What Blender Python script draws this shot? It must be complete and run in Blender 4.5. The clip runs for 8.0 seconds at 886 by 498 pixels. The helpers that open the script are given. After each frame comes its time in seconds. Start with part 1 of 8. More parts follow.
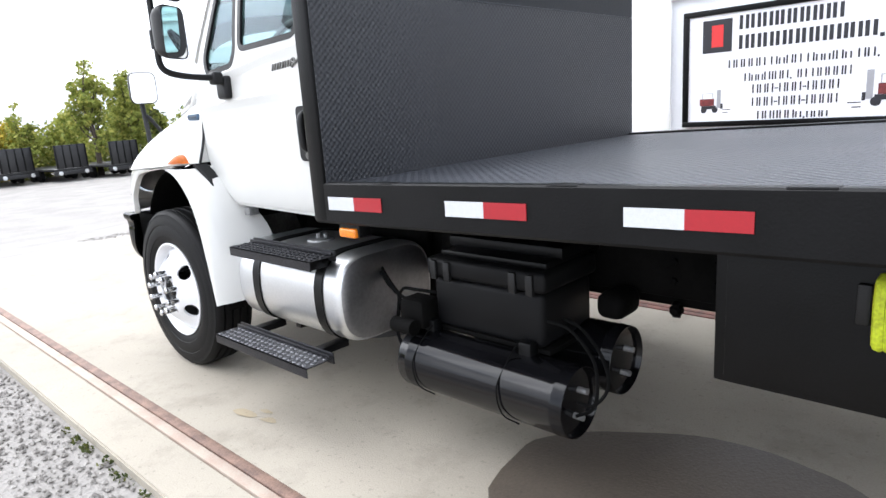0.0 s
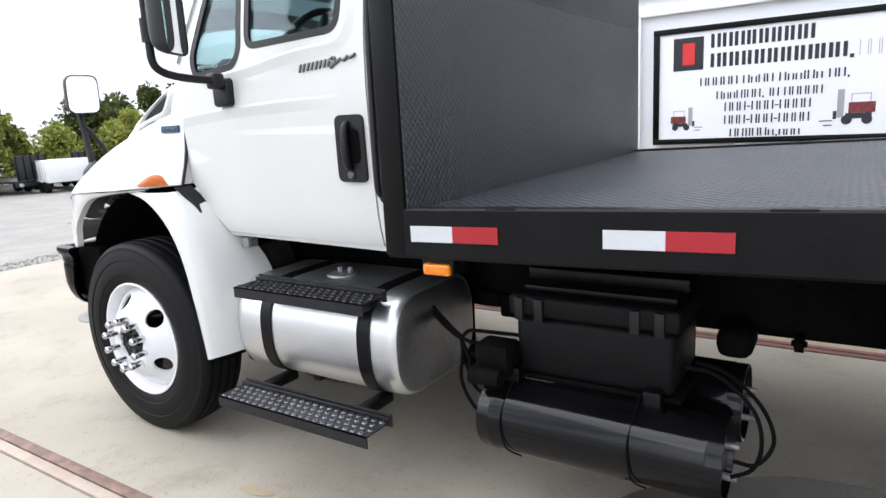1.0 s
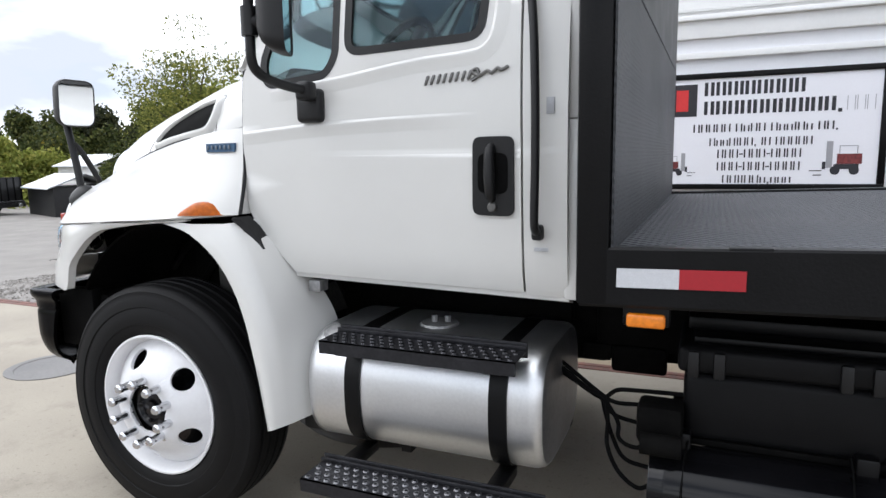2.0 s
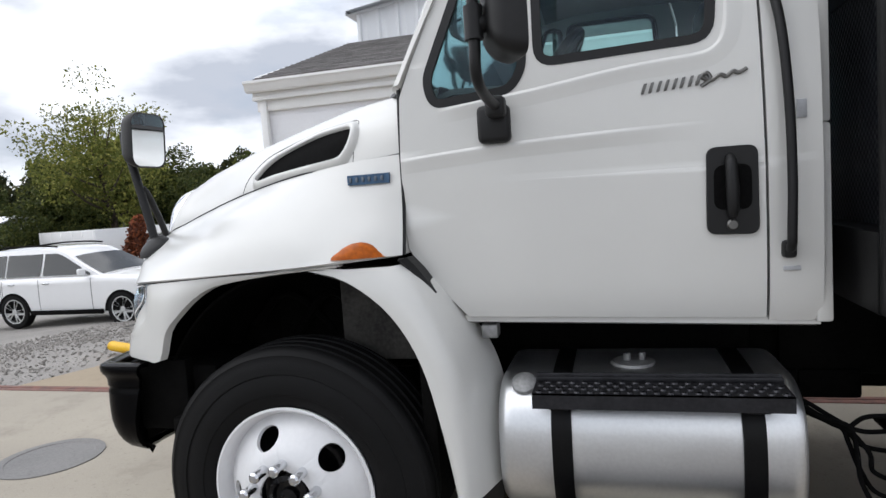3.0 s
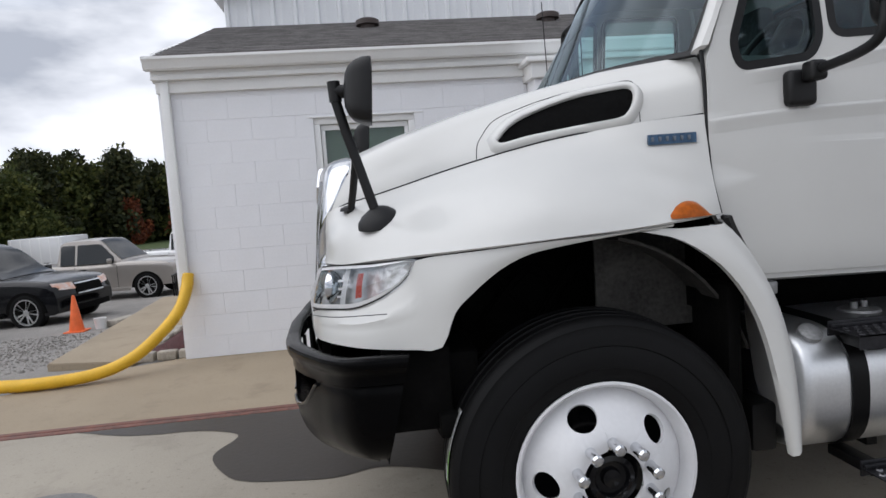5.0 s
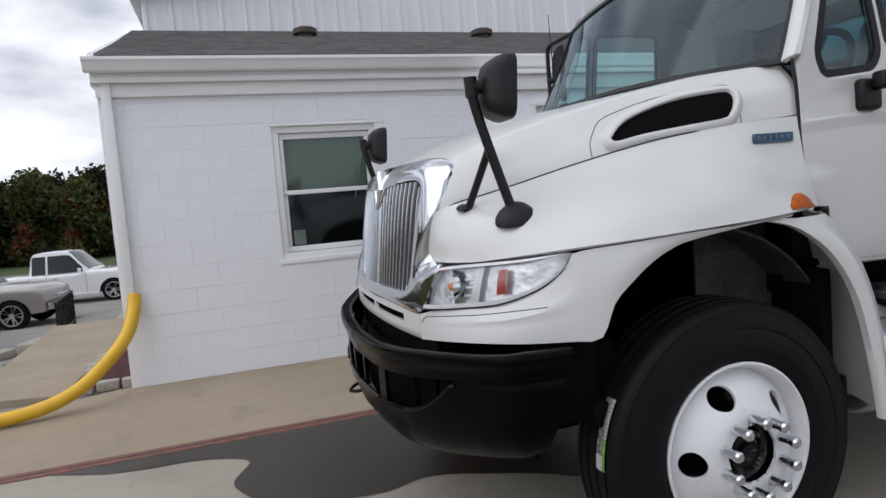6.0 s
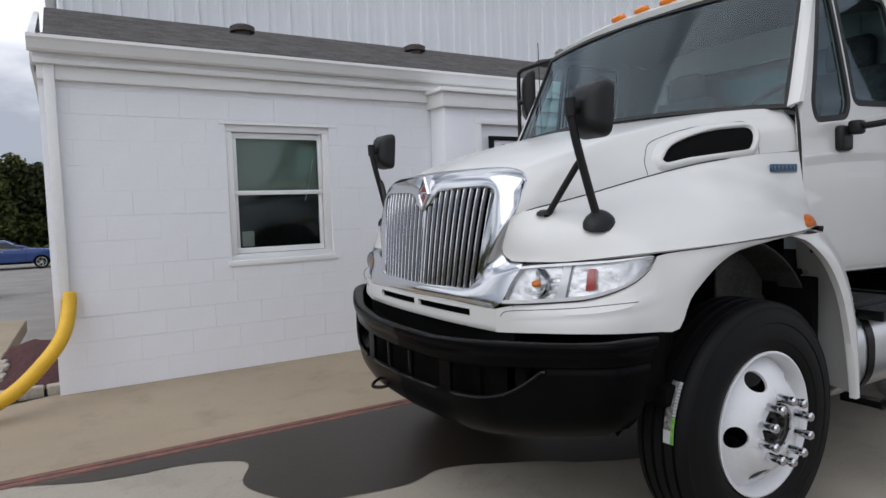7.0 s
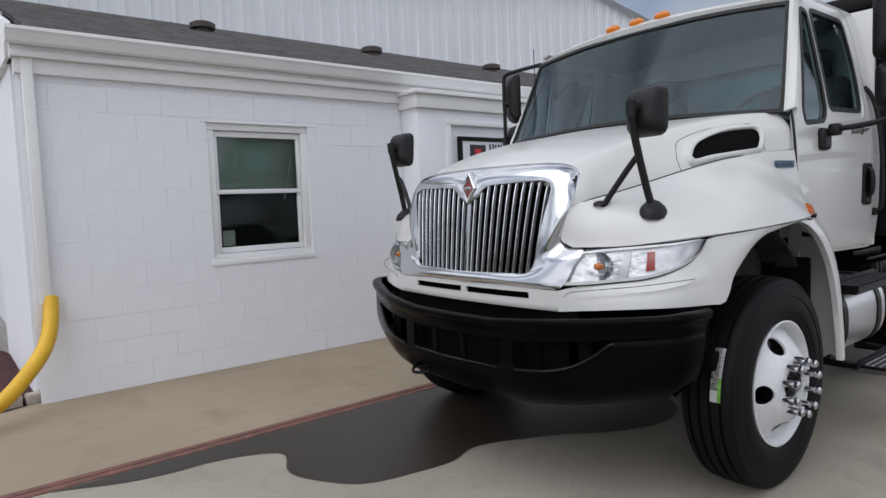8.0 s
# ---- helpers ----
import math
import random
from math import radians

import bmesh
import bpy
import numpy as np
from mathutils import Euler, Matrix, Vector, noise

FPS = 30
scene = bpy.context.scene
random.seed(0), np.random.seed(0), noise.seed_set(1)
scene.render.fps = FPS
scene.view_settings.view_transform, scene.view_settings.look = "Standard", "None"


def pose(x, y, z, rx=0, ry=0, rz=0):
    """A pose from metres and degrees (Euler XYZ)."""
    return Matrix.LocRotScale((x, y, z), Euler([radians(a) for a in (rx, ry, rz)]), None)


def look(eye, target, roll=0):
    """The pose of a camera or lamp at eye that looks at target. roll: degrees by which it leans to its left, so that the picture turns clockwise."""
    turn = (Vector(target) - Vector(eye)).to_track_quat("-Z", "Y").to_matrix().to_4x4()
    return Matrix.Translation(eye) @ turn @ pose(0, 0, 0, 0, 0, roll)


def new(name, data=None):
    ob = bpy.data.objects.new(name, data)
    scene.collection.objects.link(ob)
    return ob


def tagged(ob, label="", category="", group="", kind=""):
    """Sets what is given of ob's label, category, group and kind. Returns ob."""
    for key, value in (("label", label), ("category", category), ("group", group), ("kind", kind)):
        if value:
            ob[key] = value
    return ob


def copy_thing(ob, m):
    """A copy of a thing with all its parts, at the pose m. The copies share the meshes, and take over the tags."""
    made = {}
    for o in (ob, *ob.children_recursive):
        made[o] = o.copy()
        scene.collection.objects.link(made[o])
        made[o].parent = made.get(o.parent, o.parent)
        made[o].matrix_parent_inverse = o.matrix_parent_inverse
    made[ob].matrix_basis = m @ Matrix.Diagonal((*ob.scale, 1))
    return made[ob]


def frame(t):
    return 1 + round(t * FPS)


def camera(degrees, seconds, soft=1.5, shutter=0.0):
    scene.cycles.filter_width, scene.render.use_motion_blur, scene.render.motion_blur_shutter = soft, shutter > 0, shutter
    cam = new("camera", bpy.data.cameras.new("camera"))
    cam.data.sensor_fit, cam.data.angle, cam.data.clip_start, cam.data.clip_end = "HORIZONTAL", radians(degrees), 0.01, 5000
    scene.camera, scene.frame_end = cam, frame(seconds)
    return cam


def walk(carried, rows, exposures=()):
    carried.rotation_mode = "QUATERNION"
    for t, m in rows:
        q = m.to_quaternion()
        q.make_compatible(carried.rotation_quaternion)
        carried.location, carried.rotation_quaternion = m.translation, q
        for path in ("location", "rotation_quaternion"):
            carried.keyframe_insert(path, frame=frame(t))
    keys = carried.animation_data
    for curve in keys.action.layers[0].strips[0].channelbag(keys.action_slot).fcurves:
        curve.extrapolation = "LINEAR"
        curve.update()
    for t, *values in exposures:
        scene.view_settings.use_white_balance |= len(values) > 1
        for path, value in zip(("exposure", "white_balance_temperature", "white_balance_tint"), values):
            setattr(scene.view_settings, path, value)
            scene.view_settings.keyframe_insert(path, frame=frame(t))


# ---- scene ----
from mathutils.bvhtree import BVHTree

cam = camera(69.8, 8.0)
PATH = [
    (0, (3.846, -1.501, 1.511), (2.5, -0.089, 1.071), -3.9),
    (0.5, (3.425, -1.493, 1.515), (2.159, -0.009, 1.072), -1.8),
    (1, (2.985, -1.617, 1.523), (1.914, 0.023, 1.117), -3.3),
    (1.2, (2.79, -1.624, 1.5), (1.762, 0.06, 1.17), -3.0),
    (2.3, (1.757, -1.722, 1.484), (1.108, 0.15, 1.215), -3.2),
    (2.5, (1.565, -1.717, 1.466), (0.967, 0.177, 1.231), -5.8),
    (3, (1.054, -1.742, 1.469), (0.535, 0.182, 1.301), -4.0),
    (3.5, (0.615, -1.785, 1.461), (0.367, 0.184, 1.212), -2.0),
    (4, (0.162, -1.76, 1.449), (0.023, 0.225, 1.239), -5.4),
    (4.5, (-0.272, -1.777, 1.417), (-0.117, 0.208, 1.23), -1.5),
    (5, (-0.727, -1.736, 1.418), (-0.499, 0.243, 1.24), -4.0),
    (6.5, (-2.008, -1.455, 1.413), (-1.163, 0.351, 1.27), -3.0),
    (7, (-2.429, -1.382, 1.423), (-1.413, 0.335, 1.286), -1.8),
    (7.5, (-2.781, -1.289, 1.422), (-1.618, 0.334, 1.311), -3.0),
    (8, (-3.117, -1.171, 1.407), (-1.865, 0.382, 1.265), -2.3),
]
EXPOSURES = [(0.0, 1.22, 6050, 11), (0.5, 1.0, 6050, 11), (1.0, 0.92, 6100, 11), (1.2, 0.82, 6100, 11), (2.3, 0.30, 6100, 11), (3.0, -0.02, 6150, 11), (4.0, -0.18, 6200, 12), (4.5, -0.28, 6150, 12), (6.5, -0.48, 6050, 12), (8.0, -0.46, 6050, 12)]
walk(cam, [(t, look(eye, target, roll)) for t, eye, target, roll in PATH], EXPOSURES)

# ---- light ----
world = bpy.data.worlds.new("world")
scene.world = world
world.use_nodes = True
wn, wl = world.node_tree.nodes, world.node_tree.links
wn.clear()
SUN_EL, SUN_AZ = radians(52), radians(259)
sky = wn.new("ShaderNodeTexSky")
sky.sky_type, sky.sun_disc, sky.sun_elevation, sky.sun_rotation = "NISHITA", False, SUN_EL, SUN_AZ
coord = wn.new("ShaderNodeTexCoord")
squash = wn.new("ShaderNodeMapping")
squash.inputs["Scale"].default_value = (1.0, 1.0, 2.6)
clouds = wn.new("ShaderNodeTexNoise")
clouds.inputs["Scale"].default_value, clouds.inputs["Detail"].default_value, clouds.inputs["Roughness"].default_value = 1.9, 7, 0.52
cover = wn.new("ShaderNodeValToRGB")
cover.color_ramp.elements[0].position, cover.color_ramp.elements[1].position = 0.34, 0.5
cover.color_ramp.elements[0].color = (0.25, 0.25, 0.25, 1)
shade = wn.new("ShaderNodeTexNoise")
shade.inputs["Scale"].default_value, shade.inputs["Detail"].default_value = 2.6, 6
tone = wn.new("ShaderNodeValToRGB")
tone.color_ramp.elements[0].position, tone.color_ramp.elements[0].color = 0.40, (6.2, 6.5, 7.1, 1)
tone.color_ramp.elements[1].position, tone.color_ramp.elements[1].color = 0.57, (14.6, 14.6, 14.6, 1)
mix = wn.new("ShaderNodeMix")
mix.data_type = "RGBA"
back, wout = wn.new("ShaderNodeBackground"), wn.new("ShaderNodeOutputWorld")
back.inputs["Strength"].default_value = 0.1
for a, b in ((coord.outputs["Generated"], squash.inputs["Vector"]), (squash.outputs[0], clouds.inputs["Vector"]), (squash.outputs[0], shade.inputs["Vector"]),
             (clouds.outputs["Fac"], cover.inputs["Fac"]), (shade.outputs["Fac"], tone.inputs["Fac"]), (cover.outputs["Color"], mix.inputs["Factor"]),
             (sky.outputs["Color"], mix.inputs["A"]), (tone.outputs["Color"], mix.inputs["B"]), (mix.outputs["Result"], back.inputs["Color"]), (back.outputs[0], wout.inputs["Surface"])):
    wl.new(a, b)
sun = new("sun", bpy.data.lights.new("sun", "SUN"))
sun.data.energy, sun.data.angle, sun.data.color = 2.0, radians(80), (1.0, 0.97, 0.93)
sun.matrix_world = look((-6.2, -1.2, 8.0), (0.0, 0.0, 0.0))


# ---- materials ----
def material(name, color, rough=0.6, metal=0.0, var=0.12, scale=6.0, bump=0.0, bump_scale=60.0, color2=None, coat=0.0, spec=0.5, rough_var=0.0):
    """A surface with colour variation at two scales and fine relief."""
    m = bpy.data.materials.new(name)
    m.use_nodes = True
    n, l = m.node_tree.nodes, m.node_tree.links
    b = n["Principled BSDF"]
    b.inputs["Roughness"].default_value, b.inputs["Metallic"].default_value = rough, metal
    b.inputs["Coat Weight"].default_value, b.inputs["Specular IOR Level"].default_value = coat, spec
    b.inputs["Coat Roughness"].default_value = 0.06
    tc = n.new("ShaderNodeTexCoord")
    big, fine = n.new("ShaderNodeTexNoise"), n.new("ShaderNodeTexNoise")
    big.inputs["Scale"].default_value, big.inputs["Detail"].default_value = scale, 5
    fine.inputs["Scale"].default_value, fine.inputs["Detail"].default_value = bump_scale, 4
    l.new(tc.outputs["Object"], big.inputs["Vector"])
    l.new(tc.outputs["Object"], fine.inputs["Vector"])
    both = n.new("ShaderNodeMix")
    both.inputs["Factor"].default_value = 0.4
    l.new(big.outputs["Fac"], both.inputs["A"])
    l.new(fine.outputs["Fac"], both.inputs["B"])
    ramp = n.new("ShaderNodeValToRGB")
    c2 = color2 or tuple(c * (1 - 2 * var) for c in color)
    ramp.color_ramp.elements[0].position, ramp.color_ramp.elements[1].position = 0.38, 0.62
    ramp.color_ramp.elements[0].color, ramp.color_ramp.elements[1].color = (*c2, 1), (*color, 1)
    l.new(both.outputs["Result"], ramp.inputs["Fac"])
    l.new(ramp.outputs["Color"], b.inputs["Base Color"])
    if rough_var:
        rr = n.new("ShaderNodeMapRange")
        rr.inputs["To Min"].default_value, rr.inputs["To Max"].default_value = max(0.02, rough - rough_var), rough + rough_var
        l.new(big.outputs["Fac"], rr.inputs["Value"])
        l.new(rr.outputs["Result"], b.inputs["Roughness"])
    if bump:
        bp = n.new("ShaderNodeBump")
        bp.inputs["Strength"].default_value, bp.inputs["Distance"].default_value = 1.0, bump
        l.new(fine.outputs["Fac"], bp.inputs["Height"])
        l.new(bp.outputs["Normal"], b.inputs["Normal"])
    return m


def glass(name, color, rough=0.02, clear=0.75, ior=1.75):
    """Thin sheet glass: mostly clear, with a mirror gloss by Fresnel."""
    m = bpy.data.materials.new(name)
    m.use_nodes = True
    n, l = m.node_tree.nodes, m.node_tree.links
    n.remove(n["Principled BSDF"])
    t, g, f, s = n.new("ShaderNodeBsdfTransparent"), n.new("ShaderNodeBsdfGlossy"), n.new("ShaderNodeFresnel"), n.new("ShaderNodeMixShader")
    t.inputs["Color"].default_value = (*[c * clear for c in color], 1)
    g.inputs["Roughness"].default_value = rough
    f.inputs["IOR"].default_value = ior
    g.inputs["Color"].default_value = (0.82, 0.93, 1.0, 1)
    l.new(f.outputs[0], s.inputs[0]); l.new(t.outputs[0], s.inputs[1]); l.new(g.outputs[0], s.inputs[2])
    l.new(s.outputs[0], n["Material Output"].inputs["Surface"])
    return m


WHITE = material("white_paint", (0.62, 0.616, 0.592), 0.27, var=0.012, scale=1.5, coat=0.4, bump=0.0004, bump_scale=9)
WHITE.node_tree.nodes["Principled BSDF"].inputs["Coat Roughness"].default_value = 0.15
BLACK = material("black_paint", (0.0042, 0.0042, 0.0046), 0.36, var=0.2, scale=5, bump=0.0006, bump_scale=120, rough_var=0.1, spec=0.17)
GLOSSBLACK = material("gloss_black", (0.005, 0.005, 0.006), 0.12, var=0.2, scale=5, rough_var=0.03, bump=0.0002, bump_scale=12, spec=0.28)
PLASTIC = material("black_plastic", (0.0075, 0.0075, 0.008), 0.48, var=0.15, scale=20, spec=0.35, bump=0.0004, bump_scale=400)
BATTERY = material("dark_grey_plastic", (0.0055, 0.0055, 0.006), 0.5, spec=0.14, var=0.15, scale=8, bump=0.0006, bump_scale=200)
VOID = material("dark_mesh", (0.004, 0.004, 0.004), 0.9, var=0.3, scale=80, spec=0.1)
# Chassis black, lowered further because shade under the truck is put into it.
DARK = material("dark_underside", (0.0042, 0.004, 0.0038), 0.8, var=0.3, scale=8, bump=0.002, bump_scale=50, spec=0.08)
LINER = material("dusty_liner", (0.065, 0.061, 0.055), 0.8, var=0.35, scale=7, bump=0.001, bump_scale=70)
RUBBER = material("tyre_rubber", (0.0042, 0.0042, 0.0046), 0.6, var=0.25, scale=7, bump=0.0006, bump_scale=150, rough_var=0.08, spec=0.18)
WHEELWHITE = material("wheel_white", (0.72, 0.72, 0.73), 0.35, var=0.03, scale=9, coat=0.2)
CHROME = material("chrome", (0.68, 0.69, 0.71), 0.11, 1.0, var=0.02, scale=4, bump=0.0006, bump_scale=7)
ALU = material("brushed_aluminium", (0.74, 0.75, 0.76), 0.38, 1.0, var=0.05, scale=4, rough_var=0.06, bump=0.0003, bump_scale=90)
TREADSTEEL = material("dark_tread_steel", (0.028, 0.028, 0.032), 0.45, 0.6, var=0.2, scale=20, rough_var=0.1, bump=0.001, bump_scale=80)
AMBER = material("amber_lens", (0.44, 0.10, 0.004), 0.35, var=0.15, scale=60, coat=0.05, spec=0.2)
AMBERLIGHT = material("bright_amber_lens", (0.75, 0.21, 0.005), 0.25, var=0.1, scale=60, coat=0.4)
REDLENS = material("red_lens", (0.42, 0.06, 0.04), 0.25, var=0.1, scale=50, coat=0.4)
CLEAR = glass("clear_lens", (1, 1, 1), 0.03, 0.96, 1.42)
GLASS = glass("tinted_glass", (0.68, 0.90, 0.90), 0.05, 0.92, 1.52)
WINGLASS = glass("window_glass", (0.86, 0.9, 0.86), 0.02, 0.92, 1.38)
DARKGLASS = material("dark_car_glass", (0.010, 0.013, 0.014), 0.05, var=0.1, spec=0.5)
TAPEW = material("white_tape", (0.52, 0.53, 0.55), 0.4, var=0.05, scale=300)
TAPER = material("red_tape", (0.31, 0.007, 0.014), 0.4, var=0.05, scale=300)
BADGE = material("badge_metal", (0.17, 0.167, 0.16), 0.35, 0.9, var=0.1)
BADGEBLUE = material("badge_blue", (0.05, 0.11, 0.2), 0.35, 0.3, var=0.2, scale=40)
SEAT = material("grey_seat", (0.10, 0.10, 0.11), 0.85, var=0.2, scale=30)
TRIMGREY = material("grey_interior", (0.2, 0.205, 0.205), 0.75, var=0.1, scale=12)
BLOCKPAINT = material("painted_block", (0.84, 0.845, 0.87), 0.65, var=0.02, scale=2.5, bump=0.0015, bump_scale=45)
TRIMWHITE = material("white_trim", (0.82, 0.82, 0.81), 0.45, var=0.025, scale=3)
SIDING = material("steel_siding", (0.78, 0.795, 0.815), 0.45, var=0.03, scale=1.2)
SHINGLE = material("grey_shingle", (0.20, 0.19, 0.185), 0.9, var=0.2, scale=5, bump=0.004, bump_scale=90)
RUST = material("rusty_steel", (0.25, 0.155, 0.115), 0.75, var=0.3, scale=11, bump=0.001, bump_scale=120, color2=(0.11, 0.07, 0.055))
DUSTYRUST = material("dusty_rusty_steel", (0.40, 0.34, 0.28), 0.85, var=0.15, scale=7, bump=0.001, bump_scale=120, color2=(0.35, 0.26, 0.21))
RUSTDARK = material("dark_rusty_steel", (0.21, 0.085, 0.062), 0.75, var=0.3, scale=11, bump=0.001, bump_scale=120, color2=(0.10, 0.055, 0.045))
YELLOW = material("yellow_plastic", (0.80, 0.47, 0.02), 0.45, var=0.06, scale=8)
MULCH = material("red_mulch", (0.10, 0.025, 0.025), 0.95, var=0.4, scale=30, bump=0.02, bump_scale=40)
STONE = material("edging_stone", (0.42, 0.38, 0.32), 0.9, var=0.15, scale=20, bump=0.004, bump_scale=60)
ORANGE = material("orange_cone", (0.85, 0.15, 0.03), 0.5, var=0.08, scale=10)
BARK = material("bark", (0.09, 0.07, 0.055), 0.95, var=0.25, scale=10, bump=0.01, bump_scale=30)


def ground_material(name, light, dark, stain, rough, bump, bump_scale):
    m = material(name, light, rough, var=0.1, scale=0.9, bump=bump, bump_scale=bump_scale, color2=dark)
    n, l = m.node_tree.nodes, m.node_tree.links
    b = n["Principled BSDF"]
    ramp = b.inputs["Base Color"].links[0].from_node
    tc = n.new("ShaderNodeTexCoord")
    spots = n.new("ShaderNodeTexNoise")
    spots.inputs["Scale"].default_value, spots.inputs["Detail"].default_value, spots.inputs["Roughness"].default_value = 2.6, 8, 0.7
    l.new(tc.outputs["Object"], spots.inputs["Vector"])
    r2 = n.new("ShaderNodeValToRGB")
    r2.color_ramp.elements[0].position, r2.color_ramp.elements[1].position = 0.52, 0.72
    r2.color_ramp.elements[0].color, r2.color_ramp.elements[1].color = (0, 0, 0, 1), (0.55, 0.55, 0.55, 1)
    l.new(spots.outputs["Fac"], r2.inputs["Fac"])
    mx = n.new("ShaderNodeMix")
    mx.data_type = "RGBA"
    mx.inputs["B"].default_value = (*stain, 1)
    l.new(r2.outputs["Color"], mx.inputs["Factor"]); l.new(ramp.outputs["Color"], mx.inputs["A"])
    specks, r3, m2 = n.new("ShaderNodeTexNoise"), n.new("ShaderNodeValToRGB"), n.new("ShaderNodeMix")
    specks.inputs["Scale"].default_value, specks.inputs["Detail"].default_value = 34, 3
    l.new(tc.outputs["Object"], specks.inputs["Vector"])
    r3.color_ramp.elements[0].position, r3.color_ramp.elements[1].position = 0.62, 0.70
    r3.color_ramp.elements[1].color = (0.3, 0.3, 0.3, 1)
    l.new(specks.outputs["Fac"], r3.inputs["Fac"])
    m2.data_type = "RGBA"
    m2.inputs["B"].default_value = (*[c * 0.6 for c in stain], 1)
    l.new(r3.outputs["Color"], m2.inputs["Factor"]); l.new(mx.outputs["Result"], m2.inputs["A"])
    l.new(m2.outputs["Result"], b.inputs["Base Color"])
    return m


CONCRETE = ground_material("concrete", (0.375, 0.338, 0.276), (0.30, 0.268, 0.218), (0.20, 0.176, 0.142), 0.85, 0.002, 120)
TANCONCRETE = ground_material("tan_concrete", (0.35, 0.285, 0.20), (0.285, 0.23, 0.16), (0.20, 0.157, 0.11), 0.85, 0.002, 120)
GRAVEL = ground_material("gravel", (0.31, 0.292, 0.27), (0.24, 0.226, 0.21), (0.33, 0.312, 0.288), 0.95, 0.02, 45)
# Wet concrete, its colour lowered further for the shade under the bumper.
WET = ground_material("shaded_wet_concrete", (0.038, 0.029, 0.021), (0.028, 0.021, 0.015), (0.020, 0.015, 0.011), 0.45, 0.0012, 30)
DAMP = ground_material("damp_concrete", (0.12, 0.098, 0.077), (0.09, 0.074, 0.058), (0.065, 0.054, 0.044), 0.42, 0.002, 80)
STAIN = ground_material("rust_stain", (0.36, 0.29, 0.185), (0.33, 0.285, 0.21), (0.27, 0.22, 0.15), 0.85, 0.002, 120)


# ---- mesh helpers ----
def part(name, bm, mat, parent=None, label="", angle=38):
    """Links a bmesh as one mesh object, under a thing or a part."""
    bmesh.ops.recalc_face_normals(bm, faces=bm.faces)
    limit = radians(angle)
    for f in bm.faces:
        f.smooth = True
    for e in bm.edges:
        e.smooth = len(e.link_faces) == 2 and e.calc_face_angle(0.0) < limit
    me = bpy.data.meshes.new(name)
    bm.to_mesh(me)
    bm.free()
    me.materials.append(mat)
    ob = new(name, me)
    ob.parent = parent
    if label:
        ob["label"] = label
    return ob


def thing(name, label, category, m=None, group=""):
    ob = new(name)
    ob.empty_display_size = 0.1
    if m is not None:
        ob.matrix_basis = m
    return tagged(ob, label, category, group)


def box(bm, x0, x1, y0, y1, z0, z1, bevel=0.0, seg=2, m=None):
    vs = [bm.verts.new((x, y, z)) for x in (x0, x1) for y in (y0, y1) for z in (z0, z1)]
    fs = [bm.faces.new([vs[i] for i in f]) for f in ((0, 1, 3, 2), (4, 6, 7, 5), (0, 4, 5, 1), (2, 3, 7, 6), (0, 2, 6, 4), (1, 5, 7, 3))]
    if bevel:
        es = list({e for f in fs for e in f.edges})
        out = bmesh.ops.bevel(bm, geom=es, offset=bevel, segments=seg, profile=0.5, affect="EDGES")
        vs = list({v for f in out["faces"] for v in f.verts} | {v for v in vs if v.is_valid})
    if m is not None:
        bmesh.ops.transform(bm, matrix=m, verts=vs)
    return vs


def boxed(*a, **k):
    bm = bmesh.new()
    box(bm, *a, **k)
    return bm


def grid(bm, rows, closed_u=False, closed_v=False):
    """Faces between rows of points."""
    vr = [[bm.verts.new(p) for p in r] for r in rows]
    n, k = len(vr), len(vr[0])
    for i in range(n if closed_u else n - 1):
        for j in range(k if closed_v else k - 1):
            q4 = (vr[i][j], vr[i][(j + 1) % k], vr[(i + 1) % n][(j + 1) % k], vr[(i + 1) % n][j])
            if len(set(q4)) == 4:
                bm.faces.new(q4)
    return vr


def fan(bm, ring):
    bm.faces.new(ring)


def smooth_line(pts, per=6):
    """A Catmull-Rom line through points of any dimension."""
    P = [np.array(p, float) for p in pts]
    P = [2 * P[0] - P[1]] + P + [2 * P[-1] - P[-2]]
    out = []
    for i in range(1, len(P) - 2):
        for k in range(per):
            t = k / per
            a, b, c, d = P[i - 1], P[i], P[i + 1], P[i + 2]
            out.append(0.5 * (2 * b + (c - a) * t + (2 * a - 5 * b + 4 * c - d) * t * t + (3 * b - a - 3 * c + d) * t ** 3))
    out.append(P[-2])
    return out


def resample(pts, n):
    P = np.array([list(p) for p in pts], float)
    d = np.r_[0, np.cumsum(np.linalg.norm(np.diff(P, axis=0), axis=1))]
    s = np.linspace(0, d[-1], n)
    return [np.array([np.interp(v, d, P[:, k]) for k in range(P.shape[1])]) for v in s]


def tube(bm, pts, r, sides=10, caps=True, per=5, straight=False):
    """A round bar along a line; r may be a list."""
    line = [Vector(p) for p in (pts if straight else smooth_line(pts, per))]
    n = len(line)
    up, rows = None, []
    for i, p in enumerate(line):
        d = (line[min(i + 1, n - 1)] - line[max(i - 1, 0)]).normalized()
        if up is None:
            up = d.orthogonal().normalized()
        up = (up - d * up.dot(d)).normalized()
        side = d.cross(up)
        rad = r if not isinstance(r, (list, tuple)) else float(np.interp(i / (n - 1), np.linspace(0, 1, len(r)), r))
        rows.append([p + (up * math.cos(a) + side * math.sin(a)) * rad for a in [2 * math.pi * k / sides for k in range(sides)]])
    vr = grid(bm, rows, closed_v=True)
    if caps:
        fan(bm, vr[0]); fan(bm, vr[-1])


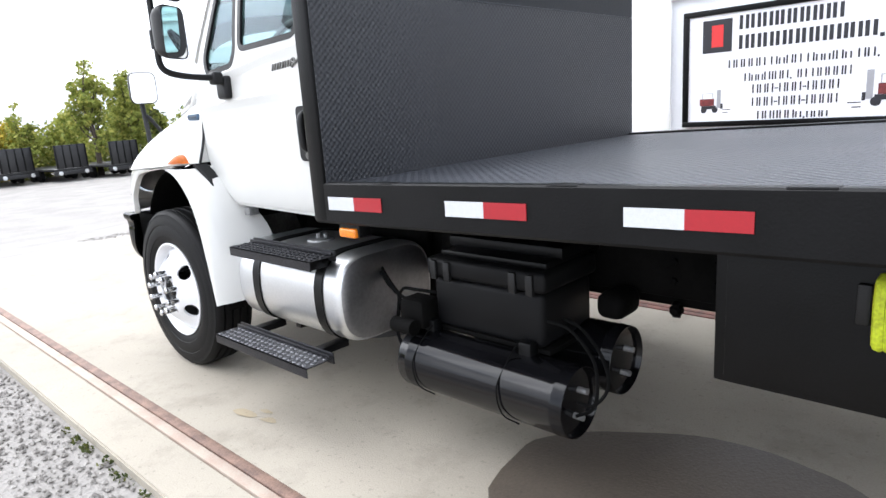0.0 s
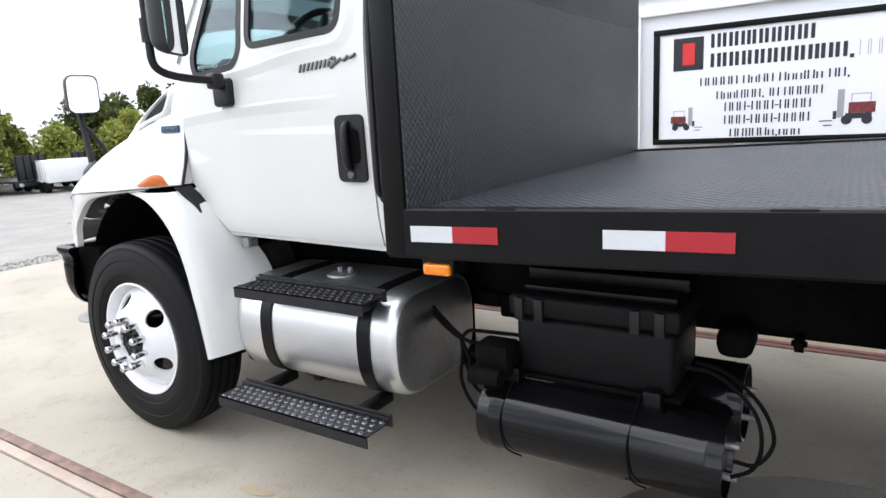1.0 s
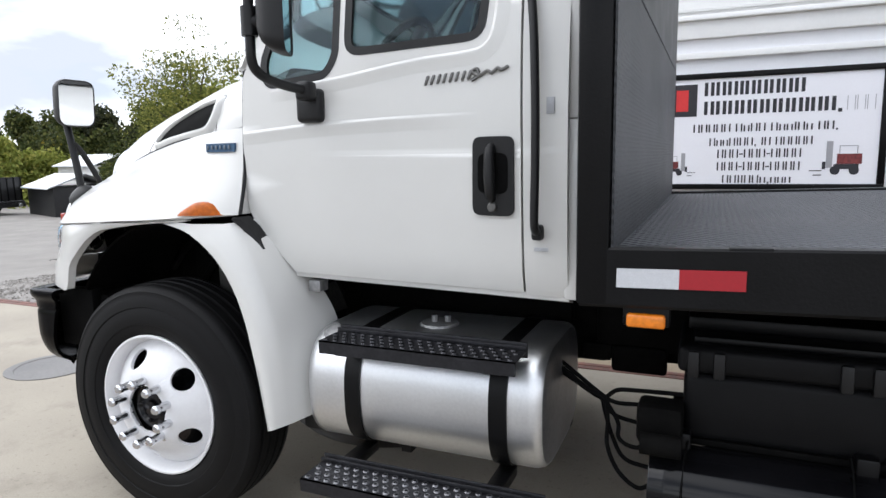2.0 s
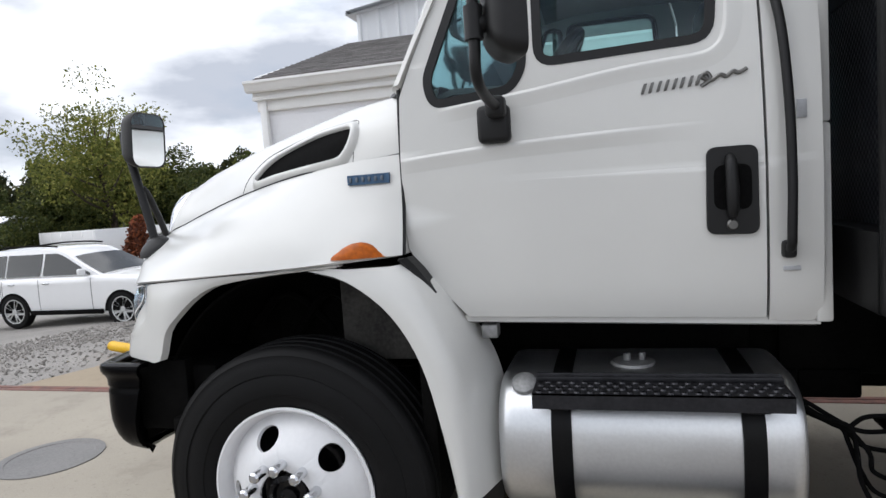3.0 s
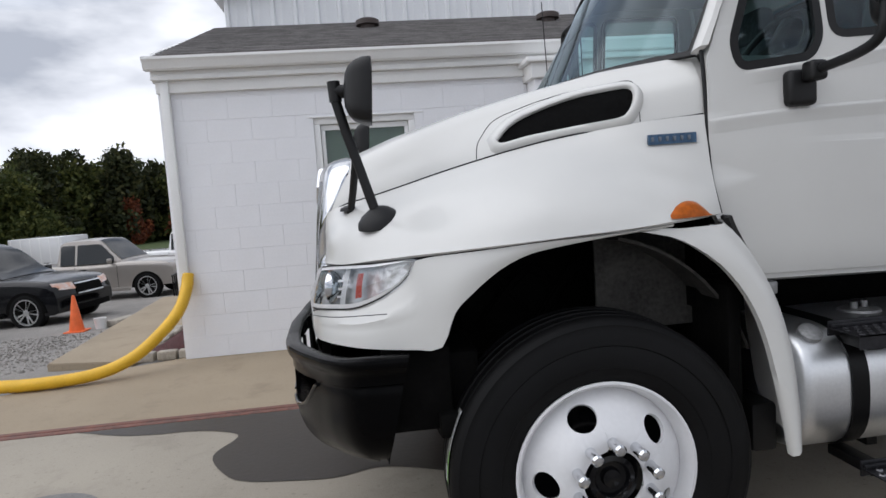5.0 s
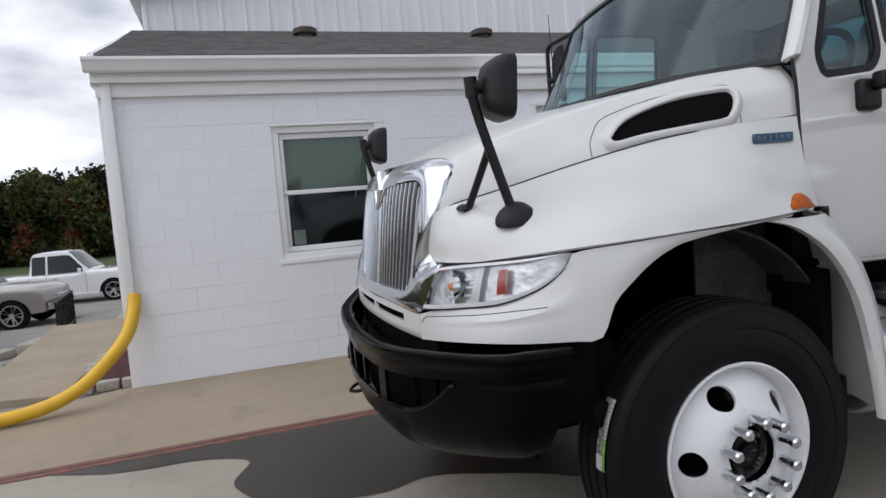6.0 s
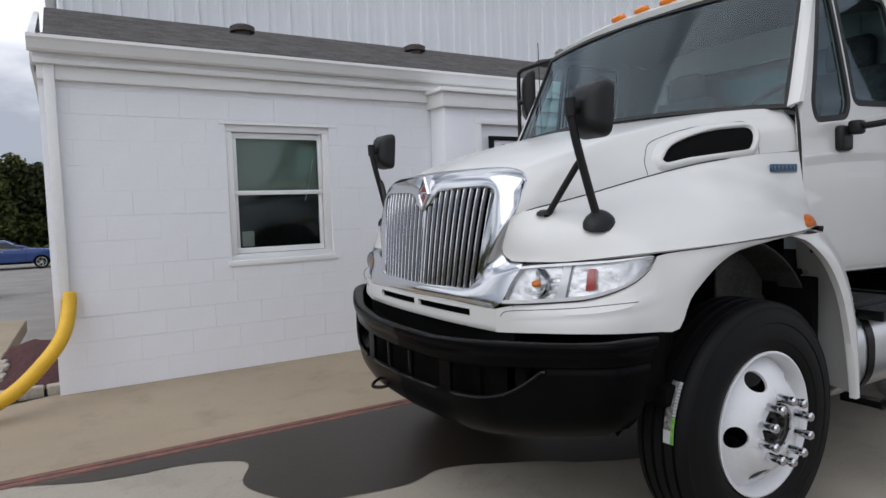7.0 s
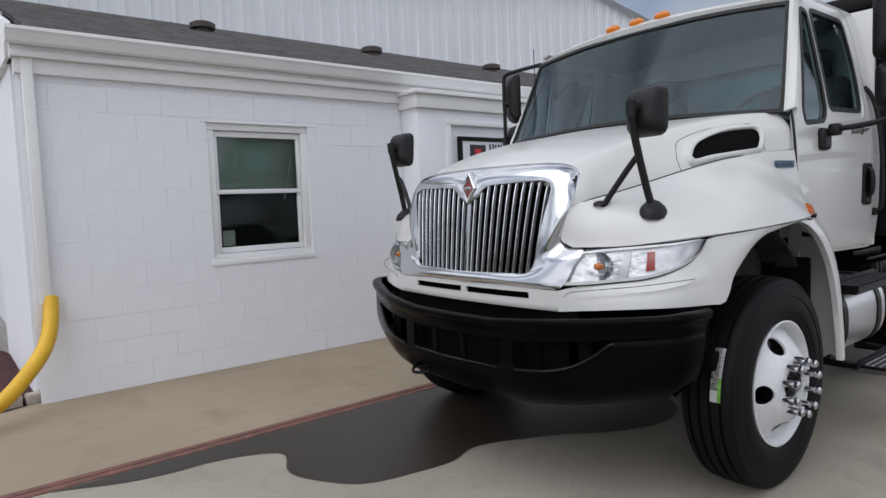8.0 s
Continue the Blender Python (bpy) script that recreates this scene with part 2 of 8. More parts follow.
def lathe(bm, prof, n=40, axis="y", centre=(0, 0, 0), caps=True):
    """Turns a profile of (along the axis, radius)."""
    cx, cy, cz = centre
    rows = []
    for k in range(n):
        a = 2 * math.pi * k / n
        c, s = math.cos(a), math.sin(a)
        rows.append([(cx + r * c, cy + h, cz + r * s) if axis == "y" else (cx + h, cy + r * c, cz + r * s) if axis == "x" else (cx + r * c, cy + r * s, cz + h) for h, r in prof])
    vr = grid(bm, rows, closed_u=True)
    if caps:
        for j in (0, -1):
            if prof[j][1] > 1e-5:
                fan(bm, [r[j] for r in vr])
    return vr


def flat(outline, holes=(), cuts_z=(), cuts_x=(), lines=()):
    """A flat sheet in x and z with holes through it, cut along lines so that it can be bent."""
    bm = bmesh.new()
    edges = []
    for loop in (outline, *holes):
        vs = [bm.verts.new((p[0], 0, p[1])) for p in loop]
        edges += [bm.edges.new((vs[i], vs[(i + 1) % len(vs)])) for i in range(len(vs))]
    bmesh.ops.triangle_fill(bm, edges=edges, use_beauty=True)
    for z in cuts_z:
        bmesh.ops.bisect_plane(bm, geom=bm.verts[:] + bm.edges[:] + bm.faces[:], plane_co=(0, 0, z), plane_no=(0, 0, 1))
    for x in cuts_x:
        bmesh.ops.bisect_plane(bm, geom=bm.verts[:] + bm.edges[:] + bm.faces[:], plane_co=(x, 0, 0), plane_no=(1, 0, 0))
    for x, z, slope in lines:
        bmesh.ops.bisect_plane(bm, geom=bm.verts[:] + bm.edges[:] + bm.faces[:], plane_co=(x, 0, z), plane_no=(-slope, 0, 1))
    return bm


def bend(bm, f):
    for v in bm.verts:
        v.co = f(v.co)
    return bm


def thicken(ob, t, offset=-1.0, rim=True):
    mod = ob.modifiers.new("thickness", "SOLIDIFY")
    mod.thickness, mod.offset, mod.use_rim = t, offset, rim
    return ob


def soften(ob, w, seg=2):
    mod = ob.modifiers.new("edges", "BEVEL")
    mod.width, mod.segments, mod.limit_method, mod.angle_limit = w, seg, "ANGLE", radians(40)
    return ob


def rounded(pts, r, seg=5):
    """A closed outline with its corners rounded."""
    out, n = [], len(pts)
    for i in range(n):
        a, b, c = (Vector(pts[i - 1]), Vector(pts[i]), Vector(pts[(i + 1) % n]))
        u, w = (a - b), (c - b)
        k = min(r, u.length * 0.45, w.length * 0.45)
        p, q2 = b + u.normalized() * k, b + w.normalized() * k
        for s in range(seg + 1):
            t = s / seg
            out.append(tuple(p * (1 - t) ** 2 + b * 2 * t * (1 - t) + q2 * t * t))
    return out


def structure(ob, label, category):
    return tagged(ob, label, category, kind="structure")


# ---- ground ----
YC = 1.30  # the truck's centre line

def ground_z(x, y):
    d = math.hypot(max(0.0, -5.6 - x), max(0.0, y - 4.6) if x < -2.6 else 0.0)
    return -0.05 - 1.25 * (1 - math.exp(-d / 8))


ground_bm = bmesh.new()
GX = [-900, -250, -120, -70, -50, -40] + [-34 + 1.5 * k for k in range(20)] + [-4.5, -3.6, -3.1, -2.7, -2.5, 0, 4, 10, 30, 90, 300, 900]
GY = [-900, -200, -60, -20, -8, -3, 0, 2, 3.5, 4.4] + [5 + 1.5 * k for k in range(20)] + [36, 42, 50, 70, 120, 250, 900]
grid(ground_bm, [[(x, y, ground_z(x, y)) for x in GX] for y in GY])
structure(part("ground", ground_bm, GRAVEL), "pale grey gravel and worn asphalt yard", "ground")


def slab(name, outline, mat, label, z0=-0.15, z1=0.0, bevel=0.008):
    bm = bmesh.new()
    lo, hi = [bm.verts.new((x, y, z0)) for x, y in outline], [bm.verts.new((x, y, z1)) for x, y in outline]
    fan(bm, hi); fan(bm, lo[::-1])
    for i in range(len(lo)):
        k = (i + 1) % len(lo)
        bm.faces.new((lo[i], lo[k], hi[k], hi[i]))
    es = [e for e in bm.edges if all(abs(v.co.z - z1) < 1e-6 for v in e.verts)]
    bmesh.ops.bevel(bm, geom=es, offset=bevel, segments=2, affect="EDGES")
    return structure(part(name, bm, mat), label, "pavement")


JOINTS = (-5.6, 9.0)
for a, b in zip(JOINTS, JOINTS[1:]):
    slab("pavement", [(a + 0.006, -0.31), (b - 0.006, -0.31), (b - 0.006, 2.63), (a + 0.006, 2.63)], CONCRETE, "pale worn concrete deck slab between steel rails")
    slab("pavement", [(a + 0.006, -0.64), (b - 0.006, -0.62), (b - 0.006, -0.39), (a + 0.006, -0.39)], CONCRETE, "narrow concrete kerb strip beside the gravel")
slab("pavement", [(-3.7, 2.75), (9.0, 2.75), (9.0, 4.6), (-2.5, 4.6), (-3.1, 4.35), (-3.9, 3.75), (-4.3, 2.75)], TANCONCRETE, "tan concrete apron beside the block wall")
slab("pavement", [(-4.05, 5.0), (-3.15, 4.75), (-3.0, 9.5), (-4.3, 9.5)], TANCONCRETE, "tan concrete footpath beside the building", z0=-0.2, z1=-0.03)

for y in (-0.385, -0.322, 2.632, 2.70):
    bm = bmesh.new()
    box(bm, -5.6, 9.0, y, y + 0.055, -0.12, 0.004, 0.004)
    structure(part("rail", bm, DUSTYRUST if y == -0.385 else RUSTDARK if y > 0 else RUST), "rusty steel edge rail set in concrete", "rail")


def puddle(name, pts, mat, label, z=0.004):
    bm = bmesh.new()
    line = smooth_line(list(pts) + [pts[0]], 6)[:-1]
    fan(bm, [bm.verts.new((p[0] + 0.02 * noise.noise((p[0] * 5, p[1] * 5, 0)), p[1] + 0.02 * noise.noise((p[0] * 5, p[1] * 5, 3)), z)) for p in line])
    return tagged(part(name, bm, mat), label, "stain", kind="stuff")


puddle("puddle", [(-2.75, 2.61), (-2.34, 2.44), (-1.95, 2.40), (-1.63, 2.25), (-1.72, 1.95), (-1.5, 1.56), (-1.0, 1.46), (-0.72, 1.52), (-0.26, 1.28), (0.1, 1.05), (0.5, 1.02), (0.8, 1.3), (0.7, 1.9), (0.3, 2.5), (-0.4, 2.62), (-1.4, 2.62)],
       WET, "wet patch on the concrete, darkened in colour for the bumper's shade")
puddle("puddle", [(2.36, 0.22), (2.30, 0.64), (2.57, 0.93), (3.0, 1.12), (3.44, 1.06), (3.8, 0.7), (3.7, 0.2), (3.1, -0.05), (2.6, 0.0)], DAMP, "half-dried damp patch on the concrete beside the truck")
for pts in ([(0.83, -0.04), (0.91, -0.045), (0.99, -0.03), (1.0, 0.0), (0.93, 0.015), (0.86, 0.0)], [(1.04, -0.02), (1.11, -0.015), (1.15, 0.01), (1.08, 0.025)], [(0.95, 0.045), (1.01, 0.04), (1.04, 0.06), (0.98, 0.07)]):
    puddle("stain", pts, STAIN, "faint rust-yellow stain on the concrete", 0.0045)
bm = bmesh.new()
lathe(bm, [(-0.02, 0.31), (0.006, 0.31), (0.008, 0.29), (0.008, 0.25), (0.004, 0.245), (0.004, 0.0)], 40, "z", (-2.42, 1.34, 0))
tagged(part("drain_cover", bm, ground_material("worn_iron", (0.19, 0.18, 0.17), (0.13, 0.125, 0.12), (0.09, 0.08, 0.08), 0.5, 0.002, 60)), "round dark drain cover set in the concrete", "drain cover")

# ---- building ----
WY, EX, PX, PY = 4.48, -2.55, 0.93, 4.19  # wall face, end corner, where the front steps forward, stepped face
WX0, WX1, WZ0, WZ1 = -1.165, -0.20, 0.985, 2.20


def wall_piece(name, bm, label, mat=BLOCKPAINT):
    return structure(part(name, bm, mat), label, "wall")


bm = bmesh.new()
for x0, x1, z0, z1 in ((EX + 0.02, WX0, -0.1, 2.66), (WX1, PX + 0.3, -0.1, 2.66), (WX0, WX1, -0.1, WZ0), (WX0, WX1, WZ1, 2.66)):
    box(bm, x0, x1, WY + 0.0042, WY + 0.2, z0, z1)
wall_front = wall_piece("wall_front", bm, "white painted concrete block wall with thick paint over its joints")
bm = bmesh.new()
box(bm, EX, EX + 0.2, WY + 0.21, 7.05, -1.0, 2.66)
wall_piece("wall_side", bm, "white painted block end wall of the low office")
bm = bmesh.new()
for x0, x1, z0, z1 in ((PX, 1.36, -0.1, 2.42), (3.37, 9.0, -0.1, 2.42), (1.36, 3.37, -0.1, 0.98), (1.36, 3.37, 2.27, 2.42)):
    box(bm, x0, x1, PY, PY + 0.28, z0, z1, 0.004)
box(bm, 1.36, 3.37, PY + 0.03, PY + 0.2, 0.98, 2.27)
wall_piece("wall_projecting", bm, "smooth white painted wall stepping forward round the sign")
bm = bmesh.new()
box(bm, PX - 0.04, 9.0, PY - 0.05, PY + 0.3, 2.42, 2.56, 0.006)
box(bm, PX - 0.09, 9.0, PY - 0.10, PY + 0.3, 2.56, 2.60, 0.006)
structure(part("trim", bm, TRIMWHITE), "white cornice board over the projecting wall", "trim")
bm = bmesh.new()
for z0, z1, x0, x1 in ((0.94, 0.99, 1.30, 3.43), (2.26, 2.31, 1.30, 3.43), (0.99, 2.26, 1.30, 1.37), (0.99, 2.26, 3.36, 3.43)):
    box(bm, x0, x1, PY - 0.02, PY + 0.01, z0, z1, 0.004)
structure(part("trim", bm, TRIMWHITE), "white moulding framing the sign panel", "trim")

# eave, gutter and lean-to roof
bm = bmesh.new()
box(bm, EX - 0.02, 9.0, 4.37, WY + 0.25, 2.60, 2.64, 0.004)
box(bm, EX, 9.0, WY - 0.05, WY + 0.05, 2.49, 2.60, 0.006)
box(bm, EX - 0.02, 9.0, 4.38, 4.41, 2.64, 2.80, 0.004)
structure(part("trim", bm, TRIMWHITE), "white soffit and fascia board", "trim")
bm = bmesh.new()
prof = [(4.285, 2.79), (4.285, 2.68), (4.22, 2.675), (4.195, 2.70), (4.19, 2.74), (4.165, 2.765), (4.165, 2.79), (4.175, 2.79), (4.19, 2.76), (4.20, 2.69), (4.27, 2.69), (4.275, 2.79)]
prof = [(y + 0.09, z) for y, z in prof]
grid(bm, [[(x, y, z) for y, z in prof] for x in (EX - 0.05, 9.0)], closed_v=True)
fan(bm, [bm.verts.new((EX - 0.05, y, z)) for y, z in prof[:7]])
structure(part("gutter", bm, TRIMWHITE), "white metal rain gutter along the eave", "gutter")
bm = bmesh.new()
RY = 4.33
RS = (3.74 - 2.80) / (7.05 - RY)
grid(bm, [[(x, RY, 2.80), (x, RY, 2.825)] + [p for k in range(20) for p in ((x, RY + 0.136 * k + 0.001, 2.825 + 0.136 * k * RS), (x, RY + 0.136 * (k + 1), 2.811 + 0.136 * (k + 1) * RS))] + [(x, 7.05, 3.72)] for x in [EX + 0.06 + (8.94 - EX) * k / 40 for k in range(41)]], closed_v=True)
for v in bm.verts:
    v.co.z += 0.004 * noise.noise((v.co.x * 3, v.co.y * 9, 0))
roof = structure(part("roof", bm, SHINGLE), "grey asphalt shingle lean-to roof", "roof")
structure(part("drip_edge", boxed(EX + 0.04, 9.0, RY - 0.012, RY + 0.02, 2.797, 2.812, 0.002), material("brown_drip_edge", (0.07, 0.045, 0.04), 0.5, var=0.2)), "thin brown metal drip edge under the shingles", "trim")
bm = bmesh.new()
fan(bm, [bm.verts.new(p) for p in ((EX + 0.01, 4.5, 2.6), (EX + 0.01, 7.05, 2.6), (EX + 0.01, 7.05, 3.70), (EX + 0.01, 4.5, 2.87))])
thicken(wall_piece("wall_gable", bm, "white boarded gable end of the lean-to", TRIMWHITE), 0.05)
# tall steel hall behind
bm = bmesh.new()
HX0, HX1, HY = -2.36, 17.0, 7.05
line = []
x = HX0
while x < HX1:
    line += [(x, HY), (x + 0.016, HY - 0.034), (x + 0.055, HY - 0.034), (x + 0.075, HY), (x + 0.14, HY), (x + 0.148, HY - 0.006), (x + 0.162, HY - 0.006), (x + 0.17, HY)]
    x += 0.29


def hall_top(x):
    return 5.5 - 0.14 * abs(x - 7.4)


grid(bm, [[(px, py, z if k == 0 else hall_top(px)) for px, py in line] for k, z in enumerate((2.4, 0))])
structure(part("wall_hall", bm, SIDING), "white ribbed steel siding of a tall hall", "wall")
bm = bmesh.new()
box(bm, HX0, HX0 + 0.06, HY + 0.01, 22, -1.4, 4.1)
structure(part("wall_hall_side", bm, SIDING), "white steel side wall of the hall", "wall")
bm = bmesh.new()
grid(bm, [[(HX0 - 0.12, y, 4.17), (7.4, y, 5.54), (17.2, y, 4.16), (17.2, y, 4.10), (7.4, y, 5.48), (HX0 - 0.12, y, 4.11)] for y in (HY - 0.12, 22)], closed_v=True)
structure(part("roof_hall", bm, SIDING), "white steel roof of the hall", "roof")

# window
win = structure(new("window_1"), "white sash window with a pale blind in the upper pane", "window")
bm = bmesh.new()
for x0, x1, z0, z1 in ((WX0, WX1, WZ1 - 0.06, WZ1), (WX0, WX1, WZ0, WZ0 + 0.05), (WX0, WX0 + 0.06, WZ0 + 0.05, WZ1 - 0.06), (WX1 - 0.06, WX1, WZ0 + 0.05, WZ1 - 0.06)):
    box(bm, x0, x1, WY + 0.02, WY + 0.12, z0, z1, 0.004)
part("window_frame", bm, TRIMWHITE, win)
bm = bmesh.new()
zm = (WZ0 + WZ1) / 2 + 0.02
X0, X1, Z0, Z1 = WX0 + 0.065, WX1 - 0.065, WZ0 + 0.055, WZ1 - 0.065
for x0, x1, z0, z1, y in ((X0, X1, Z1 - 0.05, Z1, 0.05), (X0, X0 + 0.035, zm, Z1 - 0.05, 0.05), (X1 - 0.035, X1, zm, Z1 - 0.05, 0.05), (X0, X1, zm - 0.04, zm, 0.05),
                          (X0, X1, Z0, Z0 + 0.05, 0.07), (X0, X0 + 0.035, Z0 + 0.05, zm - 0.04, 0.07), (X1 - 0.035, X1, Z0 + 0.05, zm - 0.04, 0.07)):
    box(bm, x0, x1, WY + y, WY + y + 0.03, z0, z1, 0.003)
part("sash", bm, TRIMWHITE, win)
for z0, z1, y in ((zm, Z1 - 0.05, 0.065), (Z0 + 0.05, zm - 0.04, 0.085)):
    bm = bmesh.new()
    box(bm, X0 + 0.03, X1 - 0.03, WY + y, WY + y + 0.004, z0, z1)
    part("pane", bm, WINGLASS, win)
bm = bmesh.new()
box(bm, WX0 - 0.03, WX1 + 0.03, WY - 0.014, WY + 0.02, WZ0 - 0.050, WZ0 - 0.002, 0.004)
part("window_sill", bm, TRIMWHITE, win)
part("paper", boxed(X0 + 0.06, X0 + 0.17, WY + 0.105, WY + 0.108, Z0 + 0.06, Z0 + 0.20), TRIMWHITE, win, "small white paper card inside the pane")
bm = bmesh.new()
tube(bm, [(X1 - 0.16, WY + 0.10, zm - 0.10), (X1 - 0.07, WY + 0.10, zm + 0.30)], 0.006, 6, straight=True)
part("blind_rod", bm, TRIMWHITE, win)
bm = bmesh.new()
box(bm, WX0 - 0.05, WX1 + 0.09, WY - 0.010, WY + 0.02, WZ1 + 0.002, WZ1 + 0.012, 0.002)
part("lintel_trim", bm, TRIMWHITE, win)
bm = bmesh.new()
box(bm, X0, X1, WY + 0.13, WY + 0.135, zm - 0.02, Z1)
tagged(part("window_blind", bm, material("blind", (0.5, 0.53, 0.49), 0.8, var=0.05)), "pale green-grey roller blind half drawn", "blind")
bm = bmesh.new()
box(bm, EX + 0.2, PX, WY + 1.2, WY + 1.25, 0, 2.6)
wall_piece("wall_inside", bm, "dark inner wall of the office", SEAT)

# downspout and hose
spout = thing("downspout", "white square downspout fixed at the wall corner", "downspout")
bm = bmesh.new()
box(bm, EX + 0.042, EX + 0.118, WY - 0.075, WY - 0.008, 0.77, 2.665, 0.01)
part("pipe", bm, TRIMWHITE, spout)
bm = bmesh.new()
pts = resample(smooth_line([(-2.44, 4.44, 0.82), (-2.45, 4.39, 0.70), (-2.50, 4.28, 0.52), (-2.62, 4.15, 0.36), (-2.85, 4.0, 0.17), (-3.15, 3.9, 0.075), (-3.6, 3.83, 0.058), (-4.05, 3.90, 0.058), (-4.42, 4.06, 0.05)], 8), 240)
tube(bm, pts, [0.056 if k % 2 else 0.0495 for k in range(240)], 12, straight=True)
tagged(part("drain_hose", bm, YELLOW, angle=80), "yellow corrugated drain hose joined to the downspout", "hose")
bm = bmesh.new()
rows = [[(-3.05 + 0.5 * i / 10, 4.62 + 2.4 * j / 12, 0.0 + 0.07 * math.sin(math.pi * i / 10) + 0.02 * noise.noise((i * 1.7, j * 1.3, 0))) for i in range(11)] for j in range(13)]
grid(bm, rows)
tagged(part("mulch_bed", bm, MULCH), "dark red bark mulch bed along the wall", "mulch", kind="stuff")
for k in range(7):
    bm = bmesh.new()
    box(bm, -0.09, 0.09, -0.05, 0.05, 0, 0.09, 0.015)
    s = tagged(part("edging_stone", bm, STONE), "small tan edging stone round the mulch", "stone", "edging stones")
    s.matrix_basis = pose(-3.05 + 0.03 * (k % 2), 4.68 + 0.22 * k, -0.03, 0, 0, 85) if k > 2 else pose(-2.95 + 0.2 * k, 4.6, -0.01, 0, 0, 8 * k - 8)

# roof vents
for x, y in ((-0.54, 6.2), (1.69, 6.15), (3.9, 6.15)):
    bm = bmesh.new()
    lathe(bm, [(-0.08, 0.09), (0.0, 0.09), (0.0, 0.14), (0.055, 0.14), (0.075, 0.10), (0.08, 0.0)], 18, "z")
    v = tagged(part("roof_vent", bm, material("brown_vent", (0.06, 0.045, 0.04), 0.6)), "small dark brown roof vent on the shingles", "roof vent", "roof vents")
    v.matrix_basis = pose(x, y, 2.80 + (y - RY) * RS + 0.04)


# ---- truck ----
truck = thing("truck", "white medium-duty truck with a black steel flatbed on concrete", "truck")


def mirrored(bm):
    for v in bm.verts:
        v.co.y = 2 * YC - v.co.y
    return bm


def both(name, build, mat, parent, label="", finish=None, angle=38):
    """The part on the near side, and its mirror image on the far side."""
    made = []
    for far in (False, True):
        bm = build()
        ob = part(name, mirrored(bm) if far else bm, mat, parent, label, angle)
        if finish:
            finish(ob)
        made.append(ob)
    return made


SIDE_Z = [0.95, 1.03, 1.06, 1.12, 1.2, 1.35, 1.58, 1.75, 1.9, 2.2, 2.44, 2.52, 2.6]
SIDE_Y = [0.315, 0.290, 0.278, 0.264, 0.255, 0.246, 0.243, 0.250, 0.266, 0.320, 0.370, 0.40, 0.47]


SIDE_LINE = np.array(smooth_line(list(zip(SIDE_Z, SIDE_Y)), 8))


def side_y(x, z):
    return float(np.interp(z, SIDE_LINE[:, 0], SIDE_LINE[:, 1]))


CUTS = [1.03, 1.06, 1.09, 1.12, 1.16, 1.2, 1.25, 1.3, 1.35, 1.4, 1.45] + [1.48 + 0.02 * k for k in range(21)] + [1.9, 1.95, 2.0, 2.05, 2.1, 2.2, 2.3, 2.4, 2.45, 2.5]
QUARTER = rounded([(0.487, 1.835), (0.512, 1.748), (0.77, 1.772), (0.815, 1.84), (0.81, 2.41), (0.715, 2.42)], 0.05)
MAINWIN = rounded([(0.848, 1.842), (1.35, 1.858), (1.372, 2.1), (1.34, 2.43), (0.842, 2.43)], 0.06)


def grown(pts, d):
    c = Vector((sum(p[0] for p in pts) / len(pts), sum(p[1] for p in pts) / len(pts)))
    out, n = [], len(pts)
    for i in range(n):
        a, b = Vector(pts[i - 1]), Vector(pts[(i + 1) % n])
        t = (b - a).normalized()
        nrm = Vector((t.y, -t.x))
        if nrm.dot(Vector(pts[i]) - c) < 0:
            nrm = -nrm
        out.append(tuple(Vector(pts[i]) + nrm * d))
    return out


def on_side(v, d=0.0):
    return Vector((v.x, side_y(v.x, v.z) + v.y + d, v.z))


DOOR = [(0.583, 1.066), (0.50, 1.165), (0.432, 1.25), (0.404, 1.30), (0.396, 1.40), (0.398, 1.60), (0.405, 1.79), (0.44, 1.88), (0.695, 2.475), (0.74, 2.495), (1.36, 2.495), (1.42, 2.46), (1.452, 2.36), (1.472, 2.0), (1.478, 1.5), (1.478, 1.045)]
CABSIDE = [(1.486, 1.037), (1.60, 1.034), (1.625, 1.05), (1.625, 2.47), (1.60, 2.52), (0.70, 2.52), (0.69, 2.492), (1.36, 2.503), (1.43, 2.467), (1.46, 2.36), (1.48, 2.0), (1.486, 1.5)]


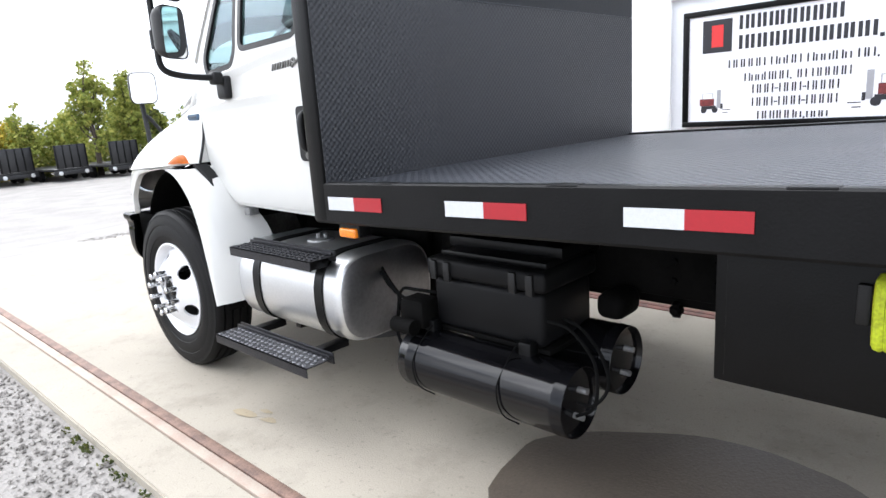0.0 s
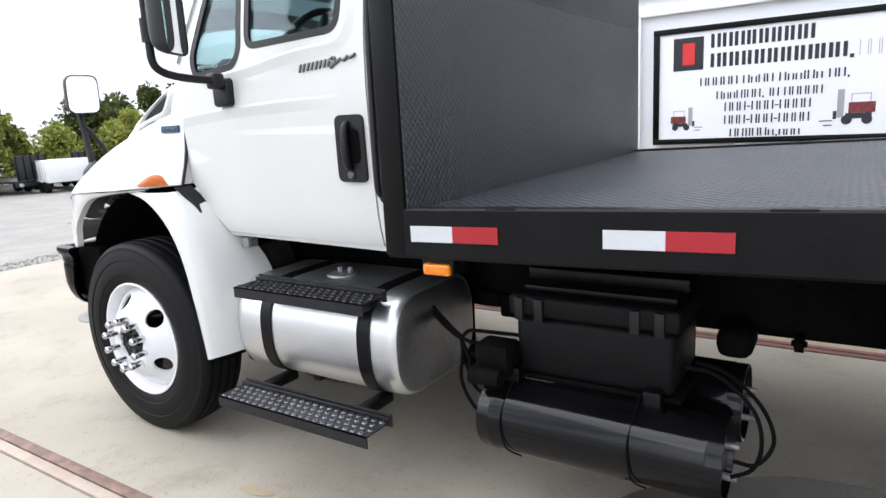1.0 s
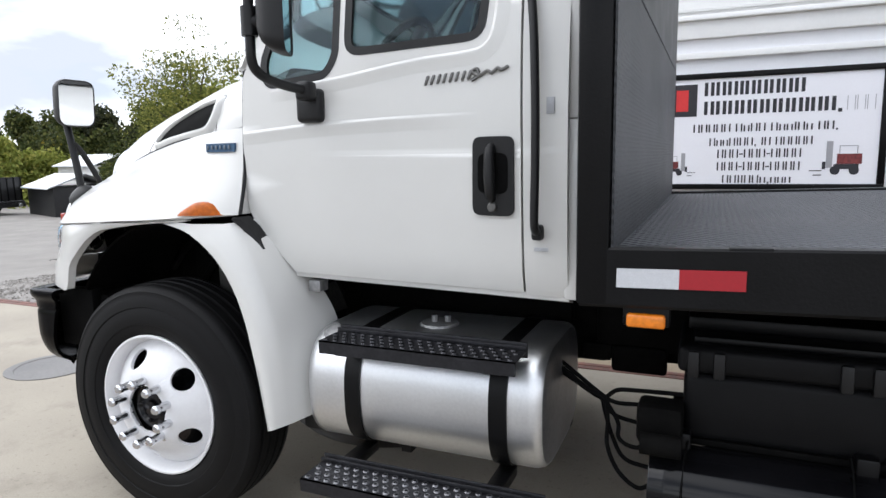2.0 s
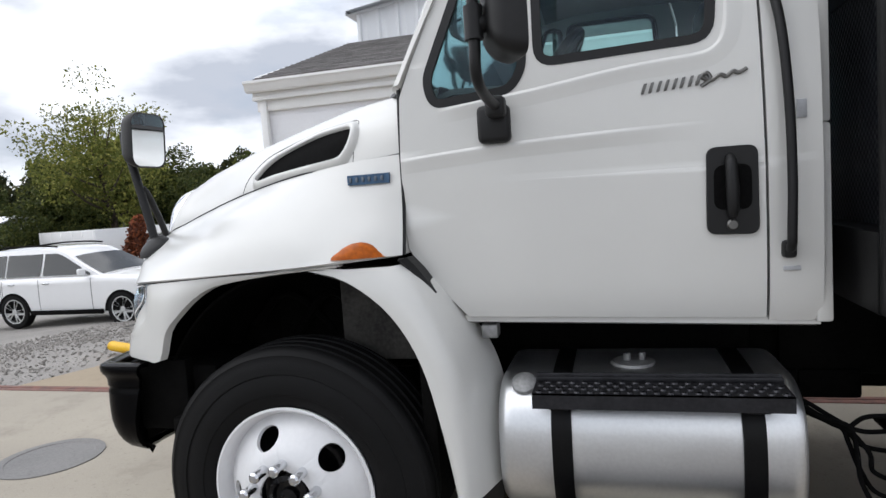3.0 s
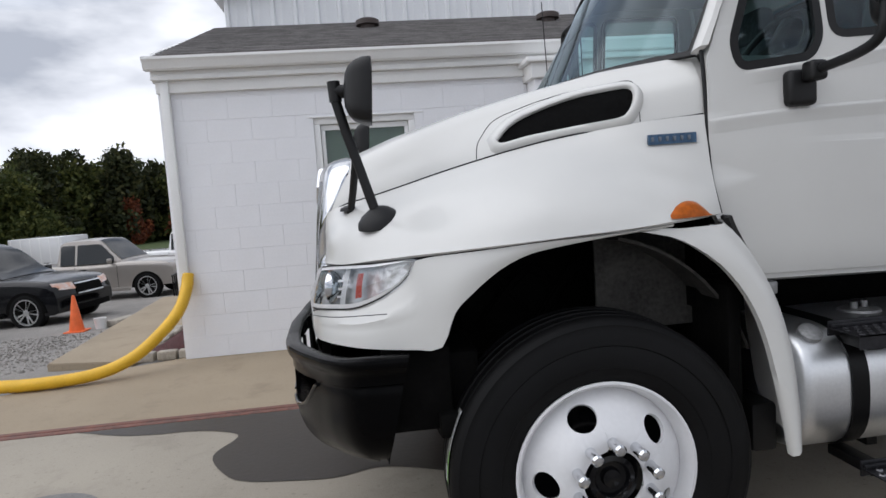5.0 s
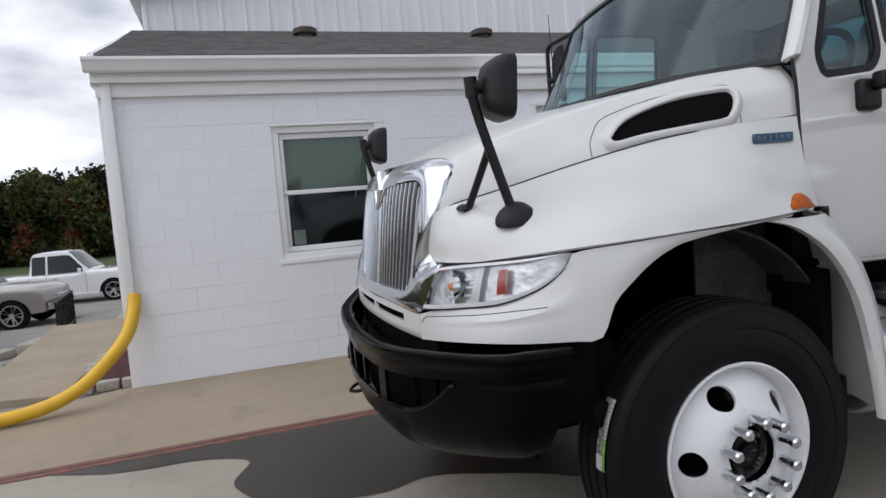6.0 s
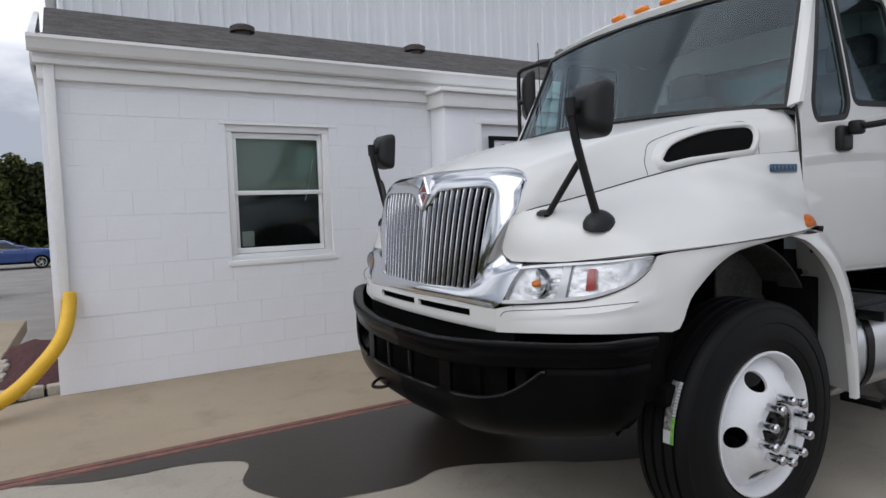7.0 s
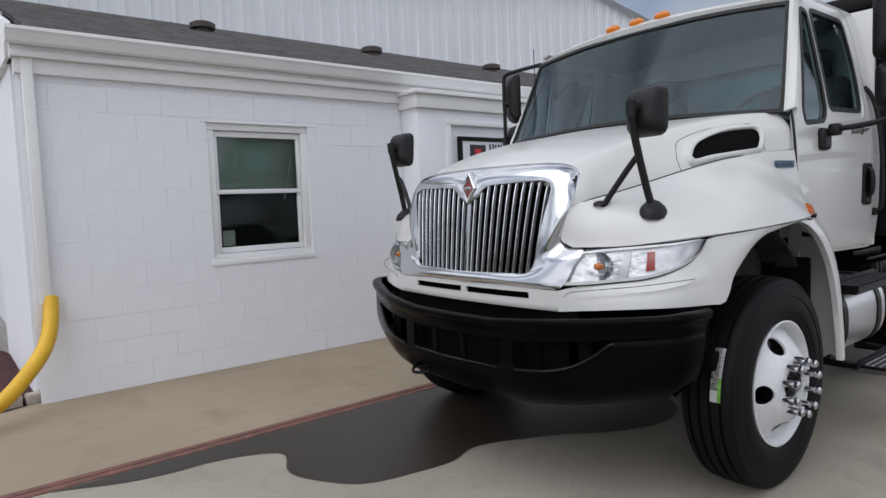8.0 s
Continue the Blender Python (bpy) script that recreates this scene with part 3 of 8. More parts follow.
def side_shell(name, outline, holes, far, label=""):
    """A sheet of the cab's side with its own edges, curved as the side is."""
    def slope(z):
        return (side_y(0, z + 0.01) - side_y(0, z - 0.01)) / 0.02
    bm = bend(flat(outline, holes, CUTS, []), lambda v: on_side(v, -0.004))
    normals = [Vector((0, -1, slope(v.co.z))).normalized() for v in bm.verts]
    for loop in (outline, *holes):
        n = len(loop)
        pts = []
        for i in range(n):
            a, b = Vector(loop[i]), Vector(loop[(i + 1) % n])
            k = max(1, int((b - a).length / 0.02))
            t = (b - a).normalized()
            pts += [(a.lerp(b, j / k), t) for j in range(k)]
        area = sum(loop[i][0] * loop[(i + 1) % n][1] - loop[(i + 1) % n][0] * loop[i][1] for i in range(n))
        flip = (1 if area > 0 else -1) * (1 if loop is outline else -1)
        grid(bm, [[(p.x, side_y(p.x, p.y) + d, p.y) for p, t in pts] for d in (-0.004, 0.026)], closed_v=True)
        normals += [Vector((t.y, 0, -t.x)) * flip for p, t in pts] * 2
    if far:
        mirrored(bm)
        normals = [Vector((v.x, -v.y, v.z)) for v in normals]
    bm.verts.index_update()
    bm.normal_update()
    wrong = [f for f in bm.faces if f.normal.dot(sum((normals[v.index] for v in f.verts), Vector())) < 0]
    bmesh.ops.reverse_faces(bm, faces=wrong)
    for f in bm.faces:
        f.smooth = True
    me = bpy.data.meshes.new(name)
    bm.to_mesh(me)
    bm.free()
    me.normals_split_custom_set_from_vertices(normals)
    me.materials.append(WHITE)
    ob = new(name, me)
    ob.parent = truck
    if label:
        ob["label"] = label
    return ob


doors = [side_shell("door", DOOR, [QUARTER, MAINWIN], far, "white cab door with two windows") for far in (False, True)]
for far in (False, True):
    side_shell("cab_side", CABSIDE, [], far)


def frame_ring(hole, w=0.022, depth=0.016):
    def make():
        bm = flat(grown(hole, 0.006), [grown(hole, -w)], CUTS[24:], [])
        return bend(bm, lambda v: on_side(v, 0.001))
    return make


def pane(hole):
    return lambda: bend(flat(grown(hole, -0.012), [], CUTS[24:], []), lambda v: on_side(v, 0.008))


def crease(path, fade_in, fade_out, proud=0.0058):
    """A pressed style line: swells gently from below, drops back sharply above."""
    def make():
        pts = [Vector(p) for p in resample(smooth_line(path, 8), 64)]
        rows = []
        for i, p in enumerate(pts):
            t = (pts[min(i + 1, 63)] - pts[max(i - 1, 0)]).normalized()
            s = i / 63
            amp = proud * min(1.0, s / fade_in, (1 - s) / fade_out)
            row = []
            for o, d in ((-0.042, 0.0), (-0.03, 0.22), (-0.015, 0.62), (-0.004, 0.95), (0.0, 1.0), (0.003, 0.75), (0.007, 0.15), (0.009, -0.05)):
                x, z = p.x - t.y * o, p.y + t.x * o
                row.append((x, side_y(x, z) - 0.0044 - amp * d, z))
            rows.append(row)
        bm = bmesh.new()
        grid(bm, rows)
        return bm
    return make


for path, f0, f1 in (([(0.398, 1.586), (0.58, 1.60), (0.753, 1.610), (1.09, 1.620), (1.35, 1.622)], 0.002, 0.35),
                     ([(0.53, 1.735), (0.70, 1.754), (0.848, 1.769), (1.10, 1.803), (1.30, 1.818), (1.35, 1.830), (1.378, 1.86), (1.392, 1.92), (1.397, 2.02)], 0.06, 0.12)):
    for d, mk in zip(doors, (False, True)):
        bm = crease(path, f0, f1)()
        part("style_line", mirrored(bm) if mk else bm, WHITE, d)
for hole in (QUARTER, MAINWIN):
    for d, mk in zip(doors, (False, True)):
        bm = frame_ring(hole)()
        thicken(part("window_seal", mirrored(bm) if mk else bm, PLASTIC, d, "black rubber window seal"), 0.014, 0.0)
        bm = pane(hole)()
        g = part("window_pane", mirrored(bm) if mk else bm, GLASS, d, "greenish tinted window glass")
        g.visible_shadow = False

# black rubber seals between hood and doors
def door_seal():
    bm = bmesh.new()
    line = [(0.397, 0.272, 1.83), (0.397, 0.258, 1.72), (0.397, 0.249, 1.60), (0.397, 0.241, 1.46), (0.398, 0.226, 1.385), (0.400, 0.207, 1.33), (0.402, 0.192, 1.288)]
    tube(bm, line, 0.0065, 8)
    return bm


def fender_flange():
    bm = bmesh.new()
    line = [(0.395, 0.27, 1.62), (0.395, 0.256, 1.52), (0.395, 0.245, 1.45), (0.396, 0.230, 1.385), (0.397, 0.212, 1.33), (0.398, 0.196, 1.288)]
    grid(bm, [[(x, y, z), (x + 0.004, max(y + 0.01, 0.30), z)] for x, y, z in smooth_line(line, 4)])
    return bm


both("fender_flange", fender_flange, WHITE, truck)
both("door_seal", door_seal, PLASTIC, truck, "black rubber seal between hood and door")
# roof, back, floor, firewall
def roof_z(x, y):
    e = abs(y - YC) / 0.93
    return 2.585 - 0.075 * e ** 3 - 0.10 * max(0.0, (0.95 - x) / 0.4) ** 2 - 0.03 * max(0.0, (x - 1.4) / 0.22) ** 2


bm = bmesh.new()
rows = []
for i in range(16):
    row = []
    for j in range(25):
        y = 0.385 + (2 * YC - 0.77) * j / 24
        e = abs(y - YC) / 0.915
        x0 = 0.56 + 0.115 * e ** 2.2
        x = x0 + (1.645 - x0) * i / 15
        row.append((x, y, roof_z(x, y)))
    rows.append(row)
grid(bm, rows)
thicken(part("roof", bm, WHITE, truck), 0.04, -1)
bm = bmesh.new()
box(bm, 1.61, 1.655, 0.27, 2.33, 1.03, 1.60, 0.01)
box(bm, 1.61, 1.655, 0.27, 0.60, 1.60, 2.53, 0.01)
box(bm, 1.61, 1.655, 2.00, 2.33, 1.60, 2.53, 0.01)
box(bm, 1.61, 1.655, 0.60, 2.00, 2.30, 2.54, 0.01)
part("cab_back", bm, WHITE, truck)
bm = bmesh.new()
box(bm, 1.625, 1.635, 0.59, 2.01, 1.59, 2.31)
part("rear_window", bm, GLASS, truck)
bm = bmesh.new()
box(bm, 0.45, 1.64, 0.33, 2.27, 1.035, 1.07)
box(bm, 0.40, 0.46, 0.36, 2.24, 0.95, 1.80)
part("cab_floor", bm, DARK, truck)


def sill():
    bm = bmesh.new()
    rows = [[(x, 0.300 + dy, 1.058 - 0.0235 * (x - 0.56) + dz) for dy, dz in ((0.012, 0.012), (-0.006, 0.008), (-0.008, -0.012), (0.05, -0.028))] for x in (0.545, 0.8, 1.1, 1.4, 1.625)]
    grid(bm, rows)
    return bm


both("sill", sill, WHITE, truck, "", lambda o: thicken(o, 0.008))

# windshield with black surround, A pillars
def shield(u, v, grow=0.0):
    """u: -1 to 1 across, v: 0 base to 1 top."""
    s = abs(u)
    bx, tx = 0.14 + 0.255 * s ** 2.4, 0.56 + 0.105 * s ** 2.2
    by, ty = 0.292, 0.378
    z0, z1 = 1.838 - 0.03 * s ** 2, 2.475 - 0.03 * s ** 2
    half = (YC - by) * (1 - v) + (YC - ty) * v
    x = bx + (tx - bx) * (v ** 0.93)
    return (x + grow, YC + u * half, z0 + (z1 - z0) * v)


bm = bmesh.new()
grid(bm, [[shield(-0.985 + 1.97 * j / 24, 0.015 + 0.97 * i / 8) for j in range(25)] for i in range(9)])
ws = part("windshield", bm, GLASS, truck, "wide curved windshield glass")
ws.visible_shadow = False
bm = bmesh.new()
for u0, u1, v0, v1 in ((-1, 1, 0, 0.03), (-1, 1, 0.965, 1.0)):
    grid(bm, [[shield(u0 + (u1 - u0) * j / 24, v0 + (v1 - v0) * i / 3, -0.004) for j in range(25)] for i in range(4)])
for u0, u1 in ((-1, -0.972), (0.972, 1)):
    grid(bm, [[shield(u0 + (u1 - u0) * j / 3, 0.03 + 0.935 * i / 8, -0.004) for j in range(4)] for i in range(9)])
thicken(part("windshield_seal", bm, PLASTIC, truck, "black windshield surround"), 0.012, 0.0)


def a_pillar():
    bm = bmesh.new()
    rows = []
    for i in range(9):
        v = i / 8
        a = Vector(shield(-1, v, -0.002))
        x = 0.412 + (0.700 - 0.412) * v
        z = a.z + 0.02
        b = Vector((x, side_y(x, z) + 0.004, z))
        m = (a + b) / 2 + Vector((-0.006, -0.006, 0))
        rows.append([a, (a + m) / 2 + Vector((-0.004, -0.002, 0)), m, (m + b) / 2 + Vector((-0.002, -0.004, 0)), b])
    grid(bm, rows)
    return bm


both("a_pillar", a_pillar, WHITE, truck, "", lambda o: thicken(o, 0.02))
bm = bmesh.new()
grid(bm, [[(0.50 + 0.16 * (abs(u) ** 2.2) + dx, YC + u * 0.915, 2.462 - 0.03 * u * u + dz) for dx, dz in ((0.045, 0.008), (0.035, 0.04), (0.06, 0.06), (0.12, 0.068))] for u in [-1 + 2 * k / 20 for k in range(21)]])
thicken(part("roof_brow", bm, WHITE, truck), 0.02)
for y in (1.115, 1.30, 1.485):
    u = (y - YC) / 0.915
    lamp = bmesh.new()
    lathe(lamp, [(-0.01, 0.036), (0.012, 0.036), (0.026, 0.027), (0.032, 0.0)], 16, "z")
    ob = part("clearance_lamp", lamp, AMBERLIGHT, truck, "amber roof clearance lamp")
    ob.matrix_basis = pose(0.575 + 0.115 * abs(u) ** 2.2, y, 2.532 - 0.05 * abs(u) ** 3, 0, -40, 0) @ Matrix.Diagonal((0.8, 1.5, 0.9, 1))

# interior
bm = bmesh.new()
grid(bm, [[(0.30 + dx + 0.14 * abs(u) ** 2, YC + u * 0.88, z) for dx, z in ((0.0, 1.80), (0.10, 1.83), (0.35, 1.82), (0.40, 1.76), (0.42, 1.45), (0.40, 1.2))] for u in [-1 + 0.2 * k for k in range(11)]])
thicken(part("dashboard", bm, TRIMGREY, truck, "grey plastic dashboard"), 0.02)
for y in (0.62, 1.75):
    bm = bmesh.new()
    box(bm, 0.95, 1.42, y - 0.24, y + 0.24, 1.36, 1.52, 0.05, 3)
    part("seat_cushion", bm, SEAT, truck)
    bm = bmesh.new()
    box(bm, -0.07, 0.07, -0.24, 0.24, 0, 0.66, 0.05, 3, pose(1.40, y, 1.48, 0, 12, 0))
    part("seat_back", bm, SEAT, truck, "dark grey cloth seat back")
    bm = bmesh.new()
    box(bm, -0.05, 0.05, -0.13, 0.13, 0, 0.2, 0.04, 3, pose(1.53, y, 2.12, 0, 8, 0))
    part("headrest", bm, SEAT, truck)
bm = bmesh.new()
rows = []
wm = pose(0.86, 0.64, 1.83, 0, -58, 0)
for k in range(28):
    a = 2 * math.pi * k / 28
    rows.append([wm @ Vector((math.cos(a) * (0.215 + 0.016 * math.cos(b)), math.sin(a) * (0.215 + 0.016 * math.cos(b)), 0.016 * math.sin(b))) for b in [2 * math.pi * j / 8 for j in range(8)]])
grid(bm, rows, True, True)
box(bm, -0.2, 0.2, -0.03, 0.03, -0.02, 0.01, 0.01, 2, wm)
box(bm, -0.03, 0.03, -0.2, 0.2, -0.02, 0.01, 0.01, 2, wm)
box(bm, -0.07, 0.07, -0.07, 0.07, -0.04, 0.02, 0.02, 2, wm)
part("steering_wheel", bm, PLASTIC, truck, "black four-spoke steering wheel")
bm = bmesh.new()
grid(bm, [[(x, YC + u * 0.86, roof_z(x, YC + u * 0.86) - 0.055) for u in [-1 + 0.25 * k for k in range(9)]] for x in (0.72, 0.9, 1.2, 1.5, 1.6)])
thicken(part("headliner", bm, TRIMGREY, truck), 0.01)

# hood: top shell between its two seams
SX = [-0.872, -0.815, -0.765, -0.60, -0.35, -0.10, 0.15, 0.405]
SEAM = [(0.700, 1.370), (0.662, 1.388), (0.637, 1.400), (0.555, 1.445), (0.465, 1.51), (0.40, 1.562), (0.328, 1.597), (0.262, 1.618)]
FLANK = [(0.722, 1.425), (0.685, 1.452), (0.662, 1.476), (0.605, 1.525), (0.52, 1.595), (0.450, 1.655), (0.364, 1.702), (0.276, 1.725)]
SHOULD = [(0.800, 1.460), (0.738, 1.520), (0.718, 1.548), (0.665, 1.61), (0.605, 1.685), (0.540, 1.742), (0.450, 1.788), (0.335, 1.805)]
SPINE = [1.480, 1.588, 1.613, 1.675, 1.745, 1.80, 1.835, 1.858]


def at(table, x):
    return tuple(float(np.interp(x, SX, [t[k] for t in table])) for k in range(2))


def hood_section(x):
    s, f, h = at(SEAM, x), at(FLANK, x), at(SHOULD, x)
    c = float(np.interp(x, SX, SPINE))
    pts = [s, ((s[0] + f[0]) / 2 - 0.004, (s[1] + f[1]) / 2), f, (h[0] - 0.035, h[1] - 0.038), h, (h[0] + 0.06, h[1] + 0.022), ((h[0] + YC) / 2, h[1] + (c - h[1]) * 0.75), (YC, c)]
    near = [(x, y, z) for y, z in smooth_line(pts, 3)]
    return near + [(x, 2 * YC - y, z) for x, y, z in near[-2::-1]]


HOODX = [-0.872, -0.853, -0.834, -0.815, -0.798, -0.782] + [-0.765 + (0.395 + 0.765) * k / 22 for k in range(23)]
bm = bmesh.new()
grid(bm, [hood_section(x) for x in HOODX])
hood = part("hood", bm, WHITE, truck, "white sloping hood with side air scoops")
thicken(hood, 0.015, -1)
bm = bmesh.new()
grid(bm, [[(x, YC + (p[1] - YC) * 0.93, p[2] - 0.02 + (0.04 if x > 0.45 else 0)) for p in hood_section(0.405)] for x in (0.38, 0.5)])
part("cowl", bm, PLASTIC, truck, "black plastic cowl under the windshield")

# fender shells: cross sections from the seam down to the style line, then round the nose
FENDER = [
    (0.394, [(0.264, 1.611), (0.257, 1.56), (0.250, 1.505), (0.241, 1.445), (0.226, 1.385), (0.208, 1.33), (0.192, 1.284)]),
    (0.25, [(0.299, 1.603), (0.288, 1.566), (0.273, 1.522), (0.249, 1.466), (0.210, 1.398), (0.156, 1.333), (0.116, 1.277)]),
    (0.06, [(0.352, 1.580), (0.330, 1.553), (0.298, 1.520), (0.248, 1.472), (0.172, 1.402), (0.113, 1.33), (0.092, 1.266)]),
    (-0.13, [(0.404, 1.552), (0.365, 1.531), (0.315, 1.503), (0.248, 1.458), (0.170, 1.392), (0.112, 1.324), (0.092, 1.257)]),
    (-0.35, [(0.462, 1.504), (0.412, 1.487), (0.345, 1.458), (0.268, 1.412), (0.190, 1.352), (0.134, 1.298), (0.115, 1.243)]),
    (-0.58, [(0.545, 1.443), (0.490, 1.424), (0.420, 1.394), (0.345, 1.350), (0.275, 1.298), (0.218, 1.262), (0.197, 1.225)]),
]
fender_rows = [[(x, y, z) for y, z in resample(smooth_line(sec, 6), 22)] for x, sec in FENDER]
NOSE = [
    ((-0.70, 0.600, 1.410), (-0.70, 0.46, 1.368), (-0.715, 0.36, 1.302), (-0.715, 0.300, 1.210)),
    ((-0.785, 0.646, 1.395), (-0.802, 0.560, 1.342), (-0.815, 0.480, 1.287), (-0.810, 0.437, 1.195)),
    ((-0.832, 0.672, 1.382), (-0.853, 0.645, 1.320), (-0.868, 0.595, 1.260), (-0.866, 0.537, 1.190)),
    ((-0.868, 0.697, 1.370), (-0.877, 0.714, 1.305), (-0.882, 0.732, 1.225), (-0.887, 0.668, 1.187)),
]
fender_rows += [[tuple(p) for p in resample(smooth_line(sec, 6), 22)] for sec in NOSE]
fender_cols = [smooth_line([r[j] for r in fender_rows], 5) for j in range(22)]


def fender_shell():
    bm = bmesh.new()
    grid(bm, [[tuple(c[k]) for c in fender_cols] for k in range(len(fender_cols[0]))])
    inner = [v for v in bm.verts if not v.is_boundary]
    for _ in range(14):
        bmesh.ops.smooth_vert(bm, verts=inner, factor=0.5, use_axis_x=True, use_axis_y=True, use_axis_z=True)
    return bm


def cowl_corner():
    """The painted corner between the hood's rear edge and the door."""
    bm = bmesh.new()
    line = [p for p in hood_section(0.405) if p[1] < 0.62]
    grid(bm, [[(x, p[1] + dy, p[2] + dz) for p in line] for x, dy, dz in ((0.370, 0.010, -0.012), (0.400, 0.004, -0.006), (0.425, 0.004, -0.006), (0.436, 0.014, -0.012))])
    return bm


both("cowl_corner", cowl_corner, WHITE, truck)
fenders = both("fender", fender_shell, WHITE, truck, "white bulging front fender", lambda o: thicken(o, 0.012))


def skin_trees():
    dg = bpy.context.evaluated_depsgraph_get()
    return [BVHTree.FromObject(ob, dg) for ob in (hood, fenders[0])]


SKINS = skin_trees()


def on_skin(p, n):
    """The outermost point of hood and fender under p, seen along n."""
    hits = [t.ray_cast(p + n * 0.15, -n)[0] for t in SKINS]
    hits = [h for h in hits if h is not None]
    return max(hits, key=lambda h: h.dot(n)) if hits else p


def hood_seam():
    """The dark line where the hood meets the fender."""
    n = Vector((0, -0.72, 0.69))
    line = []
    for k in range(0, 60, 3):
        x = -0.862 + 1.255 * k / 57
        line.append(on_skin(Vector((x, *at(SEAM, x))) + Vector((0, -0.004, -0.003)), n) + n * 0.0016)
    bm = bmesh.new()
    tube(bm, smooth_line(line, 5), 0.0027, 6, straight=True)
    return bm


both("hood_seam", hood_seam, PLASTIC, truck)


def fascia_side():
    """Below the style line: the arch lip and the panel under the headlamp."""
    top = resample(smooth_line([(0.20, 0.107, 1.270), (0.0, 0.092, 1.256), (-0.2, 0.096, 1.250), (-0.40, 0.128, 1.236), (-0.575, 0.190, 1.220), (-0.598, 0.202, 1.198), (-0.622, 0.216, 1.156), (-0.69, 0.250, 1.104), (-0.78, 0.345, 1.060), (-0.86, 0.47, 1.042), (-0.92, 0.60, 1.024), (-0.958, 0.70, 1.0)], 5), 44)
    low = resample(smooth_line([(0.20, 0.112, 1.264), (0.0, 0.098, 1.250), (-0.13, 0.10, 1.236), (-0.20, 0.105, 1.226), (-0.267, 0.11, 1.212), (-0.353, 0.12, 1.170), (-0.442, 0.13, 1.100), (-0.49, 0.137, 1.05), (-0.534, 0.15, 0.947), (-0.61, 0.175, 0.943), (-0.74, 0.245, 0.941), (-0.84, 0.36, 0.935), (-0.92, 0.53, 0.922), (-0.960, 0.70, 0.905)], 5), 44)
    bm = bmesh.new()
    rows = []
    for a, b in zip(top, low):
        a, b = Vector(a), Vector(b)
        h = (a.z - b.z) * min(1.0, max(0.0, (0.70 - a.y) / 0.12))
        out = Vector((-0.3, -1, 0)).normalized()
        rows.append([a.lerp(b, t) + out * 0.010 * math.sin(math.pi * t) * min(1, h * 8) + (out * 0.006 if 0.3 < t < 0.45 and h > 0.08 and a.x < -0.62 else Vector()) for t in [j / 10 for j in range(11)]] + [b - out * 0.03])
    grid(bm, rows)
    return bm


# Thin dark tube drawn along the fascia for the crease's grey shadow line.
def fascia_shadow_line():
    bm = bmesh.new()
    tube(bm, smooth_line([(-0.964, 0.662, 0.975), (-0.960, 0.645, 0.992), (-0.950, 0.610, 1.002), (-0.910, 0.480, 1.018), (-0.850, 0.350, 1.034), (-0.765, 0.248, 1.050), (-0.690, 0.198, 1.058)], 4), 0.0016, 5, straight=True)
    return bm


both("fascia_shadow_line", fascia_shadow_line, PLASTIC, truck)
both("fascia_side", fascia_side, WHITE, truck, "", lambda o: thicken(o, 0.01))


def splash():
    """The panel behind the wheel."""
    a = resample(smooth_line([(0.10, 0.108, 1.255), (0.22, 0.106, 1.222), (0.34, 0.10, 1.14), (0.42, 0.095, 1.04), (0.475, 0.09, 0.92), (0.515, 0.086, 0.76), (0.545, 0.084, 0.60), (0.560, 0.084, 0.500)], 4), 22)
    b = resample(smooth_line([(0.37, 0.135, 1.258), (0.41, 0.132, 1.225), (0.46, 0.115, 1.15), (0.51, 0.105, 1.05), (0.55, 0.098, 0.93), (0.578, 0.094, 0.78), (0.592, 0.092, 0.62), (0.596, 0.094, 0.51)], 4), 22)
    c = resample(smooth_line([(0.43, 0.26, 1.27), (0.455, 0.29, 1.23), (0.52, 0.33, 1.16), (0.58, 0.36, 1.05), (0.63, 0.42, 0.93), (0.66, 0.45, 0.80), (0.68, 0.45, 0.66), (0.69, 0.45, 0.53)], 4), 22)
    bm = bmesh.new()
    rows = []
    for p, q2, r in zip(a, b, c):
        p, q2, r = Vector(p), Vector(q2), Vector(r)
        rows.append([p + Vector((0.0, 0.028, 0)), p, p.lerp(q2, 0.5) + Vector((0, -0.012, 0)), q2 + Vector((0, -0.004, 0)), q2.lerp(r, 0.15) + Vector((0.012, 0, 0)), q2.lerp(r, 0.5) + Vector((0.02, -0.006, 0)), r])
    grid(bm, rows)
    return bm


both("splash_panel", splash, WHITE, truck, "white panel behind the front wheel", lambda o: thicken(o, 0.012), 75)


def strip():
    bm = bmesh.new()
    line = [(0.400, 0.188, 1.272), (0.428, 0.210, 1.232), (0.456, 0.220, 1.188), (0.480, 0.226, 1.150)]
    grid(bm, [[(x - 0.012, y - 0.03, z), (x + 0.0, y - 0.042, z + 0.004), (x + 0.020, y - 0.03, z + 0.010), (x + 0.024, y + 0.03, z + 0.010)] for x, y, z in line])
    return bm


both("fender_seal", strip, PLASTIC, truck, "black rubber seal behind the fender", lambda o: thicken(o, 0.01))


def well():
    """Wheel arch liner."""
    def half(k0, k1):
        def make():
            bm = bmesh.new()
            grid(bm, [[(-0.04 + 0.60 * math.cos(a), y, 0.57 + 0.665 * math.sin(a)) for y in (0.25, 0.35, 0.5, 0.72)] for a in [math.pi * (0.86 - 0.74 * k / 21) for k in range(k0, k1)]])
            return bm
        return make
    return half(0, 13), half(12, 22)


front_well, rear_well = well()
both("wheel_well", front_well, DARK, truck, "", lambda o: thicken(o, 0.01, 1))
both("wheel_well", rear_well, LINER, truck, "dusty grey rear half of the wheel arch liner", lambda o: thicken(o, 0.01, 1))


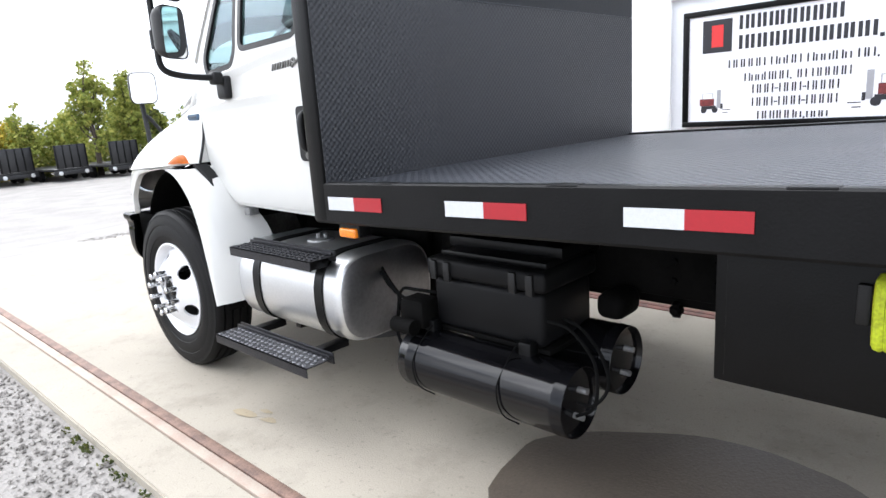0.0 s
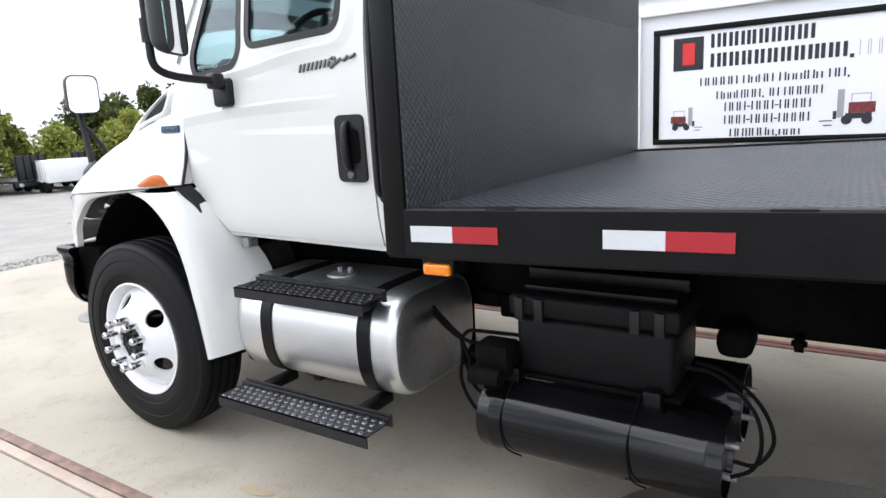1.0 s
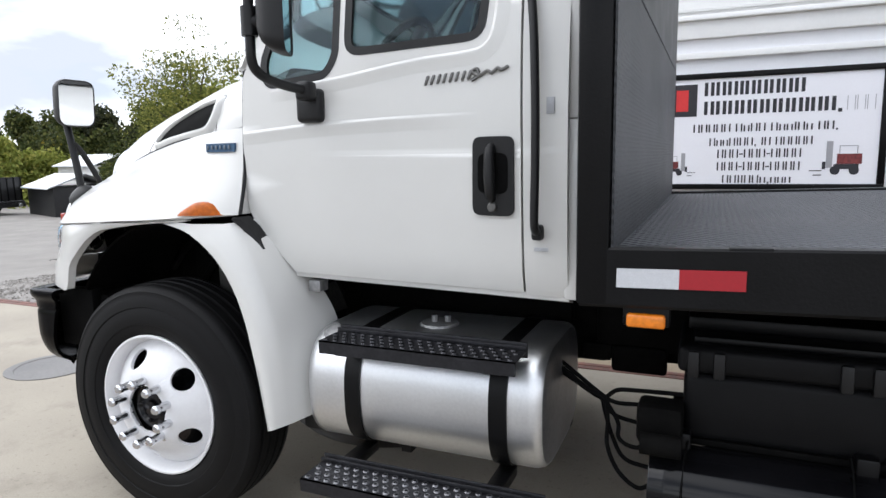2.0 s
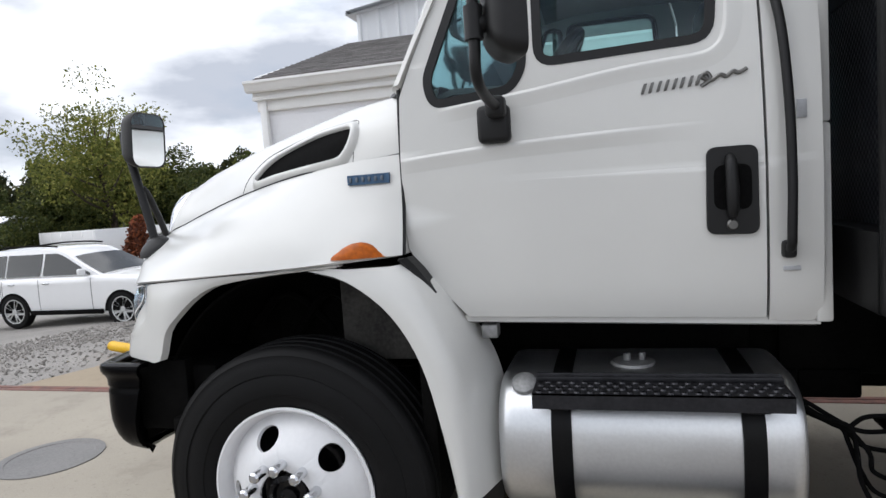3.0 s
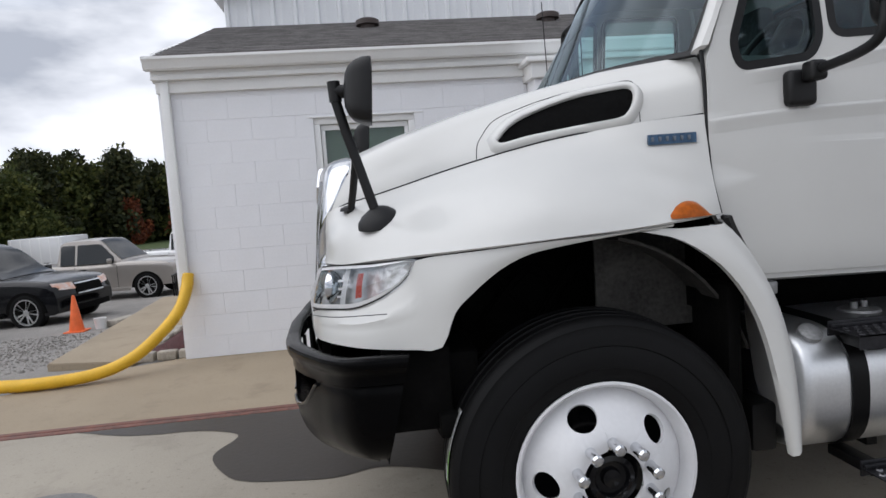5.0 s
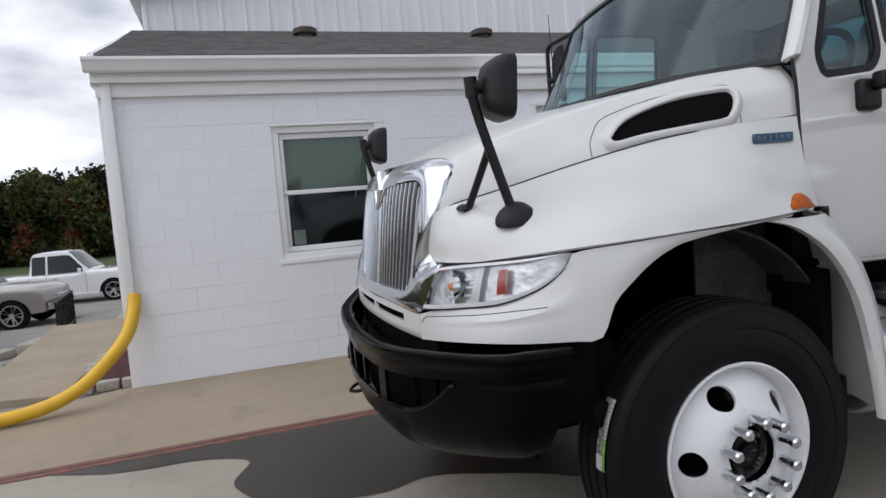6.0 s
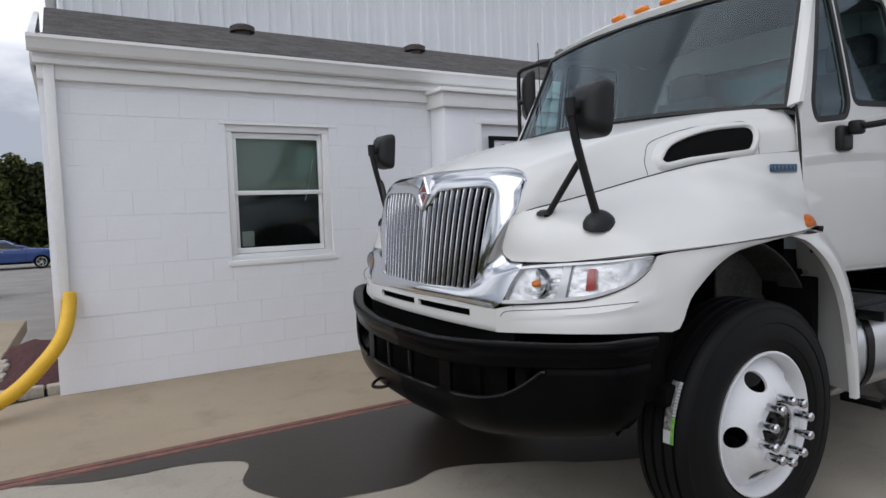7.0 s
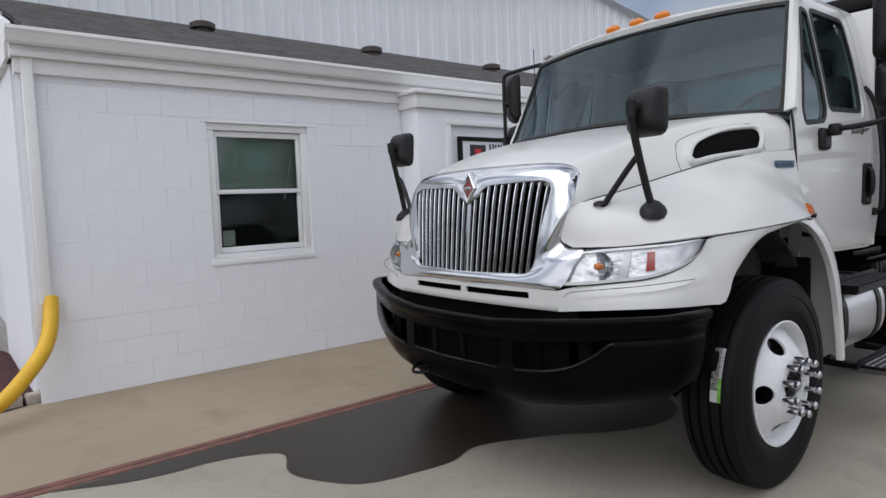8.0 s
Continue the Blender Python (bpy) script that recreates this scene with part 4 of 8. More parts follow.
def well_plate():
    bm = bmesh.new()
    box(bm, 0.06, 0.50, 0.43, 0.445, 0.88, 1.23, 0.004)
    return bm


both("well_plate", well_plate, LINER, truck, "dusty grey plate inside the wheel arch")


def fender_lamp():
    bm = bmesh.new()
    rows = []
    for i in range(11):
        t = i / 10
        x = 0.188 + 0.165 * t
        top = 1.288 + 0.050 * math.sin(math.pi * min(1, (t * 0.92 + 0.10)) ** 1.15) ** 0.8
        y = 0.108 + 0.055 * t ** 2
        rows.append([(x, y + 0.03, 1.288), (x, y - 0.014, 1.288), (x, y - 0.014 + 0.004, 1.288 + (top - 1.288) * 0.35), (x, y + 0.0, 1.288 + (top - 1.288) * 0.75), (x, y + 0.018, top), (x, y + 0.05, top)])
    grid(bm, rows)
    return bm


both("marker_lamp", fender_lamp, AMBER, truck, "amber side marker lamp")


def flank_point(x, z, d=0.0):
    """A point on the hood's flank, d proud of it."""
    line = np.array(hood_section(x)[:22])
    line = line[np.argsort(line[:, 2])]
    return Vector((x, float(np.interp(z, line[:, 2], line[:, 1])) - d * 0.85, z + d * 0.5))


SCOOP = [tuple(p) for p in smooth_line([(-0.262, 1.574), (-0.213, 1.622), (-0.152, 1.656), (-0.053, 1.690), (0.043, 1.712), (0.134, 1.721), (0.177, 1.722), (0.190, 1.706), (0.182, 1.668),
                                        (0.157, 1.630), (0.128, 1.615), (0.032, 1.604), (-0.062, 1.593), (-0.157, 1.581), (-0.243, 1.564), (-0.262, 1.574)], 4)[:-1]]
SCOOP_PANEL = [(-0.335, 1.518), (-0.326, 1.568), (-0.306, 1.602), (-0.251, 1.660), (-0.149, 1.699), (-0.049, 1.726), (0.047, 1.743), (0.14, 1.752), (0.192, 1.755), (0.208, 1.744), (0.211, 1.712), (0.204, 1.66), (0.200, 1.605)]


def scoop_ring():
    bm = bmesh.new()
    grid(bm, [[flank_point(x, z, d) for x, z in grown(SCOOP, g)] for g, d in ((0.034, -0.002), (0.028, 0.006), (0.021, 0.016), (0.012, 0.023), (0.004, 0.024), (0.0, 0.019), (-0.001, 0.002))], closed_v=True)
    return bm


def scoop_hole():
    bm = bmesh.new()
    c = bm.verts.new(flank_point(0.0, 1.645, 0.007))
    ring = [bm.verts.new(flank_point(x, z, 0.005)) for x, z in SCOOP]
    for i in range(len(ring)):
        bm.faces.new((c, ring[i], ring[(i + 1) % len(ring)]))
    return bm


def scoop_seam():
    bm = bmesh.new()
    tube(bm, [flank_point(x, z, 0.0) for x, z in smooth_line(SCOOP_PANEL, 4)], 0.0016, 5, straight=True)
    return bm


both("scoop_rim", scoop_ring, WHITE, truck, "", None, 60)
both("scoop_mesh", scoop_hole, VOID, truck, "black mesh behind the hood scoop")
both("scoop_seam", scoop_seam, PLASTIC, truck)


DULLBAR = material("dull_badge_bar", (0.16, 0.19, 0.23), 0.4, 0.5, var=0.1)


def badge():
    bm = bmesh.new()
    rows = [[(x, 0.274 - 0.127 * (x - 0.202) - 0.006, z) for z in (1.523, 1.556)] for x in (0.200, 0.355)]
    grid(bm, rows)
    return bm


both("engine_badge", badge, BADGEBLUE, truck, "small blue and silver engine badge", lambda o: thicken(o, 0.012))
for k in range(6):
    def letter(k=k):
        x0 = 0.207 + 0.0235 * k
        return boxed(x0, x0 + 0.009, 0.2505 - 0.127 * (x0 - 0.202), 0.258 - 0.127 * (x0 - 0.202), 1.533, 1.548, 0.001)
    both("badge_bar", letter, DULLBAR, truck)

# bumper
BUMPERBLACK = material("bumper_black", (0.0026, 0.0026, 0.0028), 0.22, var=0.2, scale=5, rough_var=0.05, spec=0.055, bump=0.0003, bump_scale=200)
BP = smooth_line([(-0.635, 0.150), (-0.77, 0.156), (-0.845, 0.195), (-0.905, 0.29), (-0.955, 0.40), (-0.998, 0.50), (-1.035, 0.60), (-1.072, 0.72), (-1.105, 0.95), (-1.125, 1.30)], 8)
NB = 90
bp = resample(BP, NB)
bp = [tuple(p) for p in bp] + [(p[0], 2 * YC - p[1]) for p in bp[-2::-1]]


def bump_top(y):
    return 0.932 - 0.070 * min(1, max(0, (min(y, 2 * YC - y) - 0.16) / 0.85)) ** 0.8


def bump_low(y):
    d = min(y, 2 * YC - y)
    return float(np.interp(d, [0.15, 0.22, 0.35, 0.58, 0.85, 1.3], [0.562, 0.555, 0.528, 0.482, 0.450, 0.446]))


bm = bmesh.new()
rows = []


def opening(d):
    """Lower edge of the openings as a share of the bumper's height, and whether it is open there."""
    if d < 0.345:
        return 0.455, True
    if 0.415 < d < 0.872:
        return 0.455 + 0.28 * max(0.0, (d - 0.53) / 0.342) ** 2.7, True
    return (0.455, False) if d < 0.42 else (0.735, False)


OPEN_TOP = 0.75
TOPROWS = ((0.985, -0.06), (0.998, -0.048), (1.0, -0.030), (0.998, -0.014), (0.985, -0.004), (0.96, 0.0), (0.925, -0.001), (0.895, -0.006), (0.87, -0.014), (0.84, -0.020), (0.79, -0.022), (OPEN_TOP + 0.012, -0.022), (OPEN_TOP, -0.026))


def under(f):
    """How far the lower part of the bumper rolls back."""
    return float(np.interp(f, [0.0, 0.04, 0.10, 0.18, 0.28, 0.40, 0.55, 0.75], [-0.135, -0.100, -0.070, -0.047, -0.031, -0.022, -0.020, -0.022]))


lips = [[], [], []]
for i, (x, y) in enumerate(bp):
    a, b = Vector(bp[max(0, i - 1)]), Vector(bp[min(len(bp) - 1, i + 1)])
    t = (b - a).normalized()
    nrm = Vector((-t.y, t.x))
    if nrm.dot(Vector((x + 0.2, y - YC))) < 0:
        nrm = -nrm
    zt, zb = bump_top(y), bump_low(y)
    d = abs(y - YC)
    fb, _ = opening(d)
    if d < 0.335 or 0.425 < d < 0.90:
        lips[0 if d < 0.4 else (1 if y < YC else 2)].append((x - nrm.x * 0.021, y - nrm.y * 0.021, zb + (zt - zb) * (fb - 0.018)))
    marks = list(TOPROWS) + [(OPEN_TOP + (fb - OPEN_TOP) * k / 4, -0.026) for k in (1, 2, 3, 4)] + [(f, under(f)) for f in [fb * (1 - k / 9) for k in (0.3, 1, 2, 3, 4, 5, 6, 7, 8, 9)]]
    row = []
    for f, d in marks:
        cut = 0.09 * (1 - f) * max(0.0, 1 - min(i, len(bp) - 1 - i) / 6)
        row.append((x + nrm.x * d - cut, y + nrm.y * d, zb + (zt - zb) * f))
    rows.append(row)
vr = grid(bm, rows)
drop = []
for f in bm.faces:
    c = f.calc_center_median()
    r = (c.z - bump_low(c.y)) / (bump_top(c.y) - bump_low(c.y))
    fb, is_open = opening(abs(c.y - YC))
    if is_open and fb + 0.003 < r < OPEN_TOP - 0.003:
        drop.append(f)
bmesh.ops.delete(bm, geom=drop, context="FACES")
bumper = part("bumper", bm, BUMPERBLACK, truck, "black wrap-round steel bumper with openings")
thicken(bumper, 0.016, -1)
for line in lips:
    bm = bmesh.new()
    tube(bm, line, 0.0065, 8, straight=True)
    part("opening_lip", bm, GLOSSBLACK, bumper)
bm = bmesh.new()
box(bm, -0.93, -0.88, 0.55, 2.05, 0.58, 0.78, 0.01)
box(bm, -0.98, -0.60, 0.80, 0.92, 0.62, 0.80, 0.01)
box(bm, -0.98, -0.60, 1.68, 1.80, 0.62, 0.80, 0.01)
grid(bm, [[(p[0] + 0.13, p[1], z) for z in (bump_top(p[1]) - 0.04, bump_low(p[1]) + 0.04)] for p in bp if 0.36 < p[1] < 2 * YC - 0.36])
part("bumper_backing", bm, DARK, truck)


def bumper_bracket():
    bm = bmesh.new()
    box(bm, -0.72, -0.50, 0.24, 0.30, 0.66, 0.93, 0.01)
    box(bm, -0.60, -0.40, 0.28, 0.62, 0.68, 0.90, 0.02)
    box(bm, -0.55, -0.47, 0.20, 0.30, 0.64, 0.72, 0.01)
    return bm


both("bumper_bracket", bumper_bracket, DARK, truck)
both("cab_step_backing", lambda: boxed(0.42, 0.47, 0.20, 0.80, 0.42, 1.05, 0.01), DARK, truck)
for d in (-0.10, 0.12):
    part("license_bracket", boxed(-1.092, -1.076, YC + d, YC + d + 0.035, 0.63, 0.76, 0.004), BUMPERBLACK, bumper)

bm = bmesh.new()
tube(bm, [(-1.02, 1.52, 0.55), (-1.05, 1.56, 0.50), (-1.10, 1.62, 0.49), (-1.06, 1.68, 0.50), (-1.0, 1.66, 0.53)], 0.009, 7)
part("tow_hook", bm, BLACK, bumper, "black tow hook under the bumper")

# grille
grille = new("grille")
grille.parent = truck
grille["label"] = "chrome grille with upright bars"


def grille_x(y, z):
    return float(np.interp(z, [1.0, 1.2, 1.3, 1.43, 1.5, 1.57], [-0.994, -0.972, -0.961, -0.944, -0.929, -0.91])) + 0.065 * (abs(y - YC) / 0.6) ** 2.2


INNER = [(-0.948, 1.300, 1.398), (-0.942, 1.227, 1.437), (-0.932, 1.185, 1.478), (-0.927, 1.132, 1.489), (-0.919, 1.029, 1.492), (-0.900, 0.880, 1.495), (-0.892, 0.828, 1.492), (-0.889, 0.793, 1.478), (-0.892, 0.785, 1.454), (-0.900, 0.789, 1.416), (-0.916, 0.812, 1.326), (-0.928, 0.829, 1.248), (-0.937, 0.837, 1.183), (-0.943, 0.844, 1.136), (-0.949, 0.855, 1.105), (-0.954, 0.872, 1.078), (-0.962, 0.912, 1.063), (-0.974, 1.013, 1.061), (-0.986, 1.182, 1.057), (-0.988, 1.300, 1.056)]
OUTER = [(-0.795, 1.300, 1.592), (-0.795, 1.250, 1.592), (-0.795, 1.190, 1.591), (-0.795, 1.130, 1.590), (-0.795, 1.020, 1.588), (-0.790, 0.880, 1.583), (-0.781, 0.800, 1.573), (-0.776, 0.738, 1.553), (-0.786, 0.704, 1.522), (-0.812, 0.692, 1.468), (-0.842, 0.688, 1.415), (-0.866, 0.694, 1.365), (-0.874, 0.713, 1.305), (-0.880, 0.733, 1.225), (-0.886, 0.700, 1.190), (-0.899, 0.602, 1.178), (-0.925, 0.637, 1.110), (-0.958, 0.690, 1.012), (-0.975, 0.850, 0.997), (-0.994, 1.300, 0.996)]


def surround_rows():
    """Matched lines across the chrome frame, from the top middle round to the bottom middle."""
    rows = []
    for k, (a, b) in enumerate(zip(smooth_line(INNER, 4), smooth_line(OUTER, 4))):
        a, b = Vector(a), Vector(b)
        s = k / 4
        top = max(0.0, min(1.0, (8.5 - s) / 2.0))
        low = max(0.0, min(1.0, (s - 12.5) / 3.0))
        c_top = Vector((a.x + 0.004, (a.y + b.y) / 2, b.z - 0.004))
        c_side = Vector((a.x + 0.002, b.y + 0.012, (a.z + b.z) / 2))
        c_low = (a + b) / 2 + Vector((-0.024, 0, 0))
        c = c_side.lerp(c_top, top).lerp(c_low, low)
        inward = (Vector((0, YC, 1.27)) - Vector((0, a.y, a.z))).normalized()
        row = [a + Vector((0.055, 0, 0)) + inward * 0.004, a + Vector((0.015, 0, 0)) + inward * 0.003, a + inward * 0.001]
        row += [a * (1 - u) ** 2 + c * 2 * u * (1 - u) + b * u * u for u in [j / 12 for j in range(13)]]
        row.append(b + (Vector((0.06, 0.012, -0.03)) if 5 < s < 13 else Vector((0.03, 0.0, -0.006 if s < 8 else 0.0))))
        rows.append(row)
    return rows


near_rows = surround_rows()
far_rows = [[Vector((p.x, 2 * YC - p.y, p.z)) for p in r] for r in near_rows[-2::-1]]
bm = bmesh.new()
vr = grid(bm, near_rows + far_rows[:-1], closed_u=True)
for _ in range(4):
    bmesh.ops.smooth_vert(bm, verts=[v for r in vr for v in r[4:14]], factor=0.4, use_axis_x=True, use_axis_y=True, use_axis_z=True)
part("grille_surround", bm, CHROME, grille, "smooth chrome grille frame flaring to the headlamps", 70)
bm = bmesh.new()
grid(bm, [[(grille_x(y, z) + 0.075, y, z) for y in (0.76, 1.0, 1.3, 1.6, 1.84)] for z in (1.02, 1.2, 1.3, 1.43, 1.54)])
part("grille_backing", bm, DARK, grille)
BARCHROME = material("dull_chrome", (0.17, 0.17, 0.18), 0.2, 1.0, var=0.08, scale=20)
NBAR = 23
for k in range(NBAR):
    f = -1 + 2 * k / (NBAR - 1)
    e = abs(f)
    zt = float(np.interp(e, [0.0, 0.08, 0.2, 0.5, 0.93, 1.0], [1.412, 1.44, 1.488, 1.496, 1.490, 1.47]))
    wide = 0.0125 if k != NBAR // 2 else 0.019
    bm = bmesh.new()
    rows = []
    for i in range(9):
        z = 1.052 + (zt - 1.052) * i / 8
        yy = YC + f * (0.440 + 0.052 * (z - 1.06) / 0.43)
        x = grille_x(yy, z) + 0.012
        rows.append([(x + 0.05, yy + wide * 0.5, z), (x + 0.012, yy + wide * 0.85, z), (x + 0.003, yy + wide * 0.7, z), (x - 0.003, yy + wide * 0.35, z), (x - 0.005, yy, z), (x - 0.003, yy - wide * 0.35, z), (x + 0.003, yy - wide * 0.7, z), (x + 0.012, yy - wide * 0.85, z), (x + 0.05, yy - wide * 0.5, z)])
    grid(bm, rows)
    bar = part("grille_bar", bm, BARCHROME, grille)
    bm = bmesh.new()
    wide = 0.0042 if k != NBAR // 2 else 0.012
    grid(bm, [[(r[4][0] + 0.004, r[4][1] + wide, r[4][2]), (r[4][0] - 0.002, r[4][1] + wide * 0.7, r[4][2]), (r[4][0] - 0.0035, r[4][1], r[4][2]), (r[4][0] - 0.002, r[4][1] - wide * 0.7, r[4][2]), (r[4][0] + 0.004, r[4][1] - wide, r[4][2])] for r in rows])
    part("bar_edge", bm, CHROME, bar, "bright chrome edge")
EMZ = 1.480
EMBLEMRED = material("emblem_red", (0.20, 0.022, 0.02), 0.25, var=0.15, scale=50, coat=0.4)


def diamond(w, h, d):
    """A flat diamond following the rake of the grille."""
    return [(-0.930 + 0.010 * b / 0.08 - d, YC + a, EMZ + b) for a, b in ((0, h), (w, 0), (0, -h), (-w, 0))]


bm = bmesh.new()
grid(bm, [diamond(0.058, 0.086, -0.02), diamond(0.058, 0.086, 0.006), diamond(0.055, 0.081, 0.014), diamond(0.049, 0.073, 0.018), diamond(0.041, 0.060, 0.016), diamond(0.038, 0.056, 0.010)], closed_v=True)
part("emblem", bm, CHROME, grille, "chrome diamond emblem with red centre")
bm = bmesh.new()
fan(bm, [bm.verts.new(p) for p in diamond(0.039, 0.057, 0.0105)])
bmesh.ops.triangulate(bm, faces=bm.faces[:])
part("emblem_centre", bm, EMBLEMRED, grille, "dark red emblem field")
part("emblem_bar", boxed(-0.9445, -0.9405, YC - 0.026, YC + 0.026, EMZ - 0.008, EMZ + 0.008, 0.001), CHROME, grille)

# white panel under the grille with two slots
bm = bmesh.new()
zs = [0.905, 0.915, 0.93, 0.945, 0.952, 0.967, 0.982, 0.990, 0.998]
ys = [0.70 + 1.2 * k / 60 for k in range(61)]
vr = grid(bm, [[(-1.0 + 0.04 * (abs(y - YC) / 0.6) ** 2.4 + (0.006 if z < 0.91 else 0.0), y, z) for y in ys] for z in zs])
bmesh.ops.delete(bm, geom=[f for f in bm.faces if 0.952 < f.calc_center_median().z < 0.982 and (0.87 < f.calc_center_median().y < 1.27 or 1.33 < f.calc_center_median().y < 1.73)], context="FACES")
thicken(part("lower_fascia", bm, WHITE, truck, "white panel with slots under the grille"), 0.012)
bm = bmesh.new()
box(bm, -0.93, -0.90, 0.62, 1.98, 0.60, 1.02)
part("fascia_backing", bm, DARK, truck)


# headlamps
def lamp_curve(low, d=0.0):
    pts = [(-0.597, 0.203, 1.208), (-0.600, 0.206, 1.190), (-0.624, 0.219, 1.154), (-0.69, 0.252, 1.106), (-0.78, 0.345, 1.06), (-0.86, 0.475, 1.04), (-0.925, 0.60, 1.026), (-0.951, 0.676, 1.022)] if low else \
        [(-0.597, 0.203, 1.214), (-0.605, 0.208, 1.219), (-0.66, 0.25, 1.214), (-0.715, 0.302, 1.207), (-0.805, 0.432, 1.196), (-0.862, 0.532, 1.187), (-0.897, 0.602, 1.178)]
    return [Vector((p[0] + d, p[1] + d, p[2])) for p in resample(smooth_line(pts, 4), 18)]


def lamp_surface(d, bulge, t0=0.0, t1=1.0, k0=0, k1=18):
    def make():
        bm = bmesh.new()
        rows = []
        for a, b in list(zip(lamp_curve(False, d), lamp_curve(True, d)))[k0:k1]:
            rows.append([a.lerp(b, t0 + (t1 - t0) * j / 6) + Vector((-1, -0.8, 0)).normalized() * bulge * math.sin(math.pi * (t0 + (t1 - t0) * j / 6)) for j in range(7)])
        grid(bm, rows)
        return bm
    return make


LAMPBACK = material("lamp_reflector", (0.86, 0.86, 0.87), 0.22, 0.6, var=0.12, scale=14, bump=0.006, bump_scale=20)
LAMPRIM = material("lamp_rim", (0.78, 0.78, 0.79), 0.3, 0.2, var=0.05, scale=20)
for far in (False, True):
    head = new("headlamp")
    head.parent = truck
    head["label"] = "clear wrap-round headlamp with a red-orange reflector"
    def put(name, make, mat, label=""):
        bm = make()
        return part(name, mirrored(bm) if far else bm, mat, head, label)
    put("reflector", lamp_surface(0.016, 0.0), LAMPBACK)
    lens = put("lens", lamp_surface(-0.002, 0.014), CLEAR, "clear lens")
    lens.visible_shadow = False
    put("lens_rim", lamp_surface(-0.004, 0.012, 0.02, 0.09), LAMPRIM)
    put("lamp_gasket", lamp_surface(-0.0055, 0.012, -0.015, 0.02), PLASTIC)
    put("lamp_gasket", lamp_surface(-0.0065, 0.012, 0.975, 1.015), PLASTIC)
    put("lens_rim", lamp_surface(-0.005, 0.012, 0.88, 1.0), LAMPRIM)
    put("turn_reflector", lamp_surface(0.004, 0.010, 0.22, 0.78, 7, 9), REDLENS, "red-orange reflector")
    put("divider", lamp_surface(0.006, 0.006, 0.08, 0.9, 10, 12), LAMPRIM)
    for t0 in (0.34, 0.52, 0.70):
        put("reflector_rib", lamp_surface(0.008, 0.006, t0, t0 + 0.055, 11, 15), LAMPRIM)
    def bowl():
        bm = bmesh.new()
        lathe(bm, [(0.0, 0.062), (0.03, 0.055), (0.06, 0.03), (0.065, 0.0)], 22, "x", (0, 0, 0))
        lathe(bm, [(0.0, 0.022), (-0.01, 0.02), (-0.016, 0.0)], 14, "x", (0.035, 0, 0))
        bmesh.ops.transform(bm, matrix=pose(-0.868, 0.545, 1.108, 0, 0, -25), verts=bm.verts[:])
        return bm
    put("lamp_bowl", bowl, CHROME, "round chrome lamp bowl")
    def bulb():
        bm = bmesh.new()
        lathe(bm, [(0.02, 0.014), (-0.004, 0.016), (-0.018, 0.012), (-0.024, 0.0)], 14, "x")
        bmesh.ops.transform(bm, matrix=pose(-0.868, 0.545, 1.108, 0, 0, -25), verts=bm.verts[:])
        return bm
    put("bulb", bulb, AMBERLIGHT, "amber bulb")

STICKGREEN = material("sticker_green", (0.22, 0.52, 0.08), 0.5, var=0.2, scale=60)
INKDARK = material("sticker_dark", (0.04, 0.045, 0.04), 0.5, var=0.5, scale=90, color2=(0.3, 0.3, 0.28))
